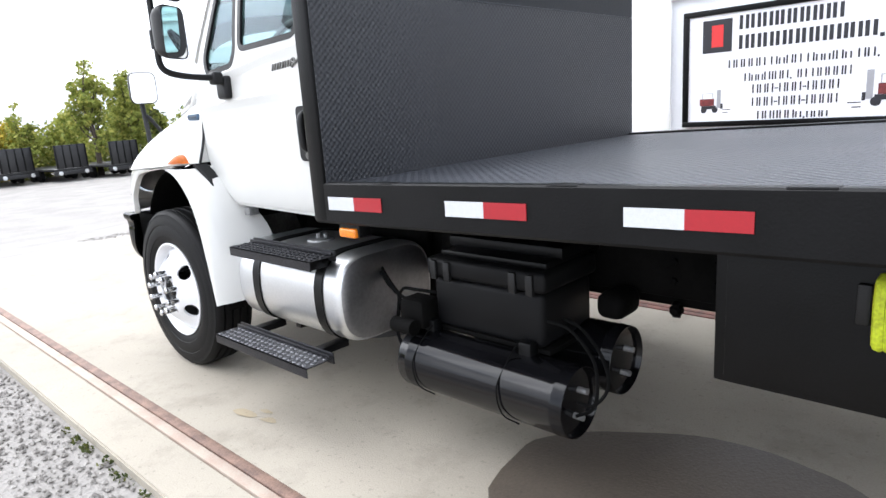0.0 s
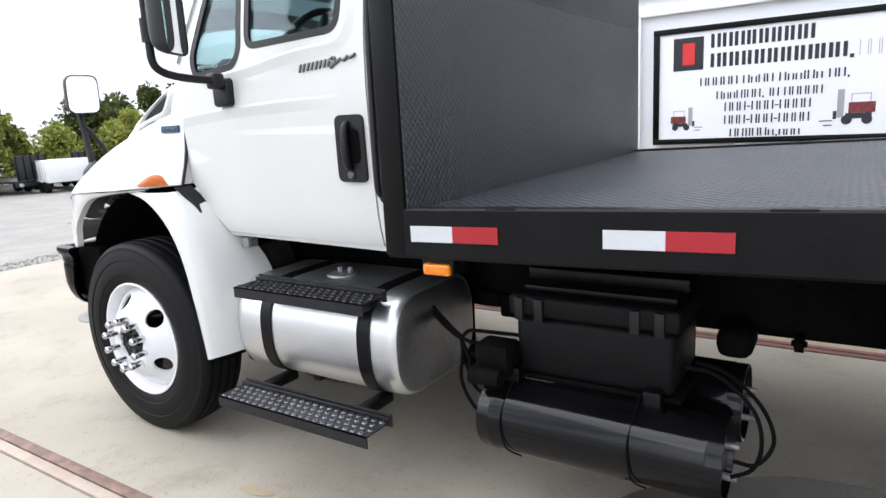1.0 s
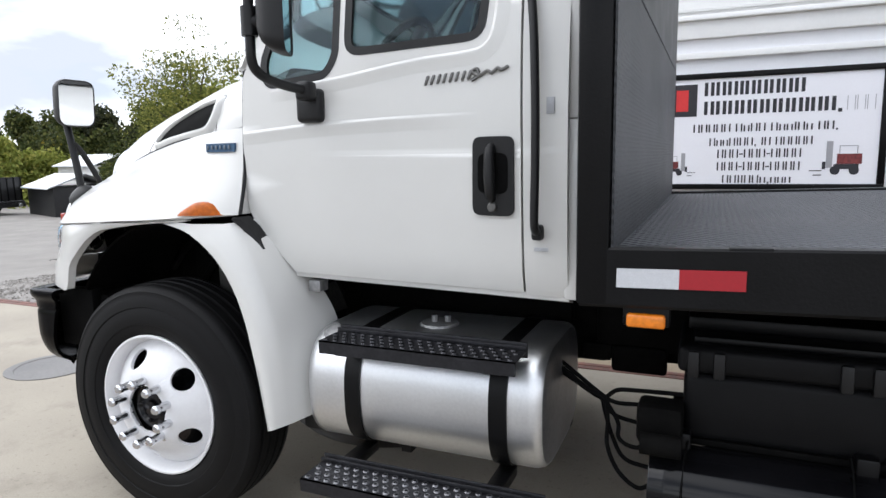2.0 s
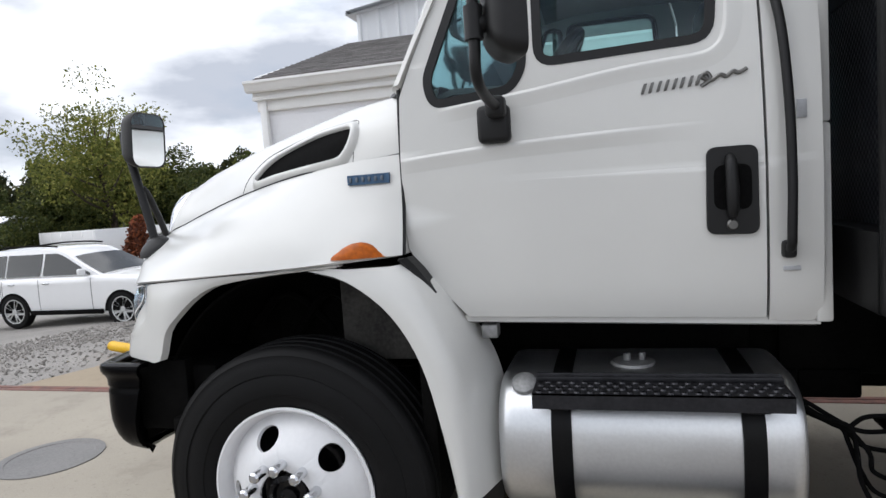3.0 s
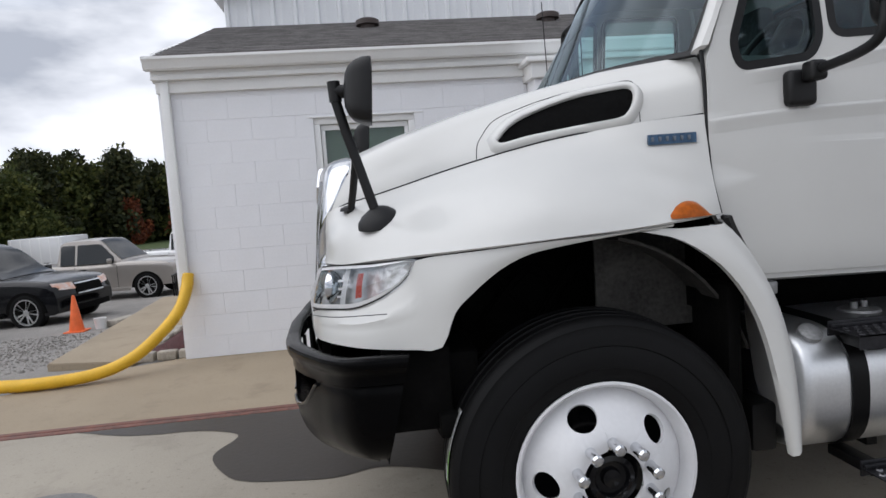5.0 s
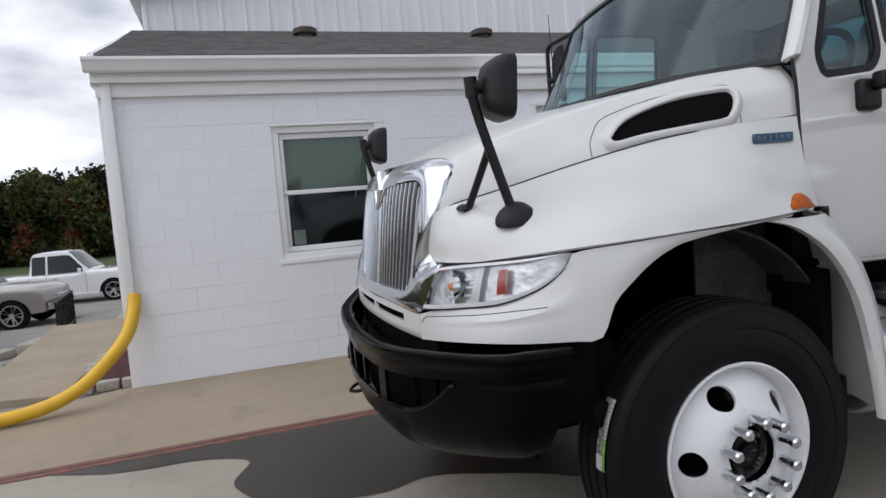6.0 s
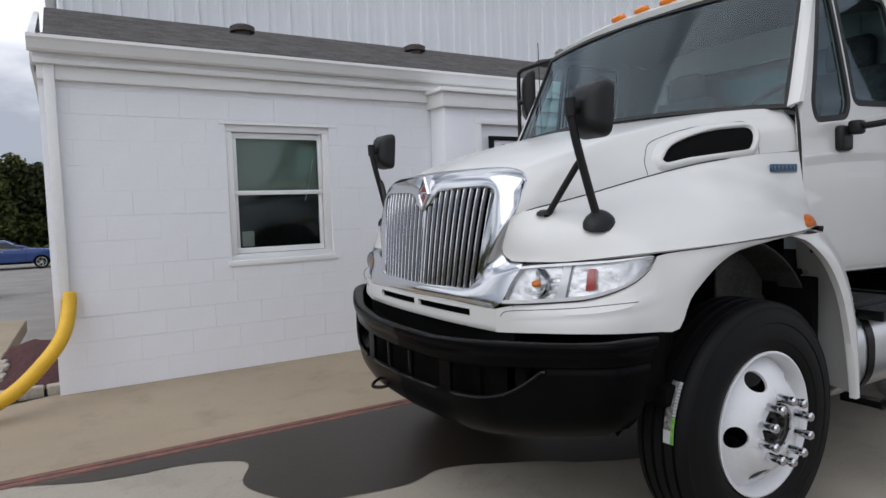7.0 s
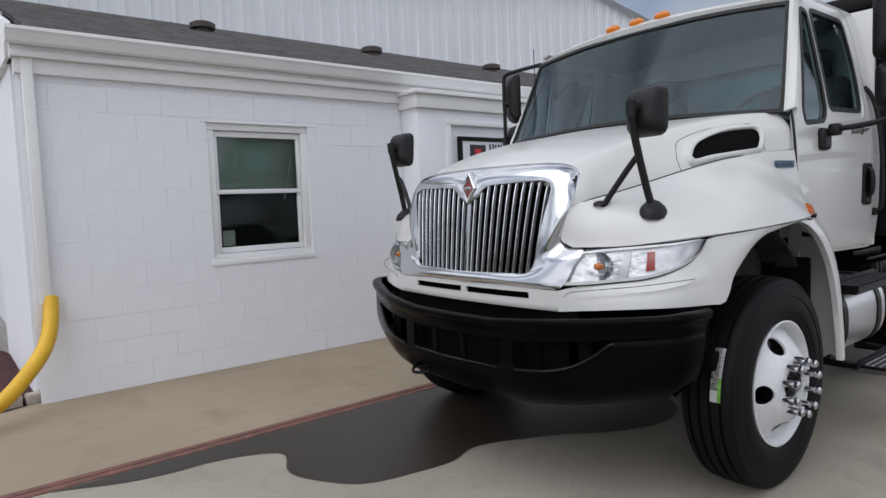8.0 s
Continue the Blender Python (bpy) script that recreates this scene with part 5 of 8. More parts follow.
# front wheels
def wheel(parent_m, label, mirror=False):
    w = new("wheel")
    w.parent = truck
    w.matrix_basis = parent_m
    w["label"] = label
    bm = bmesh.new()
    lathe(bm, [(0.20, 0.285), (0.245, 0.292), (0.27, 0.33), (0.275, 0.40), (0.262, 0.455), (0.245, 0.487), (0.235, 0.497), (0.212, 0.501), (0.209, 0.488), (0.201, 0.488), (0.198, 0.502), (0.165, 0.503), (0.161, 0.489), (0.153, 0.489), (0.149, 0.503),
               (0.116, 0.503), (0.112, 0.489), (0.104, 0.489), (0.10, 0.502), (0.067, 0.501), (0.064, 0.488), (0.056, 0.488), (0.053, 0.500), (0.03, 0.497), (0.02, 0.487), (0.012, 0.476), (0.013, 0.472), (0.006, 0.455), (0.002, 0.43), (0.0, 0.415), (0.004, 0.412), (0.001, 0.40), (-0.004, 0.37), (-0.001, 0.345), (0.003, 0.342), (0.006, 0.325), (0.014, 0.304), (0.022, 0.297), (0.04, 0.288)], 72, caps=False)
    part("tyre", bm, RUBBER, w, "black truck tyre")
    bm = bmesh.new()
    lathe(bm, [(0.20, 0.28), (0.06, 0.272), (0.028, 0.283), (0.018, 0.297), (0.010, 0.298), (0.008, 0.290), (0.016, 0.280), (0.045, 0.272), (0.075, 0.262)], 56, caps=False)
    disc = bmesh.new()
    ring = [(0.262 * math.cos(a), 0.262 * math.sin(a)) for a in [2 * math.pi * k / 56 for k in range(56)]]
    hub = [(0.097 * math.cos(a), 0.097 * math.sin(a)) for a in [2 * math.pi * k / 32 for k in range(32)]]
    holes = []
    for k in range(5):
        a = radians(40 + 72 * k)
        cx, cz = 0.198 * math.cos(a), 0.198 * math.sin(a)
        holes.append([(cx + 0.034 * math.cos(b) * math.cos(a) - 0.045 * math.sin(b) * math.sin(a), cz + 0.034 * math.cos(b) * math.sin(a) + 0.045 * math.sin(b) * math.cos(a)) for b in [2 * math.pi * j / 20 for j in range(20)]])
    disc = flat(ring, [hub] + holes, [0], [0])
    def dish(v):
        r = math.hypot(v.x, v.z)
        y = float(np.interp(r, [0.097, 0.146, 0.16, 0.23, 0.262], [-0.028, -0.028, -0.020, 0.045, 0.075]))
        return Vector((v.x, y, v.z))
    bmesh.ops.subdivide_edges(disc, edges=[e for e in disc.edges if e.calc_length() > 0.03], cuts=2, use_grid_fill=True)
    bmesh.ops.triangulate(disc, faces=disc.faces[:])
    bend(disc, dish)
    rim = part("rim", bm, WHITEWHEEL, w, "white painted steel rim")
    thicken(part("wheel_disc", disc, WHITEWHEEL, rim, "white wheel disc with round hand holes"), 0.012, 1)
    bm = bmesh.new()
    lathe(bm, [(0.10, 0.105), (0.0, 0.098), (0.008, 0.085), (-0.022, 0.074), (-0.026, 0.058), (-0.012, 0.050), (-0.010, 0.032), (-0.022, 0.028), (-0.026, 0.0)], 28)
    lathe(bm, [(0.10, 0.25), (0.095, 0.0)], 40)
    part("hub", bm, GLOSSBLACK, w, "black greasy hub")
    nut = bmesh.new()
    lathe(nut, [(-0.024, 0.026), (-0.034, 0.026), (-0.038, 0.0175), (-0.072, 0.016), (-0.086, 0.0145), (-0.091, 0.0185), (-0.104, 0.0185), (-0.111, 0.013), (-0.113, 0.0)], 14)
    first = None
    for k in range(10):
        a = radians(18 + 36 * k)
        if first is None:
            first = part("lug_nut", nut, CHROME, w, "tall chrome lug nut cover", 30)
            ob = first
        else:
            ob = new("lug_nut", first.data)
            ob.parent = w
        ob.matrix_basis = pose(0.122 * math.cos(a), 0, 0.122 * math.sin(a))
    return w


WHITEWHEEL = WHEELWHITE
WHEELX, WHEELY, WHEELZ = -0.038, 0.118, 0.497
wheel(pose(WHEELX, WHEELY, WHEELZ), "front wheel with white rim and chrome lug nuts")
wheel(pose(WHEELX, 2 * YC - WHEELY, WHEELZ, 0, 0, 180), "front wheel with white rim and chrome lug nuts")
for y in (0.118, 2 * YC - 0.118):
    wheel(pose(4.9, y, WHEELZ, 0, 0, 0 if y < 1 else 180), "rear wheel with white rim under the flatbed")
STICKERS = ((0.056, 0.071, 152, 167, TAPEW), (0.056, 0.071, 167.2, 179, STICKGREEN), (0.0715, 0.104, 152, 173, INKDARK), (0.0715, 0.104, 173.2, 179, TAPEW))
for y0, y1, a0, a1, mt in STICKERS:
    bm = bmesh.new()
    grid(bm, [[(WHEELX + 0.5045 * math.cos(a), WHEELY + y, WHEELZ + 0.5045 * math.sin(a)) for y in (y0, y1)] for a in [radians(a0 + (a1 - a0) * k / 8) for k in range(9)]])
    part("tyre_sticker", bm, mt, truck, "paper label strip on the tyre")
for k in range(9):
    bm = bmesh.new()
    a0 = 153.5 + 1.5 * k
    grid(bm, [[(WHEELX + 0.5050 * math.cos(a), WHEELY + y, WHEELZ + 0.5050 * math.sin(a)) for y in (0.058, 0.066 + 0.002 * (k % 3))] for a in (radians(a0), radians(a0 + 0.5))])
    part("writing_bar", bm, INKDARK, truck)

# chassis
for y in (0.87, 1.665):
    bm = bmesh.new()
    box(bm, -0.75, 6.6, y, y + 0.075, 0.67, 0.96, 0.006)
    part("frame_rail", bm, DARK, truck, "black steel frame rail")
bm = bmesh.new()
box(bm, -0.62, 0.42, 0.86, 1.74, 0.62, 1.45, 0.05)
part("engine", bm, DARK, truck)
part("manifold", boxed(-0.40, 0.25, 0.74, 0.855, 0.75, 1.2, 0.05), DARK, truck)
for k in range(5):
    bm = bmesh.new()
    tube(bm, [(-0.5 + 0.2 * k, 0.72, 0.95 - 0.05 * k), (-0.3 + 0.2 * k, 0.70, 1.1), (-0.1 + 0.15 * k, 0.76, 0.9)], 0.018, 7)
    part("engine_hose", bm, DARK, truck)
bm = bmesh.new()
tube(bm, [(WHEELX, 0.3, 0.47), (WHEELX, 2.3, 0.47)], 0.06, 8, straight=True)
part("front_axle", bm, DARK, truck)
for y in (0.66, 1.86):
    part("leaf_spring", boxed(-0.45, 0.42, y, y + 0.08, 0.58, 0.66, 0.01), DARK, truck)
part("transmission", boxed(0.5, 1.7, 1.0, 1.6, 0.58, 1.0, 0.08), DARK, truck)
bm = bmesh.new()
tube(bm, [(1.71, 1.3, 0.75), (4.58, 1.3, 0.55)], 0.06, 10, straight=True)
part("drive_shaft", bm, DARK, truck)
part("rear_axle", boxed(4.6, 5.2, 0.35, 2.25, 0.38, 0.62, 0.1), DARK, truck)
# Added dark plates behind the tank and along the frame, blocking light underneath.
part("tank_light_blocker", boxed(0.46, 1.53, 0.81, 0.86, 0.36, 1.03, 0.01), DARK, truck)
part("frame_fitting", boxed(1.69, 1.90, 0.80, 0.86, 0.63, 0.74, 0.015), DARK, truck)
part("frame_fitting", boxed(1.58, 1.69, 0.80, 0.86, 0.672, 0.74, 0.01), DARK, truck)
part("frame_light_blocker", boxed(1.63, 3.15, 0.815, 0.86, 0.72, 1.10, 0.01), DARK, truck)
# Added boxes, not seen themselves, that block light under the truck.
part("front_light_blocker", boxed(-0.5, 0.38, 0.92, 1.68, 0.34, 0.615, 0.05), DARK, truck)
part("far_light_blocker", boxed(0.50, 1.65, 1.75, 2.3, 0.40, 0.98, 0.08), DARK, truck)
part("far_rear_light_blocker", boxed(1.75, 2.45, 1.78, 2.28, 0.36, 0.98, 0.05), DARK, truck)

# fuel tank with steps
tank = new("fuel_tank")
tank.parent = truck
tank["label"] = "polished aluminium fuel tank with black straps"


def tank_ring(x, s=1.0):
    out = rounded([(0.175, 0.425), (0.80, 0.425), (0.80, 0.862), (0.175, 0.862)], 0.20, 8)
    return [(x, 0.4875 + (y - 0.4875) * s, 0.643 + (z - 0.643) * s) for y, z in out]


bm = bmesh.new()
vr = grid(bm, [tank_ring(*p) for p in ((0.670, 0.86), (0.673, 0.93), (0.682, 0.975), (0.70, 0.998), (0.72, 1.0), (1.1, 1.0), (1.515, 1.0), (1.535, 0.995), (1.552, 0.972), (1.562, 0.93), (1.556, 0.90))], closed_v=True)
fan(bm, vr[0])
part("tank_shell", bm, ALU, tank, "brushed aluminium shell")
# End cap's grey is lowered to stand for the dark surroundings it reflects.
bm = bmesh.new()
vr = grid(bm, [tank_ring(*p) for p in ((1.559, 0.935), (1.564, 0.90), (1.569, 0.80), (1.572, 0.5), (1.573, 0.15))], closed_v=True)
fan(bm, vr[-1])
part("tank_head", bm, material("dark_reflection_tank_head", (0.46, 0.46, 0.475), 0.42, 1.0, var=0.12, scale=6, rough_var=0.08), tank, "pressed tank end, its dark reflection put into the grey")
for x0 in (0.842, 1.388):
    bm = bmesh.new()
    grid(bm, [[(x, 0.4875 + (y - 0.4875) * s, 0.643 + (z - 0.643) * s) for _, y, z in tank_ring(0)] for x, s in ((x0, 1.0), (x0, 1.022), (x0 + 0.062, 1.022), (x0 + 0.062, 1.0))], closed_v=True)
    part("tank_strap", bm, BLACK, tank, "black steel strap")
bm = bmesh.new()
lathe(bm, [(-0.03, 0.034), (0.0, 0.034), (0.004, 0.040), (0.028, 0.040), (0.033, 0.032), (0.034, 0)], 18, "z")
DULLALU = material("dull_alloy", (0.34, 0.34, 0.34), 0.55, 0.7, var=0.15, scale=30)
cap = part("filler_cap", bm, DULLALU, tank, "dull metal filler cap")
cap.matrix_basis = pose(0.755, 0.27, 0.83, 35, 0, 0)
bm = bmesh.new()
lathe(bm, [(0.0, 0.075), (0.008, 0.07), (0.009, 0.0)], 20, "z", (1.10, 0.45, 0.862))
send = part("sender", bm, DULLALU, tank)
for dx, dy in ((-0.02, 0.0), (0.03, 0.01)):
    bm = bmesh.new()
    tube(bm, [(1.10 + dx, 0.45 + dy, 0.8712), (1.10 + dx, 0.45 + dy, 0.895)], 0.012, 7, straight=True)
    part("pipe_stub", bm, DULLALU, send)


# One grip steel in two tones; the lower step's glint is in its colour.
GRIP = material("shaded_grip_steel", (0.055, 0.055, 0.06), 0.45, 0.9, var=0.2, scale=30)
BRIGHTGRIP = material("glinting_grip_steel", (0.24, 0.24, 0.25), 0.4, 0.9, var=0.2, scale=30)


def step(x0, x1, y0, y1, z, name, grip):
    ob = new(name)
    ob.parent = tank
    bm = bmesh.new()
    box(bm, x0, x1, y0, y1, z - 0.004, z, 0.0)
    box(bm, x0, x1, y0, y0 + 0.005, z - 0.045, z, 0.0)
    box(bm, x0, x1, y1 - 0.028, y1 - 0.02, z, z + 0.016, 0.002)
    box(bm, x0, x1, y1 - 0.008, y1, z - 0.03, z + 0.022, 0.002)
    part("step_tread", bm, TREADSTEEL, ob, "dark perforated steel tread")
    bm = bmesh.new()
    n = int((x1 - x0) / 0.037)
    for r in range(4):
        for k in range(n):
            cx, cy = x0 + 0.02 + 0.037 * (k + 0.5 * (r % 2)), y0 + 0.018 + (y1 - y0 - 0.055) * r / 3
            if cx > x1 - 0.012:
                continue
            vs = []
            for rr, h in ((0.0115, 0.0005), (0.0085, 0.005), (0.006, 0.005)):
                vs.append([bm.verts.new((cx + rr * math.cos(a), cy + rr * math.sin(a), z + h)) for a in [2 * math.pi * j / 8 for j in range(8)]])
            for q1, q2 in zip(vs, vs[1:]):
                for j in range(8):
                    bm.faces.new((q1[j], q1[(j + 1) % 8], q2[(j + 1) % 8], q2[j]))
    part("step_grip", bm, grip, ob, "raised grip rings")["kind"] = "stuff"
    return ob


step(0.80, 1.505, 0.085, 0.235, 0.868, "upper_step", GRIP)
step(0.80, 1.60, -0.06, 0.095, 0.432, "lower_step", BRIGHTGRIP)
bm = bmesh.new()
for x in (0.875, 1.42):
    box(bm, x - 0.03, x + 0.03, 0.10, 0.30, 0.39, 0.425, 0.004)
    box(bm, x - 0.03, x + 0.03, -0.03, 0.12, 0.405, 0.425, 0.004)
    box(bm, x - 0.03, x + 0.03, 0.11, 0.26, 0.81, 0.862, 0.004)
box(bm, 1.0, 1.04, 0.3, 0.8, 0.40, 0.43)
part("step_bracket", bm, BLACK, tank)["kind"] = "stuff"
bm = bmesh.new()
box(bm, 0.56, 0.66, 0.30, 0.62, 0.42, 0.60, 0.02)
part("mud_flap", bm, PLASTIC, truck, "black flap behind the front wheel")

# battery box and air tanks
batt = new("battery_box")
batt.parent = truck
batt["label"] = "dark grey plastic battery cover"
bm = bmesh.new()
box(bm, 1.975, 2.54, 0.385, 0.75, 0.575, 0.80, 0.03, 3)
part("cover", bm, BATTERY, batt)
bm = bmesh.new()
box(bm, 1.955, 2.56, 0.37, 0.76, 0.80, 0.885, 0.02, 3)
lidb = part("lid", bm, BATTERY, batt)
for x in (1.985, 2.06, 2.40, 2.48):
    bm = bmesh.new()
    box(bm, x, x + 0.035, 0.358, 0.38, 0.79, 0.875, 0.008)
    part("latch", bm, PLASTIC, batt)
bm = bmesh.new()
box(bm, 2.0, 2.54, 0.42, 0.85, 0.885, 0.91, 0.008)
part("tray", bm, BLACK, batt)
part("tray", boxed(1.98, 2.56, 0.5, 0.86, 0.91, 0.955, 0.008), BLACK, batt)
part("tray", boxed(1.93, 2.56, 0.40, 0.80, 0.552, 0.574, 0.004), DARK, batt)
for x in (1.945, 2.45):
    part("tank_hanger", boxed(x, x + 0.06, 0.34, 0.40, 0.46, 0.61, 0.01), BLACK, batt)


def air_tank(x0, x1, y, z, r, label):
    bm = bmesh.new()
    lathe(bm, [(x0 + 0.045, 0.0), (x0 + 0.03, r * 0.5), (x0 + 0.02, r * 0.9), (x0, r * 0.965), (x0, r * 0.99), (x0 + 0.004, r), (x0 + 0.04, r), (x0 + 0.044, r * 1.012), (x0 + 0.052, r * 1.012), (x0 + 0.056, r), (x1 - 0.056, r), (x1 - 0.052, r * 1.012), (x1 - 0.044, r * 1.012), (x1 - 0.04, r), (x1 - 0.004, r), (x1, r * 0.99), (x1, r * 0.965), (x1 - 0.02, r * 0.9), (x1 - 0.012, r * 0.5), (x1 - 0.01, 0.0)], 72, "x", (0, y, z))
    t = new("air_tank")
    t.parent = truck
    t["label"] = label
    part("tank_shell", bm, GLOSSBLACK, t)
    for dy, dz in ((0.0, 0.05), (-0.03, -0.04)):
        bm = bmesh.new()
        tube(bm, [(x1 - 0.01, y + dy, z + dz), (x1 + 0.03, y + dy, z + dz)], 0.012, 8, straight=True)
        part("fitting", bm, DULLALU, t)


air_tank(1.885, 2.715, 0.355, 0.425, 0.135, "gloss black steel air tank")
air_tank(2.05, 2.72, 0.70, 0.47, 0.14, "gloss black steel air tank")
HOSES = [
    [(2.60, 0.44, 0.70), (2.70, 0.40, 0.69), (2.80, 0.36, 0.62), (2.84, 0.33, 0.53), (2.80, 0.30, 0.46), (2.735, 0.30, 0.455)],
    [(2.58, 0.36, 0.71), (2.68, 0.35, 0.70), (2.78, 0.33, 0.62), (2.81, 0.31, 0.53), (2.79, 0.31, 0.44), (2.73, 0.30, 0.40)],
    [(2.0, 0.36, 0.60), (1.99, 0.30, 0.555), (1.985, 0.228, 0.48), (1.99, 0.212, 0.42), (2.0, 0.235, 0.345), (2.03, 0.29, 0.295)],
    [(2.44, 0.36, 0.60), (2.44, 0.30, 0.555), (2.435, 0.228, 0.48), (2.44, 0.212, 0.42), (2.45, 0.235, 0.345), (2.48, 0.29, 0.295)],
    [(1.53, 0.46, 0.765), (1.60, 0.43, 0.735), (1.66, 0.41, 0.700), (1.728, 0.40, 0.674), (1.742, 0.38, 0.60), (1.745, 0.36, 0.52), (1.785, 0.35, 0.44), (1.85, 0.34, 0.40), (1.90, 0.35, 0.43)],
    [(1.53, 0.48, 0.745), (1.60, 0.44, 0.720), (1.66, 0.42, 0.690), (1.720, 0.41, 0.668), (1.768, 0.40, 0.705), (1.84, 0.40, 0.712), (1.99, 0.42, 0.71)],
    [(1.53, 0.47, 0.785), (1.62, 0.43, 0.74), (1.70, 0.41, 0.690), (1.76, 0.40, 0.662), (1.84, 0.40, 0.664), (1.99, 0.42, 0.664)],
    [(1.54, 0.46, 0.755), (1.64, 0.43, 0.705), (1.715, 0.41, 0.672), (1.745, 0.40, 0.63), (1.78, 0.40, 0.61), (1.845, 0.40, 0.60), (1.90, 0.40, 0.60)],
    [(1.54, 0.47, 0.735), (1.64, 0.44, 0.695), (1.71, 0.42, 0.665), (1.728, 0.41, 0.62), (1.755, 0.40, 0.54), (1.80, 0.39, 0.47), (1.90, 0.37, 0.46)],
    [(1.73, 0.40, 0.665), (1.775, 0.38, 0.60), (1.78, 0.37, 0.55), (1.83, 0.36, 0.53), (1.90, 0.36, 0.55)],
]
for pts in HOSES:
    bm = bmesh.new()
    tube(bm, pts, 0.0075 if pts[0][0] < 1.9 else 0.0032 if pts[0][0] < 2.5 else 0.0065, 7, per=6)
    part("air_hose", bm, VOID, truck, "thin black air hose")
bm = bmesh.new()
box(bm, 1.84, 1.98, 0.30, 0.42, 0.57, 0.70, 0.02)
tube(bm, [(1.86, 0.25, 0.60), (1.98, 0.25, 0.60)], 0.035, 10, straight=True)
part("valve", bm, DARK, truck)

# dark fittings under the bed
for x0, x1, y0, y1, z0, z1 in ((2.62, 2.74, 0.62, 0.80, 0.65, 0.76), (2.84, 2.89, 0.80, 0.86, 0.64, 0.70)):
    part("chassis_fitting", boxed(x0, x1, y0, y1, z0, z1, 0.04, 3), DARK, truck)
for x, z in ((2.86, 0.87), (2.86, 0.79), (3.02, 0.87), (3.02, 0.79), (3.12, 0.83)):
    bm = bmesh.new()
    lathe(bm, [(0.0, 0.016), (-0.012, 0.015), (-0.014, 0.0)], 6, "y", (x, 0.814, z))
    part("frame_bolt", bm, VOID, truck)
# flatbed
bed = new("flatbed")
bed.parent = truck
bed["label"] = "black steel flatbed with tread plate deck"
RAKE = 0.026


def raked(bm):
    for v in bm.verts:
        v.co.z += RAKE * (v.co.x - 1.80)
    return bm


BX0, BX1, BZ = 1.80, 6.7, 1.237
bm = bmesh.new()
box(bm, BX0, BX1, 0.012, 2 * YC - 0.012, BZ - 0.02, BZ - 0.002, 0.0)
TREAD = material("tread_plate", (0.034, 0.037, 0.046), 0.42, 0.0, var=0.16, scale=1.8, rough_var=0.08)
n, l = TREAD.node_tree.nodes, TREAD.node_tree.links
tcn = n.new("ShaderNodeTexCoord")
rot = n.new("ShaderNodeMapping")
rot.inputs["Rotation"].default_value = (0, 0, radians(45))
wv = n.new("ShaderNodeTexVoronoi")
wv.distance, wv.inputs["Scale"].default_value = "MANHATTAN", 32
wv.inputs["Randomness"].default_value = 0.0
bpn = n.new("ShaderNodeBump")
bpn.inputs["Strength"].default_value, bpn.inputs["Distance"].default_value, bpn.invert = 1.0, 0.012, True
l.new(tcn.outputs["Object"], rot.inputs["Vector"]); l.new(rot.outputs[0], wv.inputs["Vector"])
l.new(wv.outputs["Distance"], bpn.inputs["Height"]); l.new(bpn.outputs["Normal"], n["Principled BSDF"].inputs["Normal"])
# Diamond tops are lightened in the colour to carry their specular shine.
worn, shine = n.new("ShaderNodeMapRange"), n.new("ShaderNodeMix")
worn.inputs["From Min"].default_value, worn.inputs["From Max"].default_value = 0.15, 0.45
worn.inputs["To Min"].default_value, worn.inputs["To Max"].default_value = 1.0, 0.0
shine.data_type, shine.blend_type = "RGBA", "MIX"
shine.inputs["B"].default_value = (0.085, 0.09, 0.105, 1)
base = n["Principled BSDF"].inputs["Base Color"]
l.new(wv.outputs["Distance"], worn.inputs["Value"]); l.new(worn.outputs["Result"], shine.inputs["Factor"])
l.new(base.links[0].from_socket, shine.inputs["A"]); l.new(shine.outputs["Result"], base)
part("deck", raked(bm), TREAD, bed, "dark grey tread plate deck")
bm = bmesh.new()
grid(bm, [[(x, y, z) for y, z in ((0.05, BZ - 0.02), (0.05, BZ + 0.004), (0.010, BZ + 0.004), (0.006, BZ), (0.006, BZ - 0.145), (0.012, BZ - 0.152), (0.06, BZ - 0.152))] for x in (BX0 - 0.09, 3.0, BX1)])
thicken(part("side_rail", raked(bm), BLACK, bed, "black steel side rail"), 0.008, 0)
bm = bmesh.new()
grid(bm, [[(x, 2 * YC - y, z) for y, z in ((0.05, BZ - 0.02), (0.05, BZ + 0.004), (0.004, BZ + 0.004), (0.0, BZ), (0.0, BZ - 0.145), (0.06, BZ - 0.152))] for x in (BX0 - 0.09, 3.0, BX1)])
thicken(part("side_rail", raked(bm), BLACK, bed), 0.008, 1)
for x in (2.08, 2.83, 3.45, 4.2):
    bm = bmesh.new()
    box(bm, x, x + 0.10, 0.004, 0.05, BZ + 0.0, BZ + 0.010, 0.003)
    part("stake_pocket", raked(bm), BLACK, bed)
for x in [2.05 + 0.4 * k for k in range(11)]:
    bm = bmesh.new()
    box(bm, x, x + 0.06, 0.06, 2.54, BZ - 0.12, BZ - 0.022)
    part("cross_member", raked(bm), DARK, bed)
for y in (0.86, 1.655):
    bm = bmesh.new()
    box(bm, 1.75, 6.6, y, y + 0.09, 0.962, BZ - 0.122)
    part("long_sill", bm, DARK, bed)
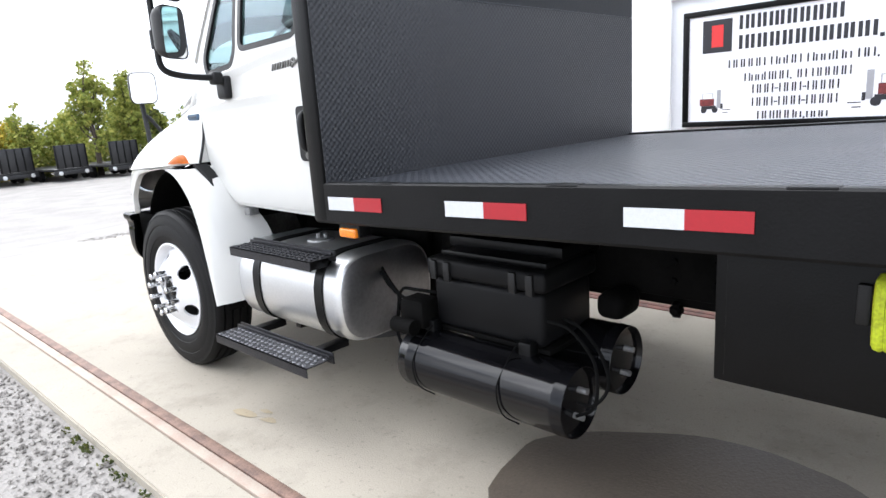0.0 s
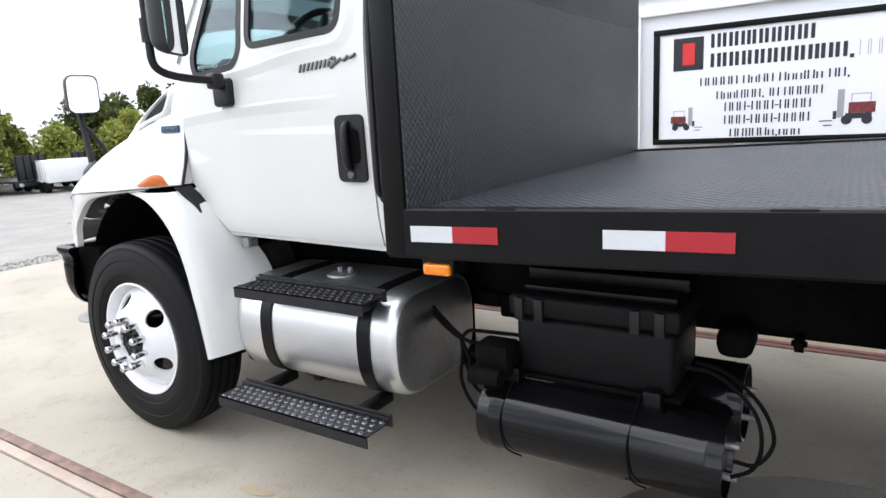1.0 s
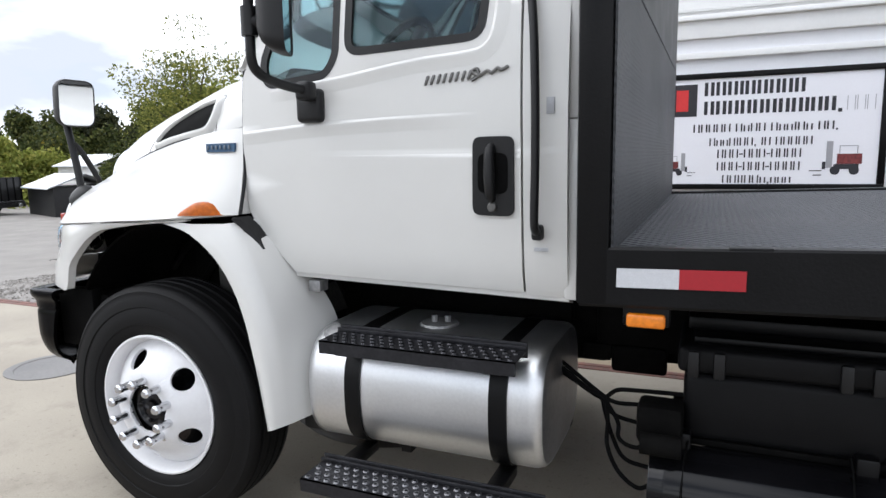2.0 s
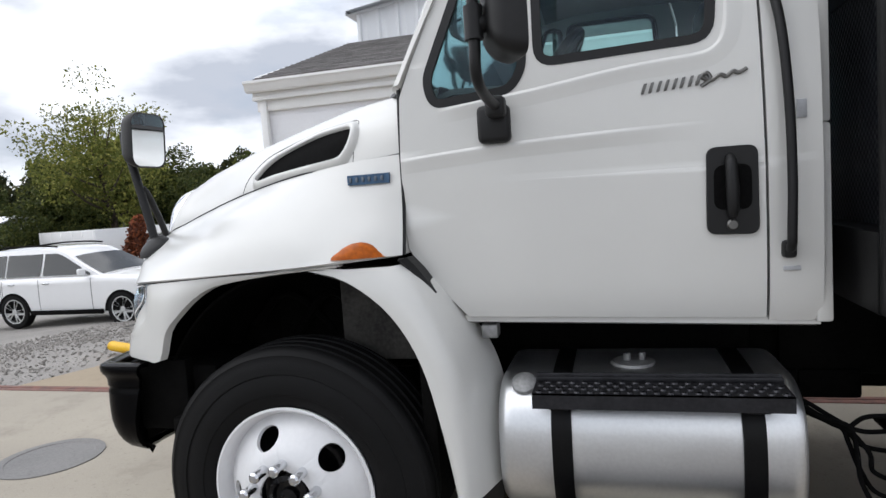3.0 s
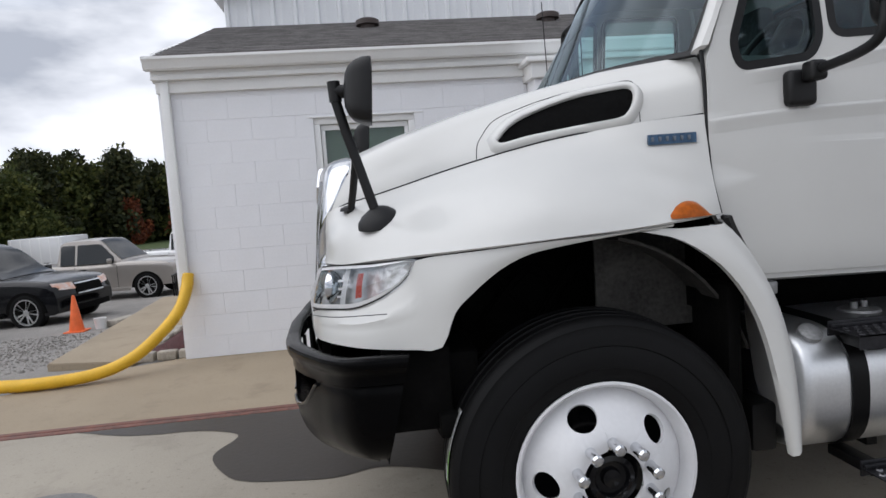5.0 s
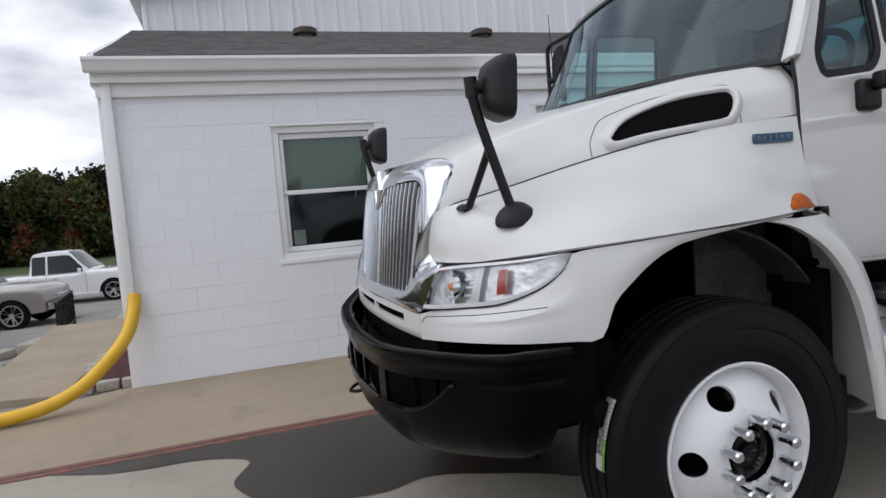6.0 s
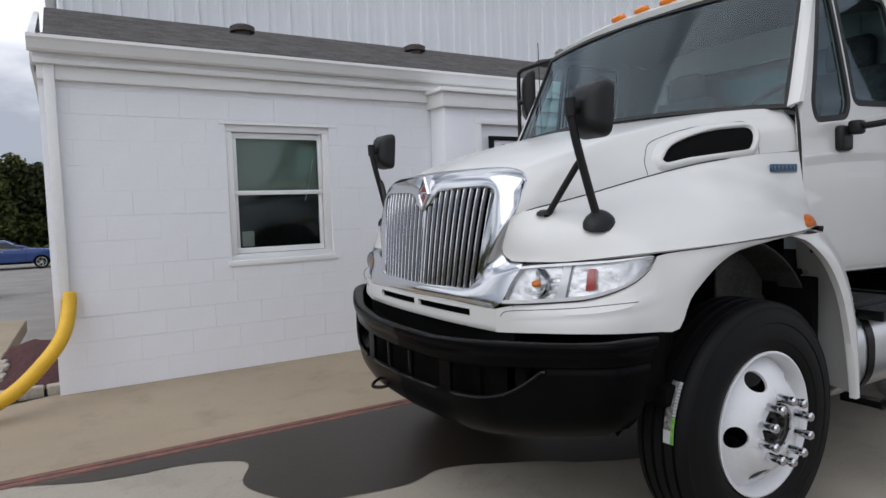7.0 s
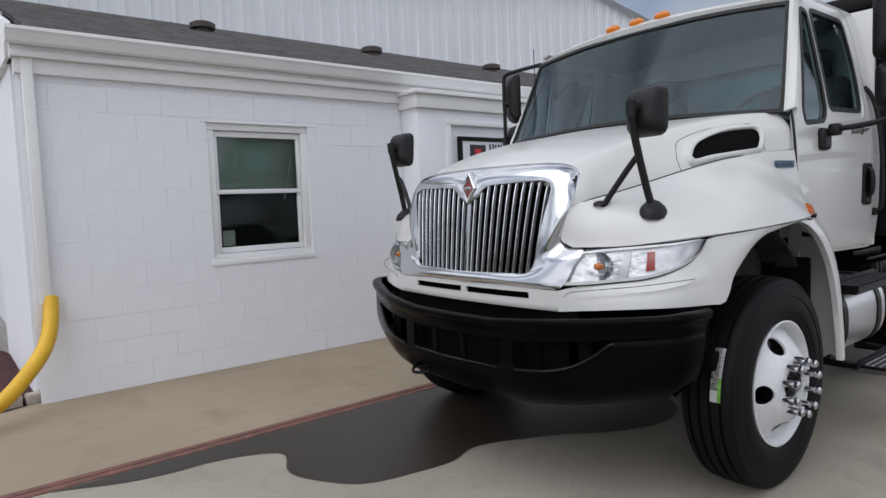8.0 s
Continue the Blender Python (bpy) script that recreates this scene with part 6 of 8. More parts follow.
# bulkhead
bm = bmesh.new()
box(bm, 1.70, 1.79, 0.0, 0.09, 1.085, 2.66, 0.012)
box(bm, 1.70, 1.79, 2.51, 2.60, 1.085, 2.66, 0.012)
box(bm, 1.70, 1.79, 0.09, 2.51, 2.56, 2.66, 0.012)
box(bm, 1.70, 1.79, 0.09, 2.51, 1.085, 1.30, 0.006)
part("bulkhead_frame", bm, BLACK, bed, "black square tube headboard frame")
bm = bmesh.new()
box(bm, 1.792, 1.798, 0.012, 2.588, 1.22, 1.983)
# Copy of the deck's plate, headboard shade put into its darker colours.
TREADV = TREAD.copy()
TREADV.name = "shaded_tread_plate"
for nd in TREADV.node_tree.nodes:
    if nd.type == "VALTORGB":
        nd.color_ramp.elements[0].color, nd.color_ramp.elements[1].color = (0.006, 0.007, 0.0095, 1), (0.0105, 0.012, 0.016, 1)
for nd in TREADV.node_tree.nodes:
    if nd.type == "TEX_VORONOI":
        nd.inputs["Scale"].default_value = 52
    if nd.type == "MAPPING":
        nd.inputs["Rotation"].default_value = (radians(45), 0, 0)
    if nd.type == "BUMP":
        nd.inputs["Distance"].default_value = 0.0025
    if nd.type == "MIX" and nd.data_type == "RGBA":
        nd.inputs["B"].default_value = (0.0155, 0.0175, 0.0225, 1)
part("bulkhead_plate", bm, TREADV, bed, "tread plate headboard, its shade put into a darker tone")
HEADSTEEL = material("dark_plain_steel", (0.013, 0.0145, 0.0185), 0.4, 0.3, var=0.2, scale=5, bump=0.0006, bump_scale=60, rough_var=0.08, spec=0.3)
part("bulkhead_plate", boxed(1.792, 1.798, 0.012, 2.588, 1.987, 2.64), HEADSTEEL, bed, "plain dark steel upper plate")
bm = bmesh.new()
tube(bm, [(1.799, 0.5, 1.985), (1.799, 2.50, 1.985)], 0.0035, 6, straight=True)
part("weld_seam", bm, TREAD, bed)
for x0, w1, w2 in ((1.81, 0.156, 0.156), (2.437, 0.162, 0.162), (3.07, 0.16, 0.16), (3.72, 0.16, 0.16), (4.36, 0.16, 0.16)):
    z = 1.186
    for a, b, mt, nm in ((x0, x0 + w1, TAPEW, "white"), (x0 + w1, x0 + w1 + w2, TAPER, "red")):
        bm = bmesh.new()
        box(bm, a, b, -0.001, 0.0018, z - 0.047, z + 0.004)
        part("reflective_tape", raked(bm), mt, bed, nm + " reflective tape strip")
bm = bmesh.new()
box(bm, 1.835, 1.935, 0.015, 0.05, 1.028, 1.066, 0.008, 3)
part("side_lamp", bm, AMBERLIGHT, bed, "small amber side lamp")
bm = bmesh.new()
box(bm, 1.825, 1.945, 0.03, 0.09, 1.03, 1.085, 0.004)
part("lamp_bracket", bm, BLACK, bed)
# underbody box behind
bm = bmesh.new()
box(bm, 3.165, 4.15, 0.40, 0.95, 0.618, 1.085, 0.006)
ubox = part("underbody_box", bm, BLACK, truck, "black steel underbody tool box")
bm = bmesh.new()
box(bm, 3.20, 4.11, 0.391, 0.399, 0.64, 1.06, 0.002)
part("box_door", bm, BLACK, ubox)
bm = bmesh.new()
box(bm, 3.535, 3.57, 0.365, 0.393, 0.88, 0.99, 0.006)
part("latch", bm, PLASTIC, ubox)

LIME = material("lime_webbing", (0.62, 0.72, 0.02), 0.6, var=0.2, scale=30, bump=0.002, bump_scale=120)
strap = thing("webbing_strap", "bright lime-yellow folded webbing strap hung on the tool box", "strap")
bm = bmesh.new()
for k in range(5):
    xo = 3.592 + 0.024 * k
    tube(bm, [(xo, 0.375, 1.012), (xo, 0.345, 1.005), (xo, 0.33, 0.96), (xo, 0.335, 0.90), (xo, 0.345, 0.845), (xo, 0.37, 0.83)], 0.0155, 8)
part("webbing", bm, LIME, strap)
bm = bmesh.new()
box(bm, 3.61, 3.675, 0.372, 0.389, 1.012, 1.05, 0.004)
part("hook", bm, BADGE, strap)
part("cab_mount", boxed(0.615, 0.67, 0.30, 0.36, 0.985, 1.03, 0.006), DULLALU, truck)
# door handle, grab bar, badge letters, mirrors
near_door = doors[0]
bm = bmesh.new()
rows = rounded([(1.318, 1.302), (1.458, 1.298), (1.458, 1.552), (1.322, 1.552)], 0.028, 5)
bm = flat(rows, [], [1.35, 1.42, 1.5], [])
bend(bm, lambda v: on_side(v, -0.008))
soften(thicken(part("handle_plate", bm, PLASTIC, near_door, "black plastic door handle plate"), 0.016, 0.0), 0.004)
# Flat near-black sheet on the plate paints the shade of a recess.
bm = flat(rounded([(1.338, 1.372), (1.440, 1.370), (1.440, 1.50), (1.340, 1.50)], 0.03, 5), [], [1.42, 1.46], [])
bend(bm, lambda v: on_side(v, -0.0172))
part("recess", bm, VOID, near_door, "near-black sheet painting the shade behind the pull")
bm = bmesh.new()
tube(bm, [(1.385, 0.245, 1.525), (1.384, 0.212, 1.505), (1.385, 0.205, 1.43), (1.386, 0.212, 1.37), (1.386, 0.24, 1.352)], [0.012, 0.016, 0.018, 0.016, 0.012], 10)
part("pull", bm, PLASTIC, near_door)
bm = bmesh.new()
lathe(bm, [(0.0, 0.016), (-0.008, 0.016), (-0.012, 0.012), (-0.012, 0)], 16, "y", (1.387, 0.232, 1.328))
part("lock", bm, BADGE, near_door, "round metal lock")
bm = bmesh.new()
tube(bm, [(1.535, 0.252, 1.245), (1.533, 0.208, 1.262), (1.533, 0.198, 1.31), (1.536, 0.196, 1.45), (1.534, 0.202, 1.65), (1.524, 0.222, 1.85), (1.508, 0.25, 1.97), (1.485, 0.285, 2.03)], 0.0135, 10)
box(bm, 1.515, 1.552, 0.222, 0.262, 1.225, 1.275, 0.01)
part("grab_bar", bm, PLASTIC, truck, "black grab bar behind the door")
for k in range(8):
    x0 = 1.150 + 0.0205 * k + 0.002 * (k // 2)
    bm = bmesh.new()
    box(bm, x0, x0 + 0.0095, -0.007, 0, 1.722, 1.752, 0.002, 2)
    for v in bm.verts:
        v.co.x += 0.35 * (v.co.z - 1.722)
        v.co.y += side_y(v.co.x, 1.74) - 0.0045
        v.co.z += 0.065 * (v.co.x - 1.155)
    part("badge_bar", bm, BADGE, near_door, "small silver badge bars")
bm = bmesh.new()
swash = [(1.316, 1.716), (1.340, 1.732), (1.334, 1.752), (1.318, 1.744), (1.342, 1.730), (1.368, 1.744), (1.384, 1.737), (1.402, 1.750), (1.416, 1.744), (1.438, 1.754)]
tube(bm, [(x, side_y(x, z) - 0.0075, z + 0.012) for x, z in swash], 0.0058, 7)
part("badge_swash", bm, BADGE, near_door, "silver curved badge swash")
bm = bmesh.new()
box(bm, 1.56, 1.585, 0.234, 0.242, 1.615, 1.665, 0.001)
DECAL = material("grey_decal", (0.45, 0.46, 0.48), 0.5)
part("decal", bm, DECAL, truck)
part("decal", boxed(1.52, 1.565, 0.246, 0.254, 1.188, 1.20, 0.001), DECAL, truck)


def door_mirror():
    """Bracket, arm and two mirror heads."""
    out = []
    bm = bmesh.new()
    box(bm, 0.662, 0.765, 0.205, 0.255, 1.618, 1.735, 0.018, 3)
    box(bm, 0.70, 0.76, 0.15, 0.21, 1.69, 1.755, 0.015, 3)
    out.append(("bracket", bm, PLASTIC, "black mirror bracket"))
    bm = bmesh.new()
    tube(bm, [(0.735, 0.19, 1.725), (0.73, 0.10, 1.728), (0.73, 0.0, 1.738), (0.73, -0.065, 1.756), (0.73, -0.095, 1.79), (0.733, -0.10, 1.87), (0.733, -0.10, 2.10), (0.733, -0.10, 2.40), (0.735, -0.08, 2.455), (0.74, -0.01, 2.47), (0.75, 0.20, 2.475), (0.76, 0.38, 2.475)], 0.0155, 10)
    out.append(("arm", bm, PLASTIC, "black tubular mirror arm"))
    bm = bmesh.new()
    tube(bm, [(0.733, -0.10, 1.90), (0.78, -0.07, 1.90)], 0.024, 12, straight=True)
    tube(bm, [(0.733, -0.10, 1.86), (0.733, -0.10, 1.945)], 0.025, 12, straight=True)
    out.append(("clamp", bm, PLASTIC, ""))
    bm = bmesh.new()
    tube(bm, [(0.733, -0.10, 2.22), (0.78, -0.06, 2.22)], 0.024, 12, straight=True)
    out.append(("clamp", bm, PLASTIC, ""))
    return out


def mirror_head(w, h, d):
    """A rounded housing open to +x, with the glass set in it."""
    bm = bmesh.new()
    prof = rounded([(-w / 2, -h / 2), (w / 2, -h / 2), (w / 2, h / 2), (-w / 2, h / 2)], min(w, h) * 0.26, 6)
    rows = [[(x, y * s, z * s) for y, z in prof] for x, s in ((0.0, 0.94), (0.004, 0.985), (-0.004, 1.0), (-d * 0.3, 0.97), (-d * 0.6, 0.88), (-d * 0.82, 0.73), (-d * 0.95, 0.52), (-d, 0.25))]
    vr = grid(bm, rows, closed_v=True)
    fan(bm, vr[-1])
    g = bmesh.new()
    fan(g, [g.verts.new((0.0, y * 0.945, z * 0.945)) for y, z in prof])
    return bm, g


MIRROR = material("mirror_glass", (0.9, 0.91, 0.92), 0.015, 1.0, var=0.01)
for far in (False, True):
    mir = new("door_mirror")
    mir.parent = truck
    mir["label"] = "black door mirror on a tubular arm"
    for name, bm, mt, lb in door_mirror():
        part(name, mirrored(bm) if far else bm, mt, mir, lb)
    for z, w, h, dy in ((1.925, 0.165, 0.24, 0.0), (2.265, 0.19, 0.40, 0.0)):
        bm, g = mirror_head(w, h, 0.085)
        m = pose(0.835, -0.055 + dy, z, 0, 0, 27)
        for b in (bm, g):
            bmesh.ops.transform(b, matrix=m, verts=b.verts[:])
        part("mirror_housing", mirrored(bm) if far else bm, PLASTIC, mir, "rounded black mirror housing")
        part("mirror_glass", mirrored(g) if far else g, MIRROR, mir, "mirror glass")


def hood_mirror_parts():
    out = []
    bm = bmesh.new()
    rows = []
    up = Vector((0, 0, 1))
    base = on_skin(Vector((-0.688, 0.388, 1.34)), up).z
    for k in range(20):
        a = 2 * math.pi * k / 20
        rows.append([(-0.688 + 0.072 * s * math.cos(a), 0.388 + 0.052 * s * math.sin(a), base + 0.010 * s * math.cos(a) + 0.014 * s * math.sin(a) + h) for s, h in ((1.0, -0.024), (0.99, -0.004), (0.82, 0.014), (0.48, 0.032), (0.18, 0.040))])
    vr = grid(bm, rows, closed_u=True)
    fan(bm, [r[-1] for r in vr])
    out.append(("foot", bm, "black rubber foot"))
    bm = bmesh.new()
    tube(bm, [(-0.692, 0.390, 1.345), (-0.727, 0.402, 1.47), (-0.775, 0.412, 1.64), (-0.80, 0.414, 1.74)], 0.0165, 10)
    tube(bm, [(-0.790, 0.585, 1.352), (-0.772, 0.535, 1.43), (-0.752, 0.45, 1.545), (-0.75, 0.415, 1.58)], 0.0135, 10)
    lathe(bm, [(0.0, 0.034), (0.012, 0.03), (0.02, 0.014)], 14, "z", on_skin(Vector((-0.790, 0.587, 1.347)), up) - up * 0.004)
    out.append(("post", bm, "black forked post"))
    bm = bmesh.new()
    tube(bm, [(-0.80, 0.414, 1.738), (-0.803, 0.414, 1.803)], 0.0215, 12, straight=True)
    tube(bm, [(-0.80, 0.414, 1.77), (-0.75, 0.41, 1.77)], 0.022, 12, straight=True)
    out.append(("pivot", bm, ""))
    return out


for far in (False, True):
    hm = new("hood_mirror")
    hm.parent = truck
    hm["label"] = "round-cornered black mirror on a forked post"
    for name, bm, lb in hood_mirror_parts():
        part(name, mirrored(bm) if far else bm, PLASTIC, hm, lb)
    bm, g = mirror_head(0.18, 0.212, 0.085)
    m = pose(-0.685, 0.40, 1.762, 0, 4, -2)
    for b in (bm, g):
        bmesh.ops.transform(b, matrix=m, verts=b.verts[:])
    part("mirror_housing", mirrored(bm) if far else bm, PLASTIC, hm, "rounded black mirror housing")
    part("mirror_glass", mirrored(g) if far else g, MIRROR, hm, "convex mirror glass")
bm = bmesh.new()
tube(bm, [(0.42, 2.05, 1.80), (0.40, 2.05, 2.5)], 0.003, 5, straight=True)
part("antenna", bm, PLASTIC, truck, "thin whip antenna")

# ---- sign ----
SY = PY + 0.03
sign = thing("sign", "white rectangular sign with black frame and dark writing bars", "sign")
bm = bmesh.new()
box(bm, 1.52, 3.215, SY - 0.035, SY - 0.012, 1.215, 2.105, 0.0)
SIGNWHITE = material("sign_white", (0.80, 0.80, 0.84), 0.5, var=0.015, scale=3)
INK = material("sign_ink", (0.02, 0.02, 0.026), 0.5, var=0.1)
INKGREY = material("sign_grey", (0.34, 0.34, 0.36), 0.5, var=0.05)
SIGNDARKRED = material("sign_dark_red", (0.22, 0.035, 0.035), 0.5, var=0.3, scale=40)
SIGNRED = material("sign_red", (0.62, 0.03, 0.03), 0.5, var=0.05)
part("face", bm, SIGNWHITE, sign)
bm = bmesh.new()
for x0, x1, z0, z1 in ((1.48, 3.255, 2.095, 2.14), (1.48, 3.255, 1.178, 1.222), (1.48, 1.53, 1.222, 2.095), (3.205, 3.255, 1.222, 2.095)):
    box(bm, x0, x1, SY - 0.05, SY - 0.012, z0, z1, 0.003)
part("sign_frame", bm, BLACK, sign, "black sign frame")


def word_bars(x0, x1, z0, z1, words, mat, weight=0.30):
    """Plain upright bars of the writing's size: C tall and wide, x low, i a single thin one, a dot low down."""
    wide = {"C": 1.0, "x": 0.9, "i": 0.45, ".": 0.45, "-": 0.6, " ": 0.5}
    unit = (x1 - x0) / sum(wide[c] for c in words)
    x = x0
    bm = bmesh.new()
    for c in words:
        w = wide[c] * unit
        low, high = {"C": (0, 1), "x": (0, 0.76), "i": (0, 1), ".": (-0.12, 0.14), "-": (0.36, 0.50), " ": (0, 0)}[c]
        a, b = z0 + (z1 - z0) * low, z0 + (z1 - z0) * high
        pen = weight * unit
        if c in "Cx":
            for px in (x + 0.06 * w, x + 0.90 * w - pen):
                box(bm, px, px + pen, SY - 0.0372, SY - 0.0352, a, b)
        elif c != " ":
            px = x + (w - (w * 0.8 if c == "-" else pen)) / 2
            box(bm, px, px + (w * 0.8 if c == "-" else pen), SY - 0.0372, SY - 0.0352, a, b)
        x += w
    part("writing_bar", bm, mat, sign)["kind"] = "stuff"


word_bars(1.935, 2.69, 1.955, 2.065, "CCCiCCCCC", INK)
word_bars(1.935, 2.95, 1.80, 1.91, "CCCCCCCCiCC.", INK)
word_bars(2.97, 3.17, 1.80, 1.91, "CCC", INKGREY, 0.07)
word_bars(1.86, 2.93, 1.655, 1.72, "CCCCC CxCC CxxiCx CC.", INK, 0.2)
word_bars(1.99, 2.76, 1.54, 1.605, "CxxCiCC. iC CCCCC", INK, 0.2)
word_bars(2.055, 2.685, 1.44, 1.51, "CCC-CCC-CCCC", INK, 0.2)
word_bars(2.055, 2.68, 1.335, 1.405, "CCC-CCC-CCCC", INK, 0.2)
word_bars(2.10, 2.62, 1.232, 1.295, "CCiiCCx.xxx", INK, 0.2)
bm = bmesh.new()
box(bm, 1.645, 1.885, SY - 0.0372, SY - 0.0352, 1.79, 2.055)
part("logo_block", bm, INK, sign)
bm = bmesh.new()
box(bm, 1.72, 1.815, SY - 0.0392, SY - 0.0374, 1.835, 2.01)
part("logo_shape", bm, SIGNRED, sign)
for x0, d, k in ((1.63, 1, 0.72), (3.10, -1, 1.0)):
    def fx(a):
        return x0 + d * a * k
    def rect(a0, a1, z0, z1, mat, name="pictogram_shape"):
        bm = bmesh.new()
        xs = sorted((fx(a0), fx(a1)))
        box(bm, xs[0], xs[1], SY - 0.0372, SY - 0.0352, 1.29 + z0 * k, 1.29 + z1 * k)
        part(name, bm, mat, sign)
    rect(0.0, 0.17, 0.09, 0.17, SIGNDARKRED)
    rect(0.02, 0.19, 0.05, 0.089, INK)
    rect(0.20, 0.245, 0.06, 0.27, INKGREY)
    rect(0.246, 0.27, 0.05, 0.11, INK)
    rect(0.271, 0.36, 0.035, 0.042, INK)
    rect(0.271, 0.33, 0.0, 0.008, INK)
    for a in (0.05, 0.18):
        bm = bmesh.new()
        fan(bm, [bm.verts.new((fx(a) + 0.035 * k * math.cos(t), SY - 0.0376, 1.29 + 0.04 * k + 0.035 * k * math.sin(t))) for t in [2 * math.pi * j / 14 for j in range(14)]])
        part("pictogram_wheel", bm, INK, sign)
    bm = bmesh.new()
    for a0, a1, z0, z1 in ((0.03, 0.036, 0.171, 0.235), (0.15, 0.156, 0.171, 0.235), (0.03, 0.156, 0.229, 0.235)):
        xs = sorted((fx(a0), fx(a1)))
        box(bm, xs[0], xs[1], SY - 0.0372, SY - 0.0352, 1.29 + z0 * k, 1.29 + z1 * k)
    part("pictogram_cage", bm, INKGREY, sign)


# ---- vehicles in the yard ----
def car_lines(kind, L, H):
    """Stations along the car from the tail: x share, top of the body, underside; and of the cabin: x share, roof height."""
    if kind == "suv":
        body = [(0.0, 0.80, 0.50), (0.012, 1.02, 0.40), (0.05, 1.08, 0.33), (0.30, 1.10, 0.30), (0.60, 1.10, 0.30), (0.70, 1.12, 0.30), (0.80, 1.10, 0.30), (0.90, 1.06, 0.30), (0.955, 1.01, 0.31), (0.985, 0.91, 0.33), (1.0, 0.68, 0.40)]
        cabin = [(0.012, 1.04), (0.035, 1.30), (0.075, H - 0.10), (0.14, H - 0.025), (0.30, H), (0.42, H - 0.015), (0.50, H - 0.07), (0.58, H - 0.26), (0.66, 1.27), (0.735, 1.105)]
    else:
        body = [(0.0, 1.00, 0.62), (0.008, 1.10, 0.50), (0.05, 1.12, 0.46), (0.36, 1.12, 0.42), (0.60, 1.10, 0.40), (0.70, 1.15, 0.40), (0.80, 1.14, 0.40), (0.92, 1.10, 0.40), (0.965, 1.05, 0.41), (0.99, 0.95, 0.42), (1.0, 0.70, 0.46)]
        cabin = [(0.375, 1.10), (0.380, 1.40), (0.390, H - 0.09), (0.415, H - 0.02), (0.47, H), (0.55, H - 0.01), (0.60, H - 0.07), (0.655, 1.45), (0.715, 1.14)]
    return body, cabin


def car(kind, L, W, H, wheelbase, tyre, paint, m, label, category, lamp=None, front="slats", blunt=1.0):
    v = thing("pickup_truck" if kind == "pickup" else "car", label, category, m)
    body, cabin = car_lines(kind, L, H)
    xf = L - 0.165 * L
    xr = xf - wheelbase
    h = W / 2

    def half(x, z):
        """Half width: bowed in plan, drawn in at the nose and tail, with a shoulder at the belt."""
        u = x / L
        w = h * (1 - 0.08 * blunt * max(0.0, (u - 0.86) / 0.14) ** 2 - 0.10 * max(0.0, (0.07 - u) / 0.07) ** 2)
        return w - 0.045 * max(0.0, (0.52 - z) / 0.24) ** 2 - 0.02 * max(0.0, (z - 0.86) / 0.24) ** 2

    def lean(x, z):
        """Half width of the cabin at a height."""
        return half(x, 0.9) - 0.07 - 0.21 * max(0.0, z - 1.08) / (H - 1.08)
    line = resample(smooth_line(body, 5), 54)
    bm = bmesh.new()
    rows = []
    for u, zt, zb in line:
        x = u * L
        side = [(half(x, zb + (zt - zb) * f), zb + (zt - zb) * f) for f in (0.0, 0.08, 0.22, 0.45, 0.65, 0.82, 0.93)]
        top = [(half(x, zt) * f, zt - 0.012 + 0.035 * (1 - f * f)) for f in (0.95, 0.85, 0.6, 0.3)]
        bow = 0.30 * blunt * min(1.0, max(0.0, (u - 0.84) / 0.14)) ** 1.5
        near = [(x - L / 2 - bow * (y / h) ** 3, -y, z) for y, z in side + top]
        rows.append(near + [(x - L / 2, 0, zt + 0.023)] + [(p[0], -p[1], p[2]) for p in near[::-1]])
    vr = grid(bm, rows, closed_v=True)
    fan(bm, vr[0]); fan(bm, vr[-1])
    part("body", bm, paint, v, angle=50)
    roof = resample(smooth_line(cabin, 5), 46)
    bm = bmesh.new()
    rows = []
    for u, z in roof:
        x = u * L
        rows.append([(x - L / 2, -lean(x, 1.05), min(1.05, z))] + [(x - L / 2, f * lean(x, z), z + 0.03 * (1 - f * f) - 0.02 * max(0, abs(f) - 0.9) * 10) for f in (-1, -0.93, -0.8, -0.4, 0, 0.4, 0.8, 0.93, 1)] + [(x - L / 2, lean(x, 1.05), min(1.05, z))])
    grid(bm, rows)
    part("cabin", bm, paint, v, angle=50)
    roof_at = lambda x: float(np.interp(x / L, [p[0] for p in roof], [p[1] for p in roof]))

    def side_glass(x0, x1, side):
        """One side window, its top following the roof's line."""
        bm = bmesh.new()
        rows = []
        for k in range(9):
            x = x0 + (x1 - x0) * k / 8
            zt = max(1.15, min(H - 0.13, roof_at(x) - 0.085))
            rows.append([(x - L / 2, side * (lean(x, z) + 0.007), z) for z in (1.135, (1.135 + zt) / 2, zt)])
        grid(bm, rows)
        part("side_window", bm, DARKGLASS, v)
    spans = ((0.055, 0.205), (0.215, 0.405), (0.418, 0.672)) if kind == "suv" else ((0.392, 0.465), (0.478, 0.668))
    for side in (-1, 1):
        for a, b in spans:
            side_glass(a * L, b * L, side)
        bm = bmesh.new()
        box(bm, spans[0][0] * L - L / 2, spans[-1][1] * L - L / 2, -0.006, 0.006, 1.112, 1.128, 0.002)
        for q in bm.verts:
            q.co.y += side * (lean(q.co.x + L / 2, 1.12) + 0.010)
        part("window_trim", bm, CHROME if paint is not CARTAN else DARK, v)
        for u in [b for a, b in spans[:-1]] + [spans[-1][1] + 0.012, spans[0][0] + 0.14] if kind == "suv" else [spans[0][0] - 0.012, spans[1][0] - 0.006, spans[-1][1] + 0.02]:
            bm = bmesh.new()
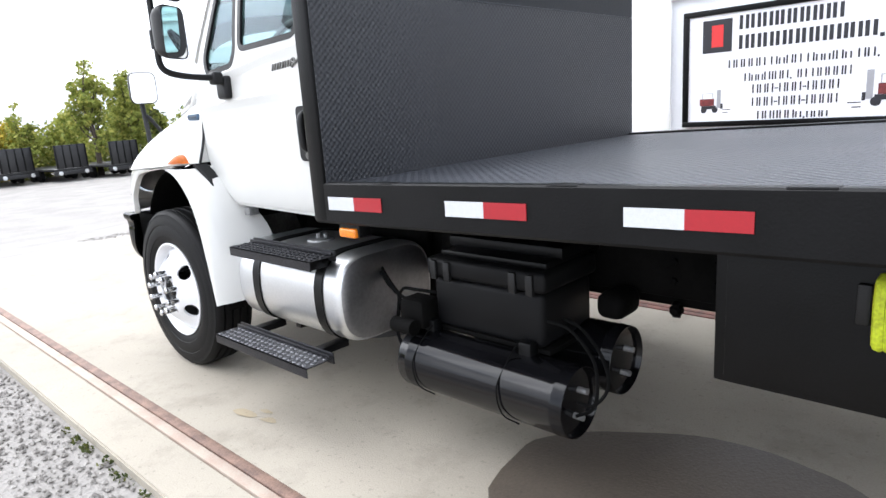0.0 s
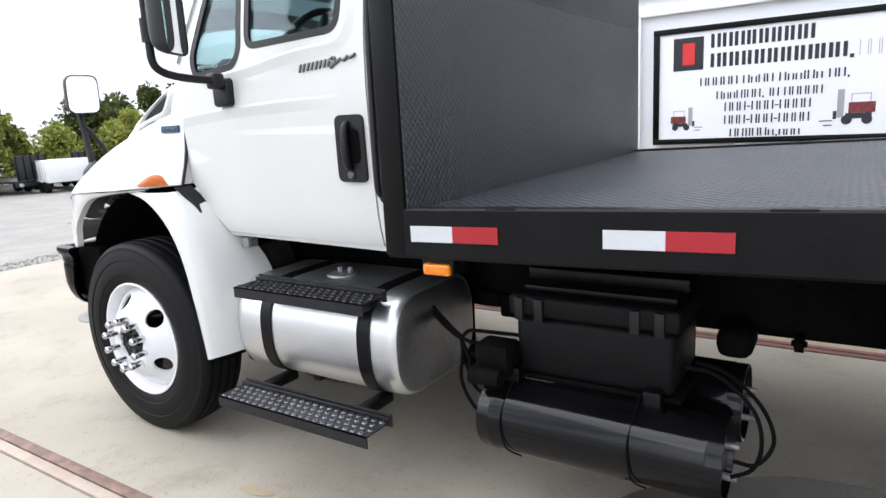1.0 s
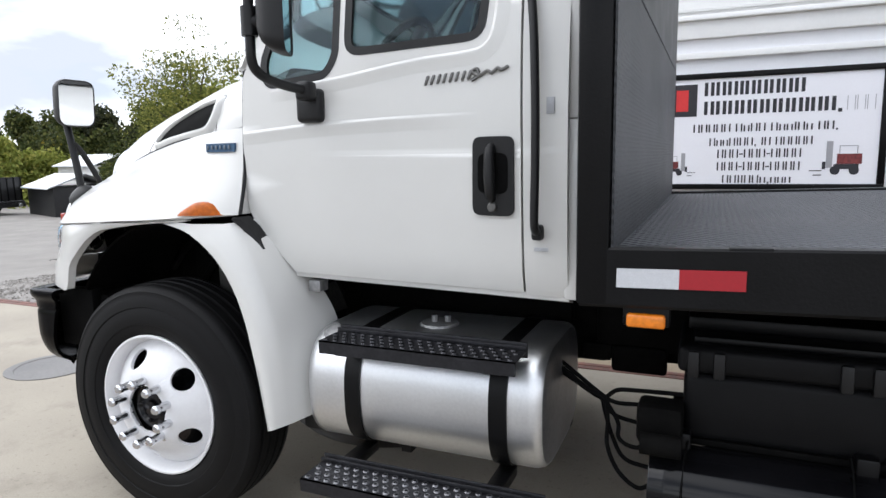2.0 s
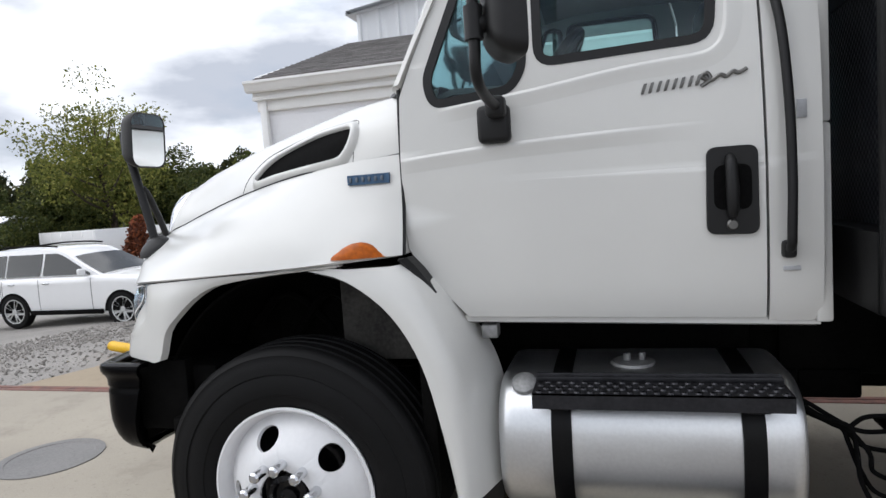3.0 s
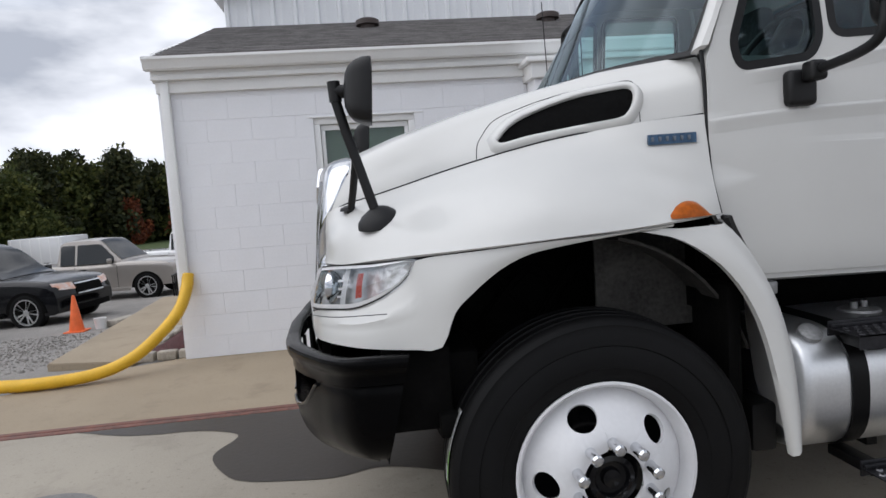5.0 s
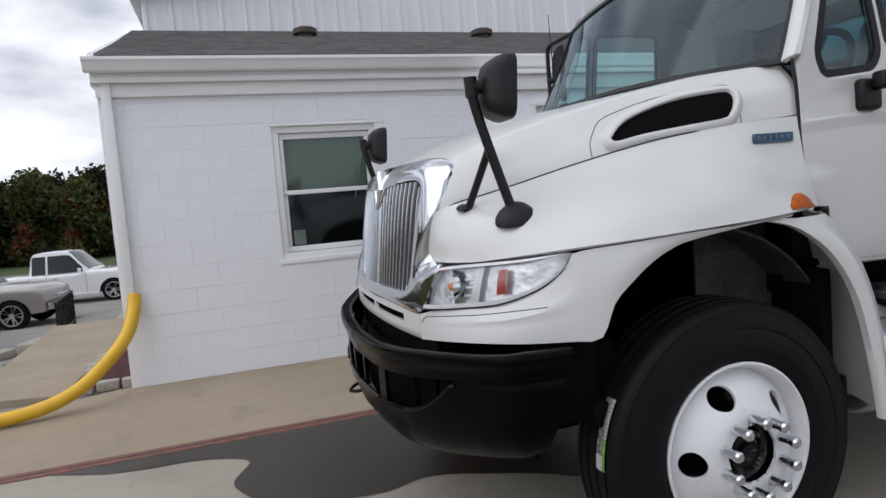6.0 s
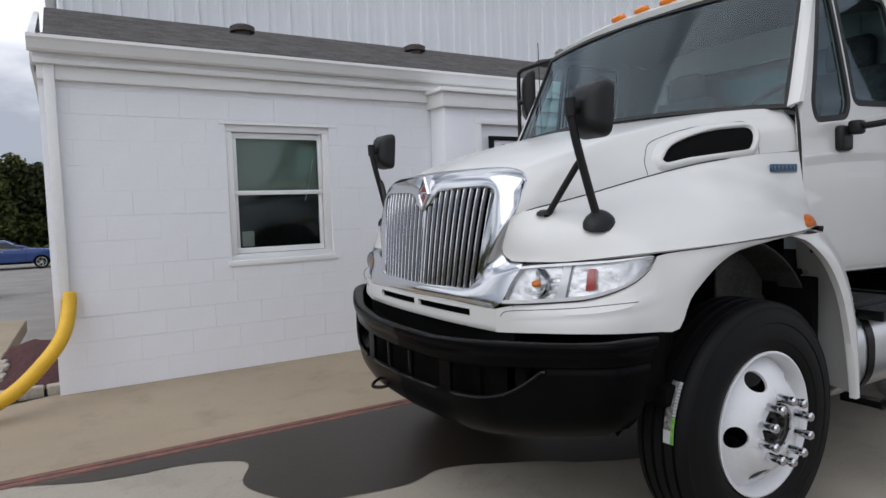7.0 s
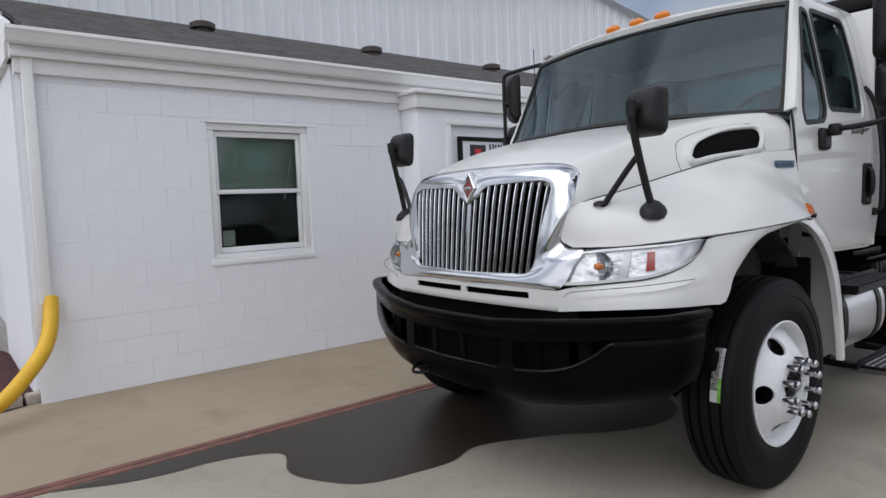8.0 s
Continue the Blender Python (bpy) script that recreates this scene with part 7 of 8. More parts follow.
            grid(bm, [[(u * L + d - L / 2, side * (half(u * L, z) + 0.003), z) for d in (-0.006, 0.006)] for z in (0.40, 0.52, 0.70, 0.86, 1.0, 1.06)])
            part("door_gap", bm, DARK, v)
        if kind == "suv":
            bm = bmesh.new()
            tube(bm, [(u * L - L / 2, side * (lean(u * L, H) - 0.03), roof_at(u * L) + 0.05) for u in (0.10, 0.2, 0.3, 0.4, 0.47)], 0.02, 6)
            part("roof_rail", bm, ALU if paint is CARBLACK else DARK, v)
    bm = bmesh.new()
    rows = []
    for u in np.linspace(cabin[-3][0] - 0.015, cabin[-1][0] - 0.012, 8):
        x = u * L
        rows.append([(x + 0.012 - L / 2, f * (lean(x, roof_at(x)) - 0.07), roof_at(x) + 0.03 * (1 - f * f) + 0.010) for f in (-1, -0.6, 0, 0.6, 1)])
    grid(bm, rows)
    part("windshield", bm, DARKGLASS, v)
    # wheels under dark arches
    for wx in (xr, xf):
        for side in (-1, 1):
            wh = new("wheel")
            wh.parent = v
            wh.matrix_basis = pose(wx - L / 2, side * (h + 0.012), tyre, 0, 0, 0 if side < 0 else 180)
            bm = bmesh.new()
            lathe(bm, [(0.22, tyre * 0.6), (0.22, tyre * 0.95), (0.19, tyre), (0.04, tyre), (0.012, tyre * 0.95), (0.0, tyre * 0.8), (0.012, tyre * 0.70), (0.05, tyre * 0.66)], 32)
            part("tyre", bm, RUBBER, wh)
            bm = bmesh.new()
            lathe(bm, [(0.06, tyre * 0.68), (0.008, tyre * 0.70), (0.010, tyre * 0.64), (0.06, tyre * 0.62)], 32, caps=False)
            lathe(bm, [(0.02, tyre * 0.18), (0.005, tyre * 0.15), (0.004, 0)], 16)
            for k in range(10):
                box(bm, tyre * 0.1, tyre * 0.66, -0.012, 0.012, -tyre * 0.045, tyre * 0.045, 0.006, 1, pose(0, 0.022, 0, 0, 72 * (k // 2) + (11 if k % 2 else -11), 0))
            part("rim", bm, ALU, wh, "silver spoked rim")
            bm = bmesh.new()
            lathe(bm, [(0.06, tyre * 0.6), (0.061, 0)], 20)
            part("brake", bm, DARK, wh)
            bm = bmesh.new()
            rows = []
            for k in range(17):
                an = math.pi * k / 16
                rows.append([(wx - L / 2 + r * math.cos(an), side * yy, tyre + r * math.sin(an) - 0.03) for r, yy in ((tyre * 1.15, h - 0.04), (tyre * 1.14, h + 0.004), (tyre * 0.9, h + 0.002), (0.02, h + 0.002))])
            grid(bm, rows)
            part("arch", bm, DARK, v)
    # nose
    nose = lambda y: L / 2 + 0.012 - 0.30 * blunt * (abs(y) / h) ** 3
    zg0, zg1, wg = (0.68, 0.96, 0.44) if kind == "suv" else (0.78, 1.04, 0.46)
    ys = np.linspace(-wg, wg, 13)

    def band(z0, z1, d, w0=1.0):
        bm = bmesh.new()
        grid(bm, [[(nose(y * w0) - 0.16 * max(0.0, (z - 0.62) / 0.40) ** 2 + d, y * w0, z) for y in ys] for z in (z0, (z0 + z1) / 2, z1)])
        return bm
    thicken(part("grille", band(zg0, zg1, 0.012), VOID, v), 0.02)
    for k in range(4):
        z = zg0 + 0.03 + (zg1 - zg0 - 0.06) * k / 3
        if front == "slats" or k in (0, 3):
            thicken(part("grille_slat", band(z - 0.016, z + 0.016, 0.026), CHROME, v), 0.01)
    thicken(part("lower_intake", band(0.34, 0.47, 0.02, 1.5), DARK, v), 0.03)
    if kind == "suv" and front == "slats":
        for z in (0.52, 0.58):
            thicken(part("intake_slat", band(z - 0.013, z + 0.013, 0.02, 1.1), CHROME, v), 0.01)
    if kind == "pickup":
        thicken(part("front_bumper", band(0.46, 0.66, 0.05, 2.0), CHROME, v), 0.04)
    for side in (-1, 1):
        zl = (0.82, 0.97) if kind == "suv" else (0.84, 1.03)
        bm = bmesh.new()
        rows = []
        for k in range(7):
            y = wg + 0.02 + (h * 0.93 - wg - 0.02) * k / 6
            rows.append([(nose(y) - 0.16 * max(0.0, (z - 0.62) / 0.40) ** 2 + 0.014 - 0.05 * (k / 6) ** 2, side * y, z + 0.03 * k / 6) for z in (zl[0], (zl[0] + zl[1]) / 2, zl[1])])
        grid(bm, rows)
        thicken(part("headlamp", bm, lamp or LAMPBACK, v), 0.03)
        bm = bmesh.new()
        box(bm, -0.05, 0.04, -0.09, 0.09, -0.05, 0.10, 0.03, 3)
        o = part("side_mirror", bm, paint, v)
        o.matrix_basis = pose((0.655 if kind == "suv" else 0.66) * L - L / 2, side * (h + 0.06), 1.17)
        bm = bmesh.new()
        box(bm, -0.03, 0.12, -0.05, 0.03, -0.09, 0.10, 0.03, 2)
        o = part("tail_lamp", bm, REDLENS, v)
        o.matrix_basis = pose(-L / 2 + 0.03, side * (h - 0.07), 0.96)
        for hx in ((0.24, 0.43) if kind == "suv" else (0.50,)):
            bm = bmesh.new()
            box(bm, hx * L - L / 2, hx * L - L / 2 + 0.18, side * h - 0.02, side * h + 0.02, 0.96, 0.99, 0.008)
            part("door_handle", bm, CHROME if paint is not CARTAN else DARK, v)
        bm = bmesh.new()
        box(bm, xr + tyre * 1.2 - L / 2, xf - tyre * 1.2 - L / 2, side * h - 0.04, side * h + 0.004, 0.30, 0.40, 0.02, 2)
        part("rocker", bm, DARK if kind == "suv" else paint, v)
    return v


DIMLAMP = material("dim_headlamp", (0.22, 0.23, 0.25), 0.15, 0.6, var=0.3, scale=20, coat=0.5)
CARWHITE = material("car_white", (0.78, 0.78, 0.78), 0.2, var=0.01, coat=0.8)
CARBLACK = material("car_black", (0.006, 0.0065, 0.008), 0.2, var=0.1, coat=0.3, spec=0.3)
CARTAN = material("car_pewter", (0.36, 0.33, 0.30), 0.3, 0.4, var=0.03, coat=0.6)
CARBLUE = material("car_blue", (0.02, 0.06, 0.22), 0.2, var=0.05, coat=0.8)
AMBERLAMP = material("amber_clear_lamp", (0.7, 0.35, 0.22), 0.2, var=0.4, scale=9, color2=(0.75, 0.75, 0.75))


def at_yard(x, y, heading):
    return pose(x, y, ground_z(x, y) + 0.0, 0, 0, heading)


car("suv", 4.85, 1.92, 1.73, 2.79, 0.385, CARWHITE, at_yard(-10.51, 10.09, 1.2), "white mid-size sport utility vehicle parked on gravel", "car", DIMLAMP, front="slats")
car("suv", 5.15, 2.0, 1.93, 2.95, 0.41, CARBLACK, at_yard(-9.66, 14.12, -12), "glossy black large sport utility vehicle parked on gravel", "car", AMBERLAMP, front="framed", blunt=0.5)
car("pickup", 5.7, 2.0, 1.83, 3.65, 0.40, CARTAN, at_yard(-9.05, 18.86, -6.7), "pewter extended cab pickup truck parked on gravel", "pickup truck", front="framed", blunt=0.5)
car("pickup", 5.8, 2.0, 1.88, 3.7, 0.40, CARWHITE, at_yard(-7.6, 24.6, -6), "white pickup truck parked near the grass", "pickup truck", front="slats", blunt=0.5)
car("suv", 4.6, 1.85, 1.6, 2.7, 0.36, CARBLUE, at_yard(-5.2, 40.0, 0), "dark blue car parked far off by the trees", "car")

# white box trailers
for x, y, w, hh in ((-16.3, 31.5, 2.6, 1.3), (-24.5, 24.5, 4.0, 1.7), (-20.5, 26.5, 3.4, 1.7), (-33.5, 16.6, 2.2, 1.2)):
    tr = thing("box_trailer", "plain white box trailer standing in the yard", "trailer", at_yard(x, y, -8), "box trailers")
    bm = bmesh.new()
    box(bm, -w / 2, w / 2, -1.1, 1.1, 0.55, 0.55 + hh, 0.04)
    part("box", bm, CARWHITE, tr)
    for k in range(6):
        bm = bmesh.new()
        xx = -w / 2 + 0.15 + (w - 0.3) * k / 5
        box(bm, xx - 0.02, xx + 0.02, -1.112, -1.10, 0.6, 0.5 + hh, 0.003)
        part("rib", bm, TRIMWHITE, tr)
    for sx in (-0.3, 0.45):
        bm = bmesh.new()
        lathe(bm, [(0.0, 0.2), (0.0, 0.33), (0.2, 0.33), (0.2, 0.2)], 20, "y", (sx, -1.1, 0.33))
        part("wheel", bm, RUBBER, tr)
    bm = bmesh.new()
    box(bm, -w / 2 - 1.0, w / 2, -0.05, 0.05, 0.45, 0.548)
    part("tongue", bm, BLACK, tr)

# row of black equipment trailers
TRB = material("trailer_black", (0.013, 0.013, 0.014), 0.5, var=0.2)
first_tr = thing("equipment_trailer", "black flat equipment trailer with its ramp gate raised", "trailer", at_yard(-37.2, 8.2, 8), "equipment trailers")
bm = bmesh.new()
box(bm, -6.0, 0.0, -1.0, 1.0, 0.62, 0.74, 0.01)
part("deck", bm, TRB, first_tr)
bm = bmesh.new()
box(bm, -0.02, 0.05, -0.85, 0.85, 0.75, 2.05, 0.01)
gate = part("ramp_gate", bm, TRB, first_tr)
for sy in (-0.8, -0.4, 0.0, 0.4, 0.8):
    bm = bmesh.new()
    box(bm, 0.05, 0.09, sy - 0.03, sy + 0.03, 0.75, 2.05, 0.005)
    part("gate_bar", bm, BLACK, gate)
for sx in (-2.2, -3.1):
    for sy in (-1.0, 0.8):
        bm = bmesh.new()
        lathe(bm, [(0.0, 0.18), (0.0, 0.36), (0.2, 0.36), (0.2, 0.18)], 18, "y", (sx, sy, 0.36))
        part("wheel", bm, RUBBER, first_tr)
for sy in (-0.7, 0.7):
    bm = bmesh.new()
    lathe(bm, [(0.0, 0.12), (0.03, 0.10), (0.035, 0)], 14, "x", (0.05, sy, 0.5))
    part("tail_lamp", bm, ALU, first_tr)
bm = bmesh.new()
box(bm, -7.4, -6.0, -0.06, 0.06, 0.55, 0.66)
part("tongue", bm, TRB, first_tr)
part("rear_bar", boxed(-0.1, 0.05, -1.0, 1.0, 0.40, 0.615, 0.01), TRB, first_tr)
for x, y in ((-36.3, 5.4), (-36.0, 10.6), (-35.0, 13.1), (-34.2, 15.4), (-34.0, 18.2), (-33.4, 21.0)):
    copy_thing(first_tr, at_yard(x, y, 8 + 3 * math.sin(x * 7)))

# cone, bucket, rail and edging near the corner
cone = thing("traffic_cone", "orange plastic traffic cone on gravel", "traffic cone", at_yard(-6.35, 10.9, 0))
bm = bmesh.new()
box(bm, -0.18, 0.18, -0.18, 0.18, 0, 0.03, 0.01)
part("base", bm, ORANGE, cone)
bm = bmesh.new()
lathe(bm, [(0.03, 0.135), (0.68, 0.03), (0.70, 0.022), (0.70, 0.0)], 20, "z")
part("body", bm, ORANGE, cone)
copy_thing(cone, at_yard(-4.3, 16.5, 0))
pail = thing("bucket", "small white plastic bucket beside the cone", "bucket", at_yard(-6.0, 11.1, 0))
bm = bmesh.new()
lathe(bm, [(0, 0.09), (0.2, 0.11), (0.21, 0.115), (0.21, 0.105), (0.03, 0.085), (0.03, 0)], 18, "z")
part("body", bm, TRIMWHITE, pail)
rail = thing("hand_rail", "thin black metal railing beside the path", "railing", at_yard(-5.0, 12.5, 95))
for k in range(13):
    bm = bmesh.new()
    box(bm, 0.2 * k - 0.012, 0.2 * k + 0.012, -0.012, 0.012, 0, 0.85)
    part("baluster", bm, BLACK, rail)
for z in (0.2, 0.85):
    bm = bmesh.new()
    box(bm, -0.05, 2.45, -0.015, 0.015, z, z + 0.03)
    part("bar", bm, BLACK, rail)
for x, y, s in ((-5.3, 12.2, 0.3), (-4.7, 11.6, 0.26), (-4.2, 15.2, 0.34), (-5.7, 11.4, 0.22)):
    bm = bmesh.new()
    box(bm, -s * 1.3, s * 1.3, -s * 0.6, s * 0.6, 0, s * 0.7, 0.03)
    o = tagged(part("planter_block", bm, STONE), "rough tan stone block at the path edge", "stone", "stone blocks")
    o.matrix_basis = at_yard(x, y, 20 * x)
pot = thing("flower_pot", "dark pot of small flowers by the path", "plant pot", at_yard(-4.9, 12.0, 0))
bm = bmesh.new()
lathe(bm, [(0, 0.12), (0.24, 0.17), (0.26, 0.17), (0.24, 0.15), (0.2, 0.0)], 16, "z")
part("pot", bm, BLACK, pot)

# ---- plants ----
def leaf_material(name, stops):
    m = bpy.data.materials.new(name)
    m.use_nodes = True
    n, l = m.node_tree.nodes, m.node_tree.links
    b = n["Principled BSDF"]
    b.inputs["Roughness"].default_value = 0.65
    b.inputs["Specular IOR Level"].default_value = 0.2
    g, r = n.new("ShaderNodeNewGeometry"), n.new("ShaderNodeValToRGB")
    for i, (p, c) in enumerate(stops):
        e = r.color_ramp.elements[i] if i < 2 else r.color_ramp.elements.new(p)
        e.position, e.color = p, (*c, 1)
    l.new(g.outputs["Random Per Island"], r.inputs["Fac"]); l.new(r.outputs["Color"], b.inputs["Base Color"])
    tr, mx = n.new("ShaderNodeBsdfTranslucent"), n.new("ShaderNodeMixShader")
    l.new(r.outputs["Color"], tr.inputs["Color"])
    mx.inputs[0].default_value = 0.3
    l.new(b.outputs[0], mx.inputs[1]); l.new(tr.outputs[0], mx.inputs[2]); l.new(mx.outputs[0], n["Material Output"].inputs["Surface"])
    return m


LEAF_GREEN = leaf_material("leaf_green", [(0.0, (0.035, 0.05, 0.016)), (1.0, (0.14, 0.145, 0.04)), (0.6, (0.075, 0.09, 0.026))])
LEAF_LIGHT = leaf_material("leaf_light", [(0.0, (0.16, 0.20, 0.04)), (1.0, (0.42, 0.40, 0.10)), (0.6, (0.27, 0.30, 0.065))])
LEAF_GOLD = leaf_material("leaf_gold", [(0.0, (0.2, 0.2, 0.03)), (1.0, (0.56, 0.42, 0.06)), (0.5, (0.36, 0.32, 0.05))])
LEAF_RED = leaf_material("leaf_red", [(0.0, (0.08, 0.03, 0.02)), (1.0, (0.34, 0.11, 0.045)), (0.5, (0.16, 0.055, 0.03))])
LEAF_OLIVE = leaf_material("leaf_olive", [(0.0, (0.030, 0.042, 0.011)), (1.0, (0.125, 0.130, 0.032)), (0.6, (0.062, 0.078, 0.020))])
LEAF_YELLOW = leaf_material("leaf_yellow_green", [(0.0, (0.085, 0.105, 0.022)), (1.0, (0.31, 0.30, 0.075)), (0.6, (0.17, 0.185, 0.042))])
LEAF_DARK = leaf_material("leaf_dark", [(0.0, (0.018, 0.024, 0.012)), (1.0, (0.085, 0.082, 0.03)), (0.6, (0.042, 0.05, 0.02))])


def leaves(verts, faces, rng, centre, radius, count, size):
    """Small bent leaf clumps scattered through a ragged ball."""
    d = rng.normal(size=(count, 3))
    d /= np.linalg.norm(d, axis=1, keepdims=True) + 1e-6
    p = np.array(centre) + d * np.array(radius) * ((0.55 + 0.45 * rng.random((count, 1)) ** 0.5) * (0.8 + 0.35 * rng.random((count, 1))))
    a = rng.normal(size=(count, 3))
    a /= np.linalg.norm(a, axis=1, keepdims=True)
    b = np.cross(a, rng.normal(size=(count, 3)))
    b /= np.linalg.norm(b, axis=1, keepdims=True) + 1e-6
    s = size * (0.6 + 0.8 * rng.random((count, 1)))
    c = np.cross(a, b)
    q4 = np.stack([p - a * s, p + b * s * 0.55 + c * s * 0.15, p + a * s, p - b * s * 0.55 + c * s * 0.15], axis=1).reshape(-1, 3)
    k = len(verts)
    verts.extend(map(tuple, q4.tolist()))
    faces.extend((k + 4 * i, k + 4 * i + 1, k + 4 * i + 2, k + 4 * i + 3) for i in range(count))


def mesh_part(name, verts, faces, mat, parent=None):
    me = bpy.data.meshes.new(name)
    me.from_pydata(verts, [], faces)
    me.materials.append(mat)
    ob = new(name, me)
    ob.parent = parent
    return ob


def tree(x, y, height, spread, mat, label, seed, dense=1.0, size=0.22, low=0.25, limbs=9):
    rng = np.random.default_rng(seed)
    t = thing("tree", label, "tree", at_yard(x, y, 0))
    bm = bmesh.new()
    tube(bm, [(0, 0, -0.3), (0.05 * spread * rng.normal(), 0.0, height * 0.3), (0.1 * rng.normal(), 0.1 * rng.normal(), height * 0.6), (0.2 * rng.normal(), 0.2 * rng.normal(), height * 0.92)], [height * 0.025, height * 0.018, height * 0.010, 0.015], 8)
    tips = []
    for k in range(limbs):
        a = 2.4 * k + rng.normal() * 0.3
        z0 = height * (low + 0.42 * k / limbs)
        reach = spread * (0.55 + 0.45 * rng.random()) * (1 - 0.35 * k / limbs)
        tip = (reach * math.cos(a), reach * math.sin(a), z0 + height * (0.10 + 0.16 * rng.random()))
        mid = (tip[0] * 0.5, tip[1] * 0.5, z0 + (tip[2] - z0) * 0.35)
        tube(bm, [(0, 0, z0), mid, tip], [height * 0.009, height * 0.006, 0.012], 6, per=3)
        tips += [tip, mid, (tip[0] * 0.75, tip[1] * 0.75, z0 + (tip[2] - z0) * 0.68)]
    tips += [(0.3 * rng.normal(), 0.3 * rng.normal(), height * f) for f in (0.55, 0.64, 0.72, 0.80, 0.88)]
    part("trunk", bm, BARK, t)
    vs, fs = [], []
    for tip in tips:
        r = spread * (0.20 + 0.20 * rng.random())
        for _ in range(3):
            c = np.array(tip) + rng.normal(size=3) * r * 0.6
            leaves(vs, fs, rng, c, (r * 0.8, r * 0.8, r * 0.55), int(55 * dense), size)
    mesh_part("crown", vs, fs, mat, t)
    return t


tree(-25.4, 27.0, 8.9, 4.0, LEAF_YELLOW, "tall loose yellow-green tree with open crown", 3, 1.7, 0.095, 0.30, 15)
tree(-23.2, 29.5, 5.6, 2.8, LEAF_OLIVE, "green tree beside the yard", 4, 4.2, 0.085)
tree(-27.6, 25.5, 4.6, 2.8, LEAF_OLIVE, "bushy olive-green tree beside the yard", 14, 4.4, 0.085, 0.12)
tree(-31.5, 36.0, 9.5, 2.6, LEAF_LIGHT, "slender yellow-green tree at the yard edge", 5, 1.3, 0.16)
tree(-38.3, 12.8, 7.6, 1.2, LEAF_LIGHT, "thin green tree behind the trailers", 6, 0.5, 0.13, 0.2, 12)
tree(-39.5, 15.4, 7.0, 1.4, LEAF_LIGHT, "thin green tree behind the trailers", 7, 0.7, 0.13, 0.2, 10)
tree(-40.0, 9.5, 4.6, 0.9, LEAF_LIGHT, "thin sparse young tree behind the trailers", 8, 0.3, 0.12, 0.2, 9)


def thicket(name, spots, mat, label, seed, size, per):
    rng = np.random.default_rng(seed)
    vs, fs = [], []
    for x, y, r, hgt in spots:
        g = ground_z(x, y)
        for _ in range(per):
            f = rng.random()
            c = (x + rng.normal() * r * 0.45 * (1.1 - f), y + rng.normal() * r * 0.45 * (1.1 - f), g + hgt * (0.06 + 0.86 * f))
            leaves(vs, fs, rng, c, (r * 0.34, r * 0.34, r * 0.26 + hgt * 0.05), 110, size)
    return tagged(mesh_part(name, vs, fs, mat), label, "trees", kind="stuff")


rng = np.random.default_rng(11)


def belt(x0, y0, x1, y1, n, h0, h1, wob):
    return [(x0 + (x1 - x0) * (k + rng.random()) / n + rng.normal() * wob, y0 + (y1 - y0) * (k + rng.random()) / n + rng.normal() * wob, 2.6 + 1.6 * rng.random(), h0 + (h1 - h0) * rng.random()) for k in range(n)]


far = belt(-34, 56, -2, 70, 22, 6.6, 8.0, 1.2) + belt(-62, 40, -4, 72, 74, 6.4, 8.8, 2.2) + belt(-4, 72, 16, 74, 18, 6.4, 8.2, 1.3)
thicket("far_wood", far[::2], LEAF_DARK, "dense dark green wood behind the yard", 21, 0.23, 24)
thicket("far_wood", far[1::2], LEAF_GREEN, "dense green wood behind the yard", 22, 0.23, 24)
thicket("far_wood", belt(-39, 44.5, -27, 50, 9, 6.2, 7.2, 0.8), LEAF_GREEN, "green trees at the edge of the wood", 36, 0.2, 24)
thicket("far_wood", belt(-52, 36, -28, 46, 9, 3.6, 6.0, 1.8), LEAF_OLIVE, "olive green trees at the edge of the wood", 23, 0.20, 26)
thicket("far_wood", [(-32, 47, 2.0, 5.5), (-12, 64, 1.8, 5.5), (-15, 62, 1.6, 6.0), (-21, 57, 1.4, 5.0), (-18, 60, 1.6, 3.5), (-8.6, 64, 1.0, 3.6), (-30.5, 46, 1.4, 3.0)], LEAF_RED, "red-brown autumn trees in the wood", 24, 0.2, 14)
thicket("far_wood", [(-18.5, 21.3, 1.0, 2.7), (-18.9, 21.2, 0.8, 2.0)], LEAF_RED, "orange-red autumn bush beside the yard", 34, 0.085, 16)
thicket("far_wood", [(-18.0, 21.7, 0.7, 1.5), (-17.8, 22.1, 0.6, 1.2)], LEAF_GOLD, "yellow bush beside the yard", 35, 0.085, 14)
thicket("far_wood", [(-29, 43, 1.6, 2.6), (-27, 44, 1.4, 2.2), (-38, 44, 2.0, 4.2), (-50, 36, 2.2, 5.0)], LEAF_GOLD, "yellow bushes along the wood", 25, 0.18, 16)
near_bush = [(-43 + 1.0 * rng.normal(), 2 + 1.9 * k, 2.0 + rng.random(), 3.0 + 1.4 * rng.random()) for k in range(16)]
thicket("hedgerow", near_bush[0:5], LEAF_GOLD, "yellow-green bushes behind the trailers", 26, 0.15, 24)
thicket("hedgerow", near_bush[5:], LEAF_LIGHT, "light green bushes behind the trailers", 27, 0.15, 24)
thicket("hedgerow", belt(-45, 18, -47, 40, 9, 4.0, 6.0, 1.0), LEAF_GREEN, "green trees behind the trailers", 28, 0.18, 26)
thicket("hedgerow", belt(-46, -30, -44, 2, 14, 3.5, 6.0, 1.0), LEAF_LIGHT, "light green bushes along the yard", 29, 0.18, 20)
bm = bmesh.new()
grid(bm, [[(x, y, ground_z(x, y) + 0.03) for x in np.linspace(-40, 16, 20)] for y in np.linspace(44, 80, 8)])
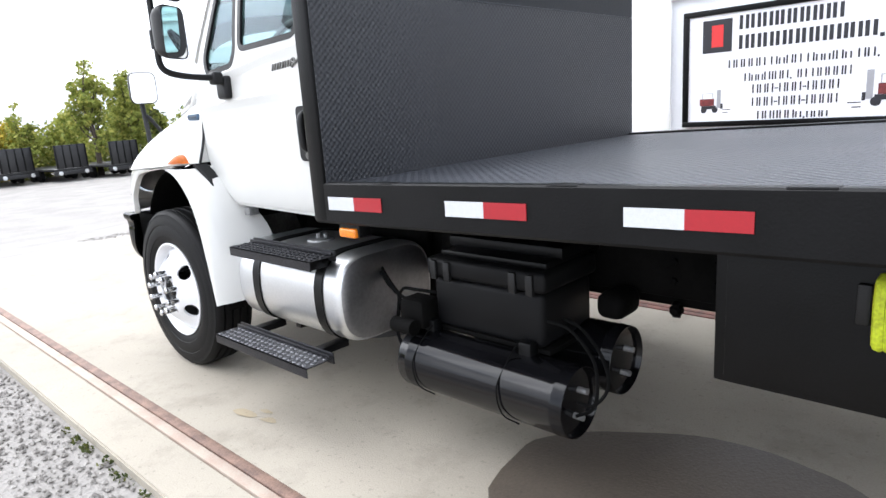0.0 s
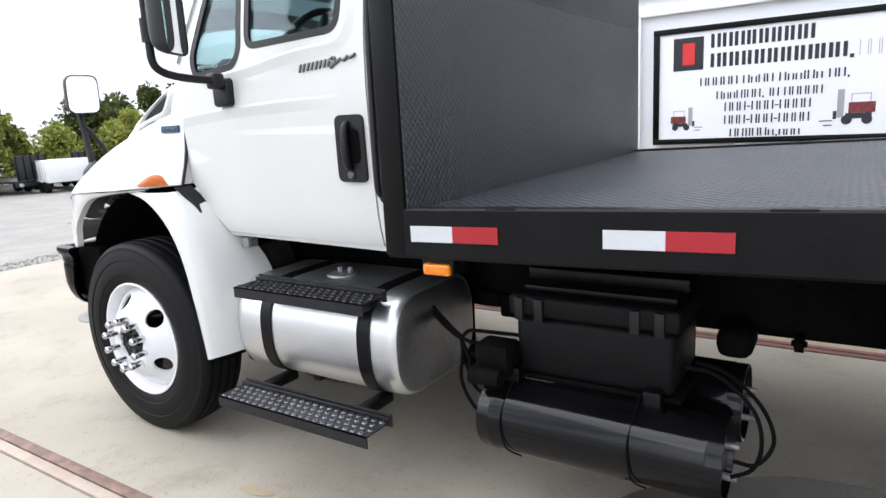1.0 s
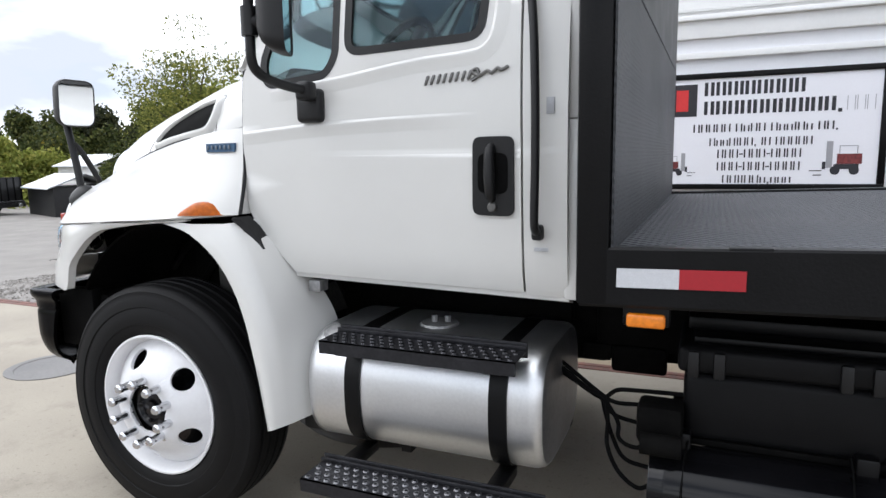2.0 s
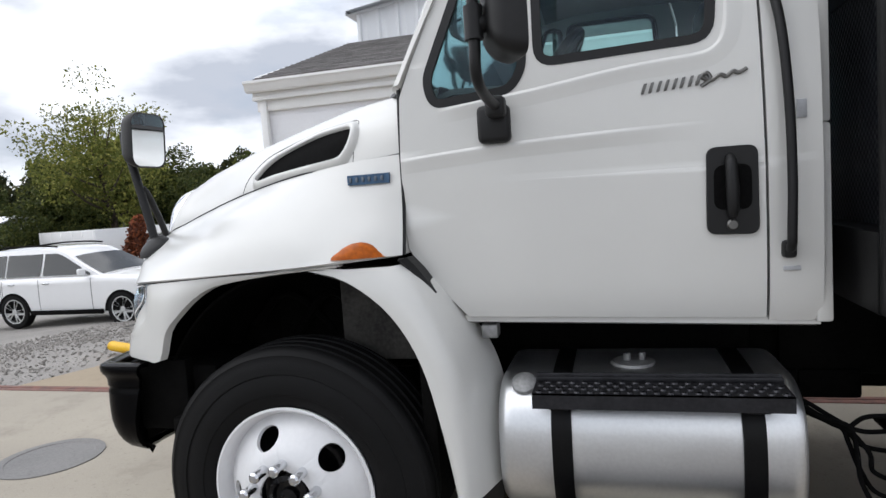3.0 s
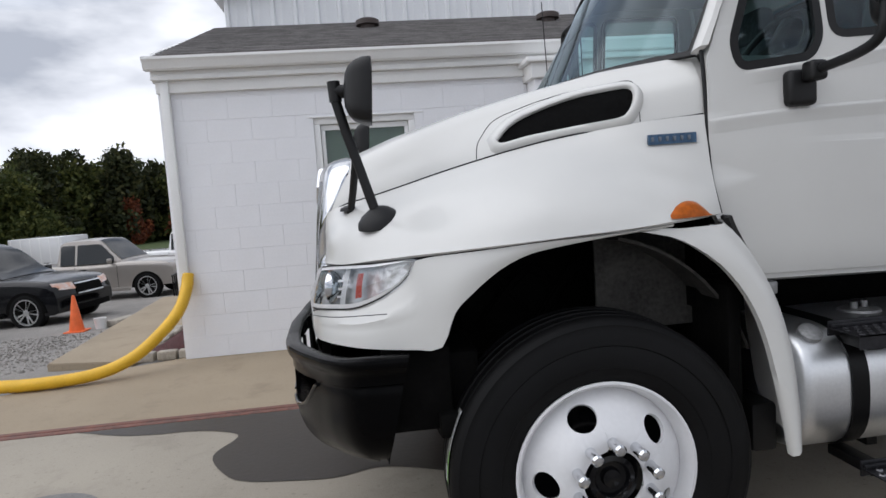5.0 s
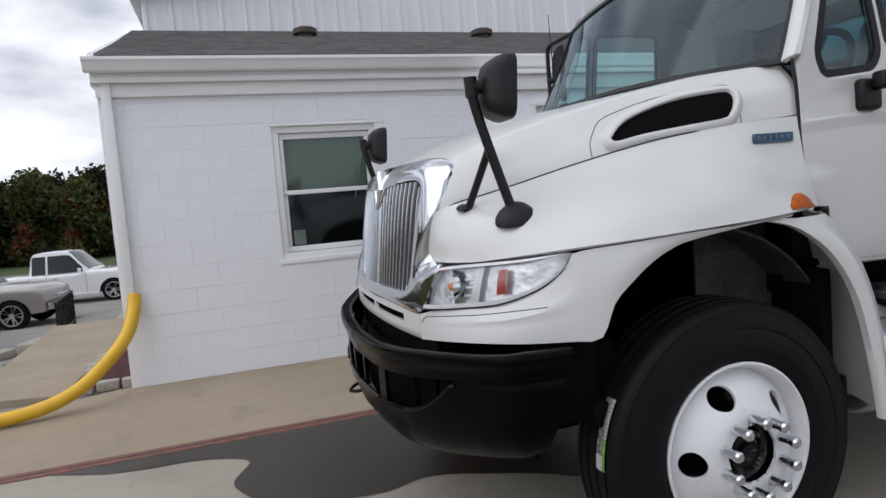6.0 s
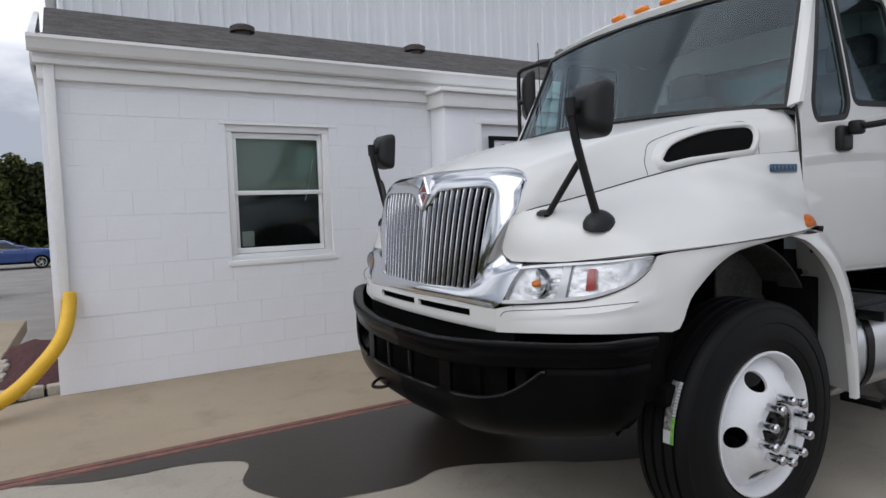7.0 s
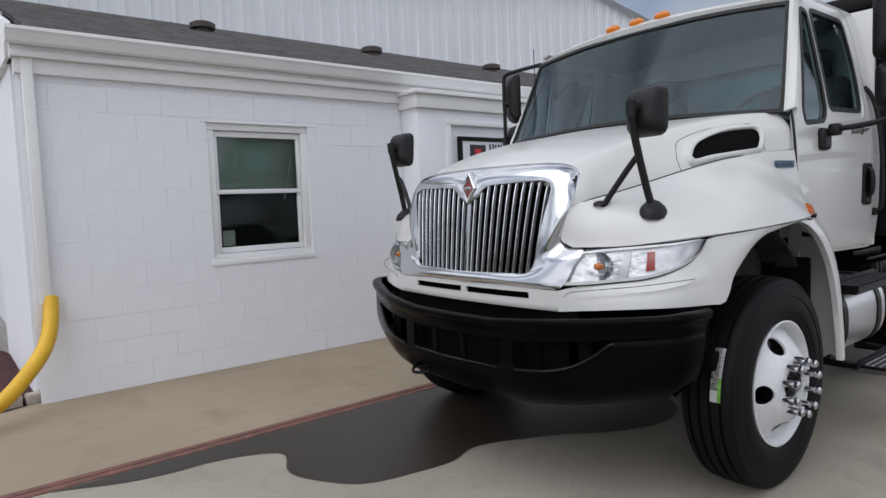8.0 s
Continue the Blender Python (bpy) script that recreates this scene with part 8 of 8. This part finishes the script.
GRASS = ground_material("grass", (0.07, 0.10, 0.03), (0.05, 0.075, 0.022), (0.10, 0.10, 0.04), 0.95, 0.03, 30)
structure(part("lawn", bm, GRASS), "mown green grass before the wood", "grass")

# loose stones beside the kerb
prng = np.random.default_rng(77)
pv, pf = [], []
for _ in range(5200):
    x, y = prng.uniform(-3.2, 2.4), -0.66 - prng.random() ** 1.3 * 1.3
    r = 0.006 + 0.011 * prng.random() ** 2
    k = len(pv)
    ax = prng.uniform(0.7, 1.3, 3)
    an = prng.uniform(0, 6.28)
    for dx, dy, dz in ((1, 0, 0), (-1, 0, 0.1), (0, 1, 0), (0, -1, -0.1), (0.2, 0.1, 0.7), (0, 0, -0.7)):
        pv.append((x + r * ax[0] * (dx * math.cos(an) - dy * math.sin(an)), y + r * ax[1] * (dx * math.sin(an) + dy * math.cos(an)), -0.047 + r * ax[2] * dz + r * 0.4))
    pf += [(k, k + 2, k + 4), (k + 2, k + 1, k + 4), (k + 1, k + 3, k + 4), (k + 3, k, k + 4), (k + 2, k, k + 5), (k + 1, k + 2, k + 5), (k + 3, k + 1, k + 5), (k, k + 3, k + 5)]
for _ in range(6500):
    x, y = prng.uniform(-9.0, -4.35), prng.uniform(2.2, 10.5)
    r = 0.010 + 0.016 * prng.random() ** 2
    g = ground_z(x, y)
    k = len(pv)
    an = prng.uniform(0, 6.28)
    for dx, dy, dz in ((1, 0, 0), (-1, 0, 0.1), (0, 1, 0), (0, -1, -0.1), (0.2, 0.1, 0.7), (0, 0, -0.7)):
        pv.append((x + r * (dx * math.cos(an) - dy * math.sin(an)), y + r * (dx * math.sin(an) + dy * math.cos(an)), g + r * dz + r * 0.3))
    pf += [(k, k + 2, k + 4), (k + 2, k + 1, k + 4), (k + 1, k + 3, k + 4), (k + 3, k, k + 4), (k + 2, k, k + 5), (k + 1, k + 2, k + 5), (k + 3, k + 1, k + 5), (k, k + 3, k + 5)]
PEBBLE = leaf_material("pebble", [(0.0, (0.22, 0.205, 0.188)), (1.0, (0.43, 0.405, 0.375)), (0.5, (0.31, 0.29, 0.268))])
tagged(mesh_part("gravel_stones", pv, pf, PEBBLE), "loose pale grey crushed stones", "gravel", kind="stuff")

wrng = np.random.default_rng(91)
wv2, wf2 = [], []
for k in range(16):
    x = 0.1 + 1.5 * wrng.random()
    leaves(wv2, wf2, wrng, (x, -0.655 - 0.03 * wrng.random(), -0.035), (0.035, 0.02, 0.02), 9, 0.014)
tagged(mesh_part("weeds", wv2, wf2, LEAF_GREEN), "small green weeds growing along the kerb edge", "weeds", kind="stuff")

# far white sheds
for x, y, w, hh in ((-34.0, 27.5, 7.0, 2.6), (-30.5, 22.6, 4.5, 1.5)):
    sh = thing("shed", "low white shed with a pale metal roof", "shed", at_yard(x, y, -20))
    bm = bmesh.new()
    box(bm, -w / 2, w / 2, -1.5, 1.5, 0, hh)
    part("wall", bm, TRIMWHITE if w > 5 else TRB, sh)
    bm = bmesh.new()
    grid(bm, [[(xx, -1.8, hh), (xx, 0, hh + 0.7), (xx, 1.8, hh), (xx, 1.8, hh - 0.06), (xx, 0, hh + 0.64), (xx, -1.8, hh - 0.06)] for xx in (-w / 2 - 0.2, w / 2 + 0.2)], closed_v=True)
    part("roof", bm, SIDING, sh)

# ---- wall blocks ----
BH, BL = 0.2032, 0.4064
block_meshes = {}


def block_mesh(w, h):
    key = (round(w, 3), round(h, 3))
    if key not in block_meshes:
        c = 0.0016
        bm = bmesh.new()
        rows = []
        for y, i in ((0.0075, 0.0), (0.0014, 0.0), (0.0, c)):
            rows.append([(i, y, i), (w - i, y, i), (w - i, y, h - i), (i, y, h - i)])
        vr = grid(bm, rows, closed_v=True)
        fan(bm, vr[-1])
        bmesh.ops.recalc_face_normals(bm, faces=bm.faces)
        me = bpy.data.meshes.new("block")
        bm.to_mesh(me)
        bm.free()
        me.materials.append(BLOCKPAINT)
        block_meshes[key] = me
    return block_meshes[key]


brng = random.Random(5)
for r in range(13):
    z = r * BH
    x = EX - (BL / 2 if r % 2 else 0.0)
    while x < PX + 0.2:
        a, b = max(x, EX), min(x + BL, PX + 0.2)
        x += BL
        z0, z1 = z, z + BH
        spans = [(a, b, z0, z1)]
        if z1 > WZ0 + 0.01 and z0 < WZ1 - 0.01:
            zz = [(z0, z1)]
            spans = []
            if a < WX0:
                spans.append((a, min(b, WX0), z0, z1))
            if b > WX1:
                spans.append((max(a, WX1), b, z0, z1))
            if b > WX0 and a < WX1:
                if z0 < WZ0 - 0.02:
                    spans.append((max(a, WX0), min(b, WX1), z0, WZ0))
                if z1 > WZ1 + 0.02:
                    spans.append((max(a, WX0), min(b, WX1), WZ1, z1))
        for p0, p1, q0, q1 in spans:
            if p1 - p0 < 0.02 or q1 - q0 < 0.02:
                continue
            ob = new("block", block_mesh(p1 - p0 - 0.001, q1 - q0 - 0.001))
            ob.parent = wall_front
            ob.location = (p0 + 0.001, WY + brng.uniform(-0.0035, 0.0005), q0 + 0.001)
            ob.rotation_euler = (brng.uniform(-0.008, 0.008), 0, 0)
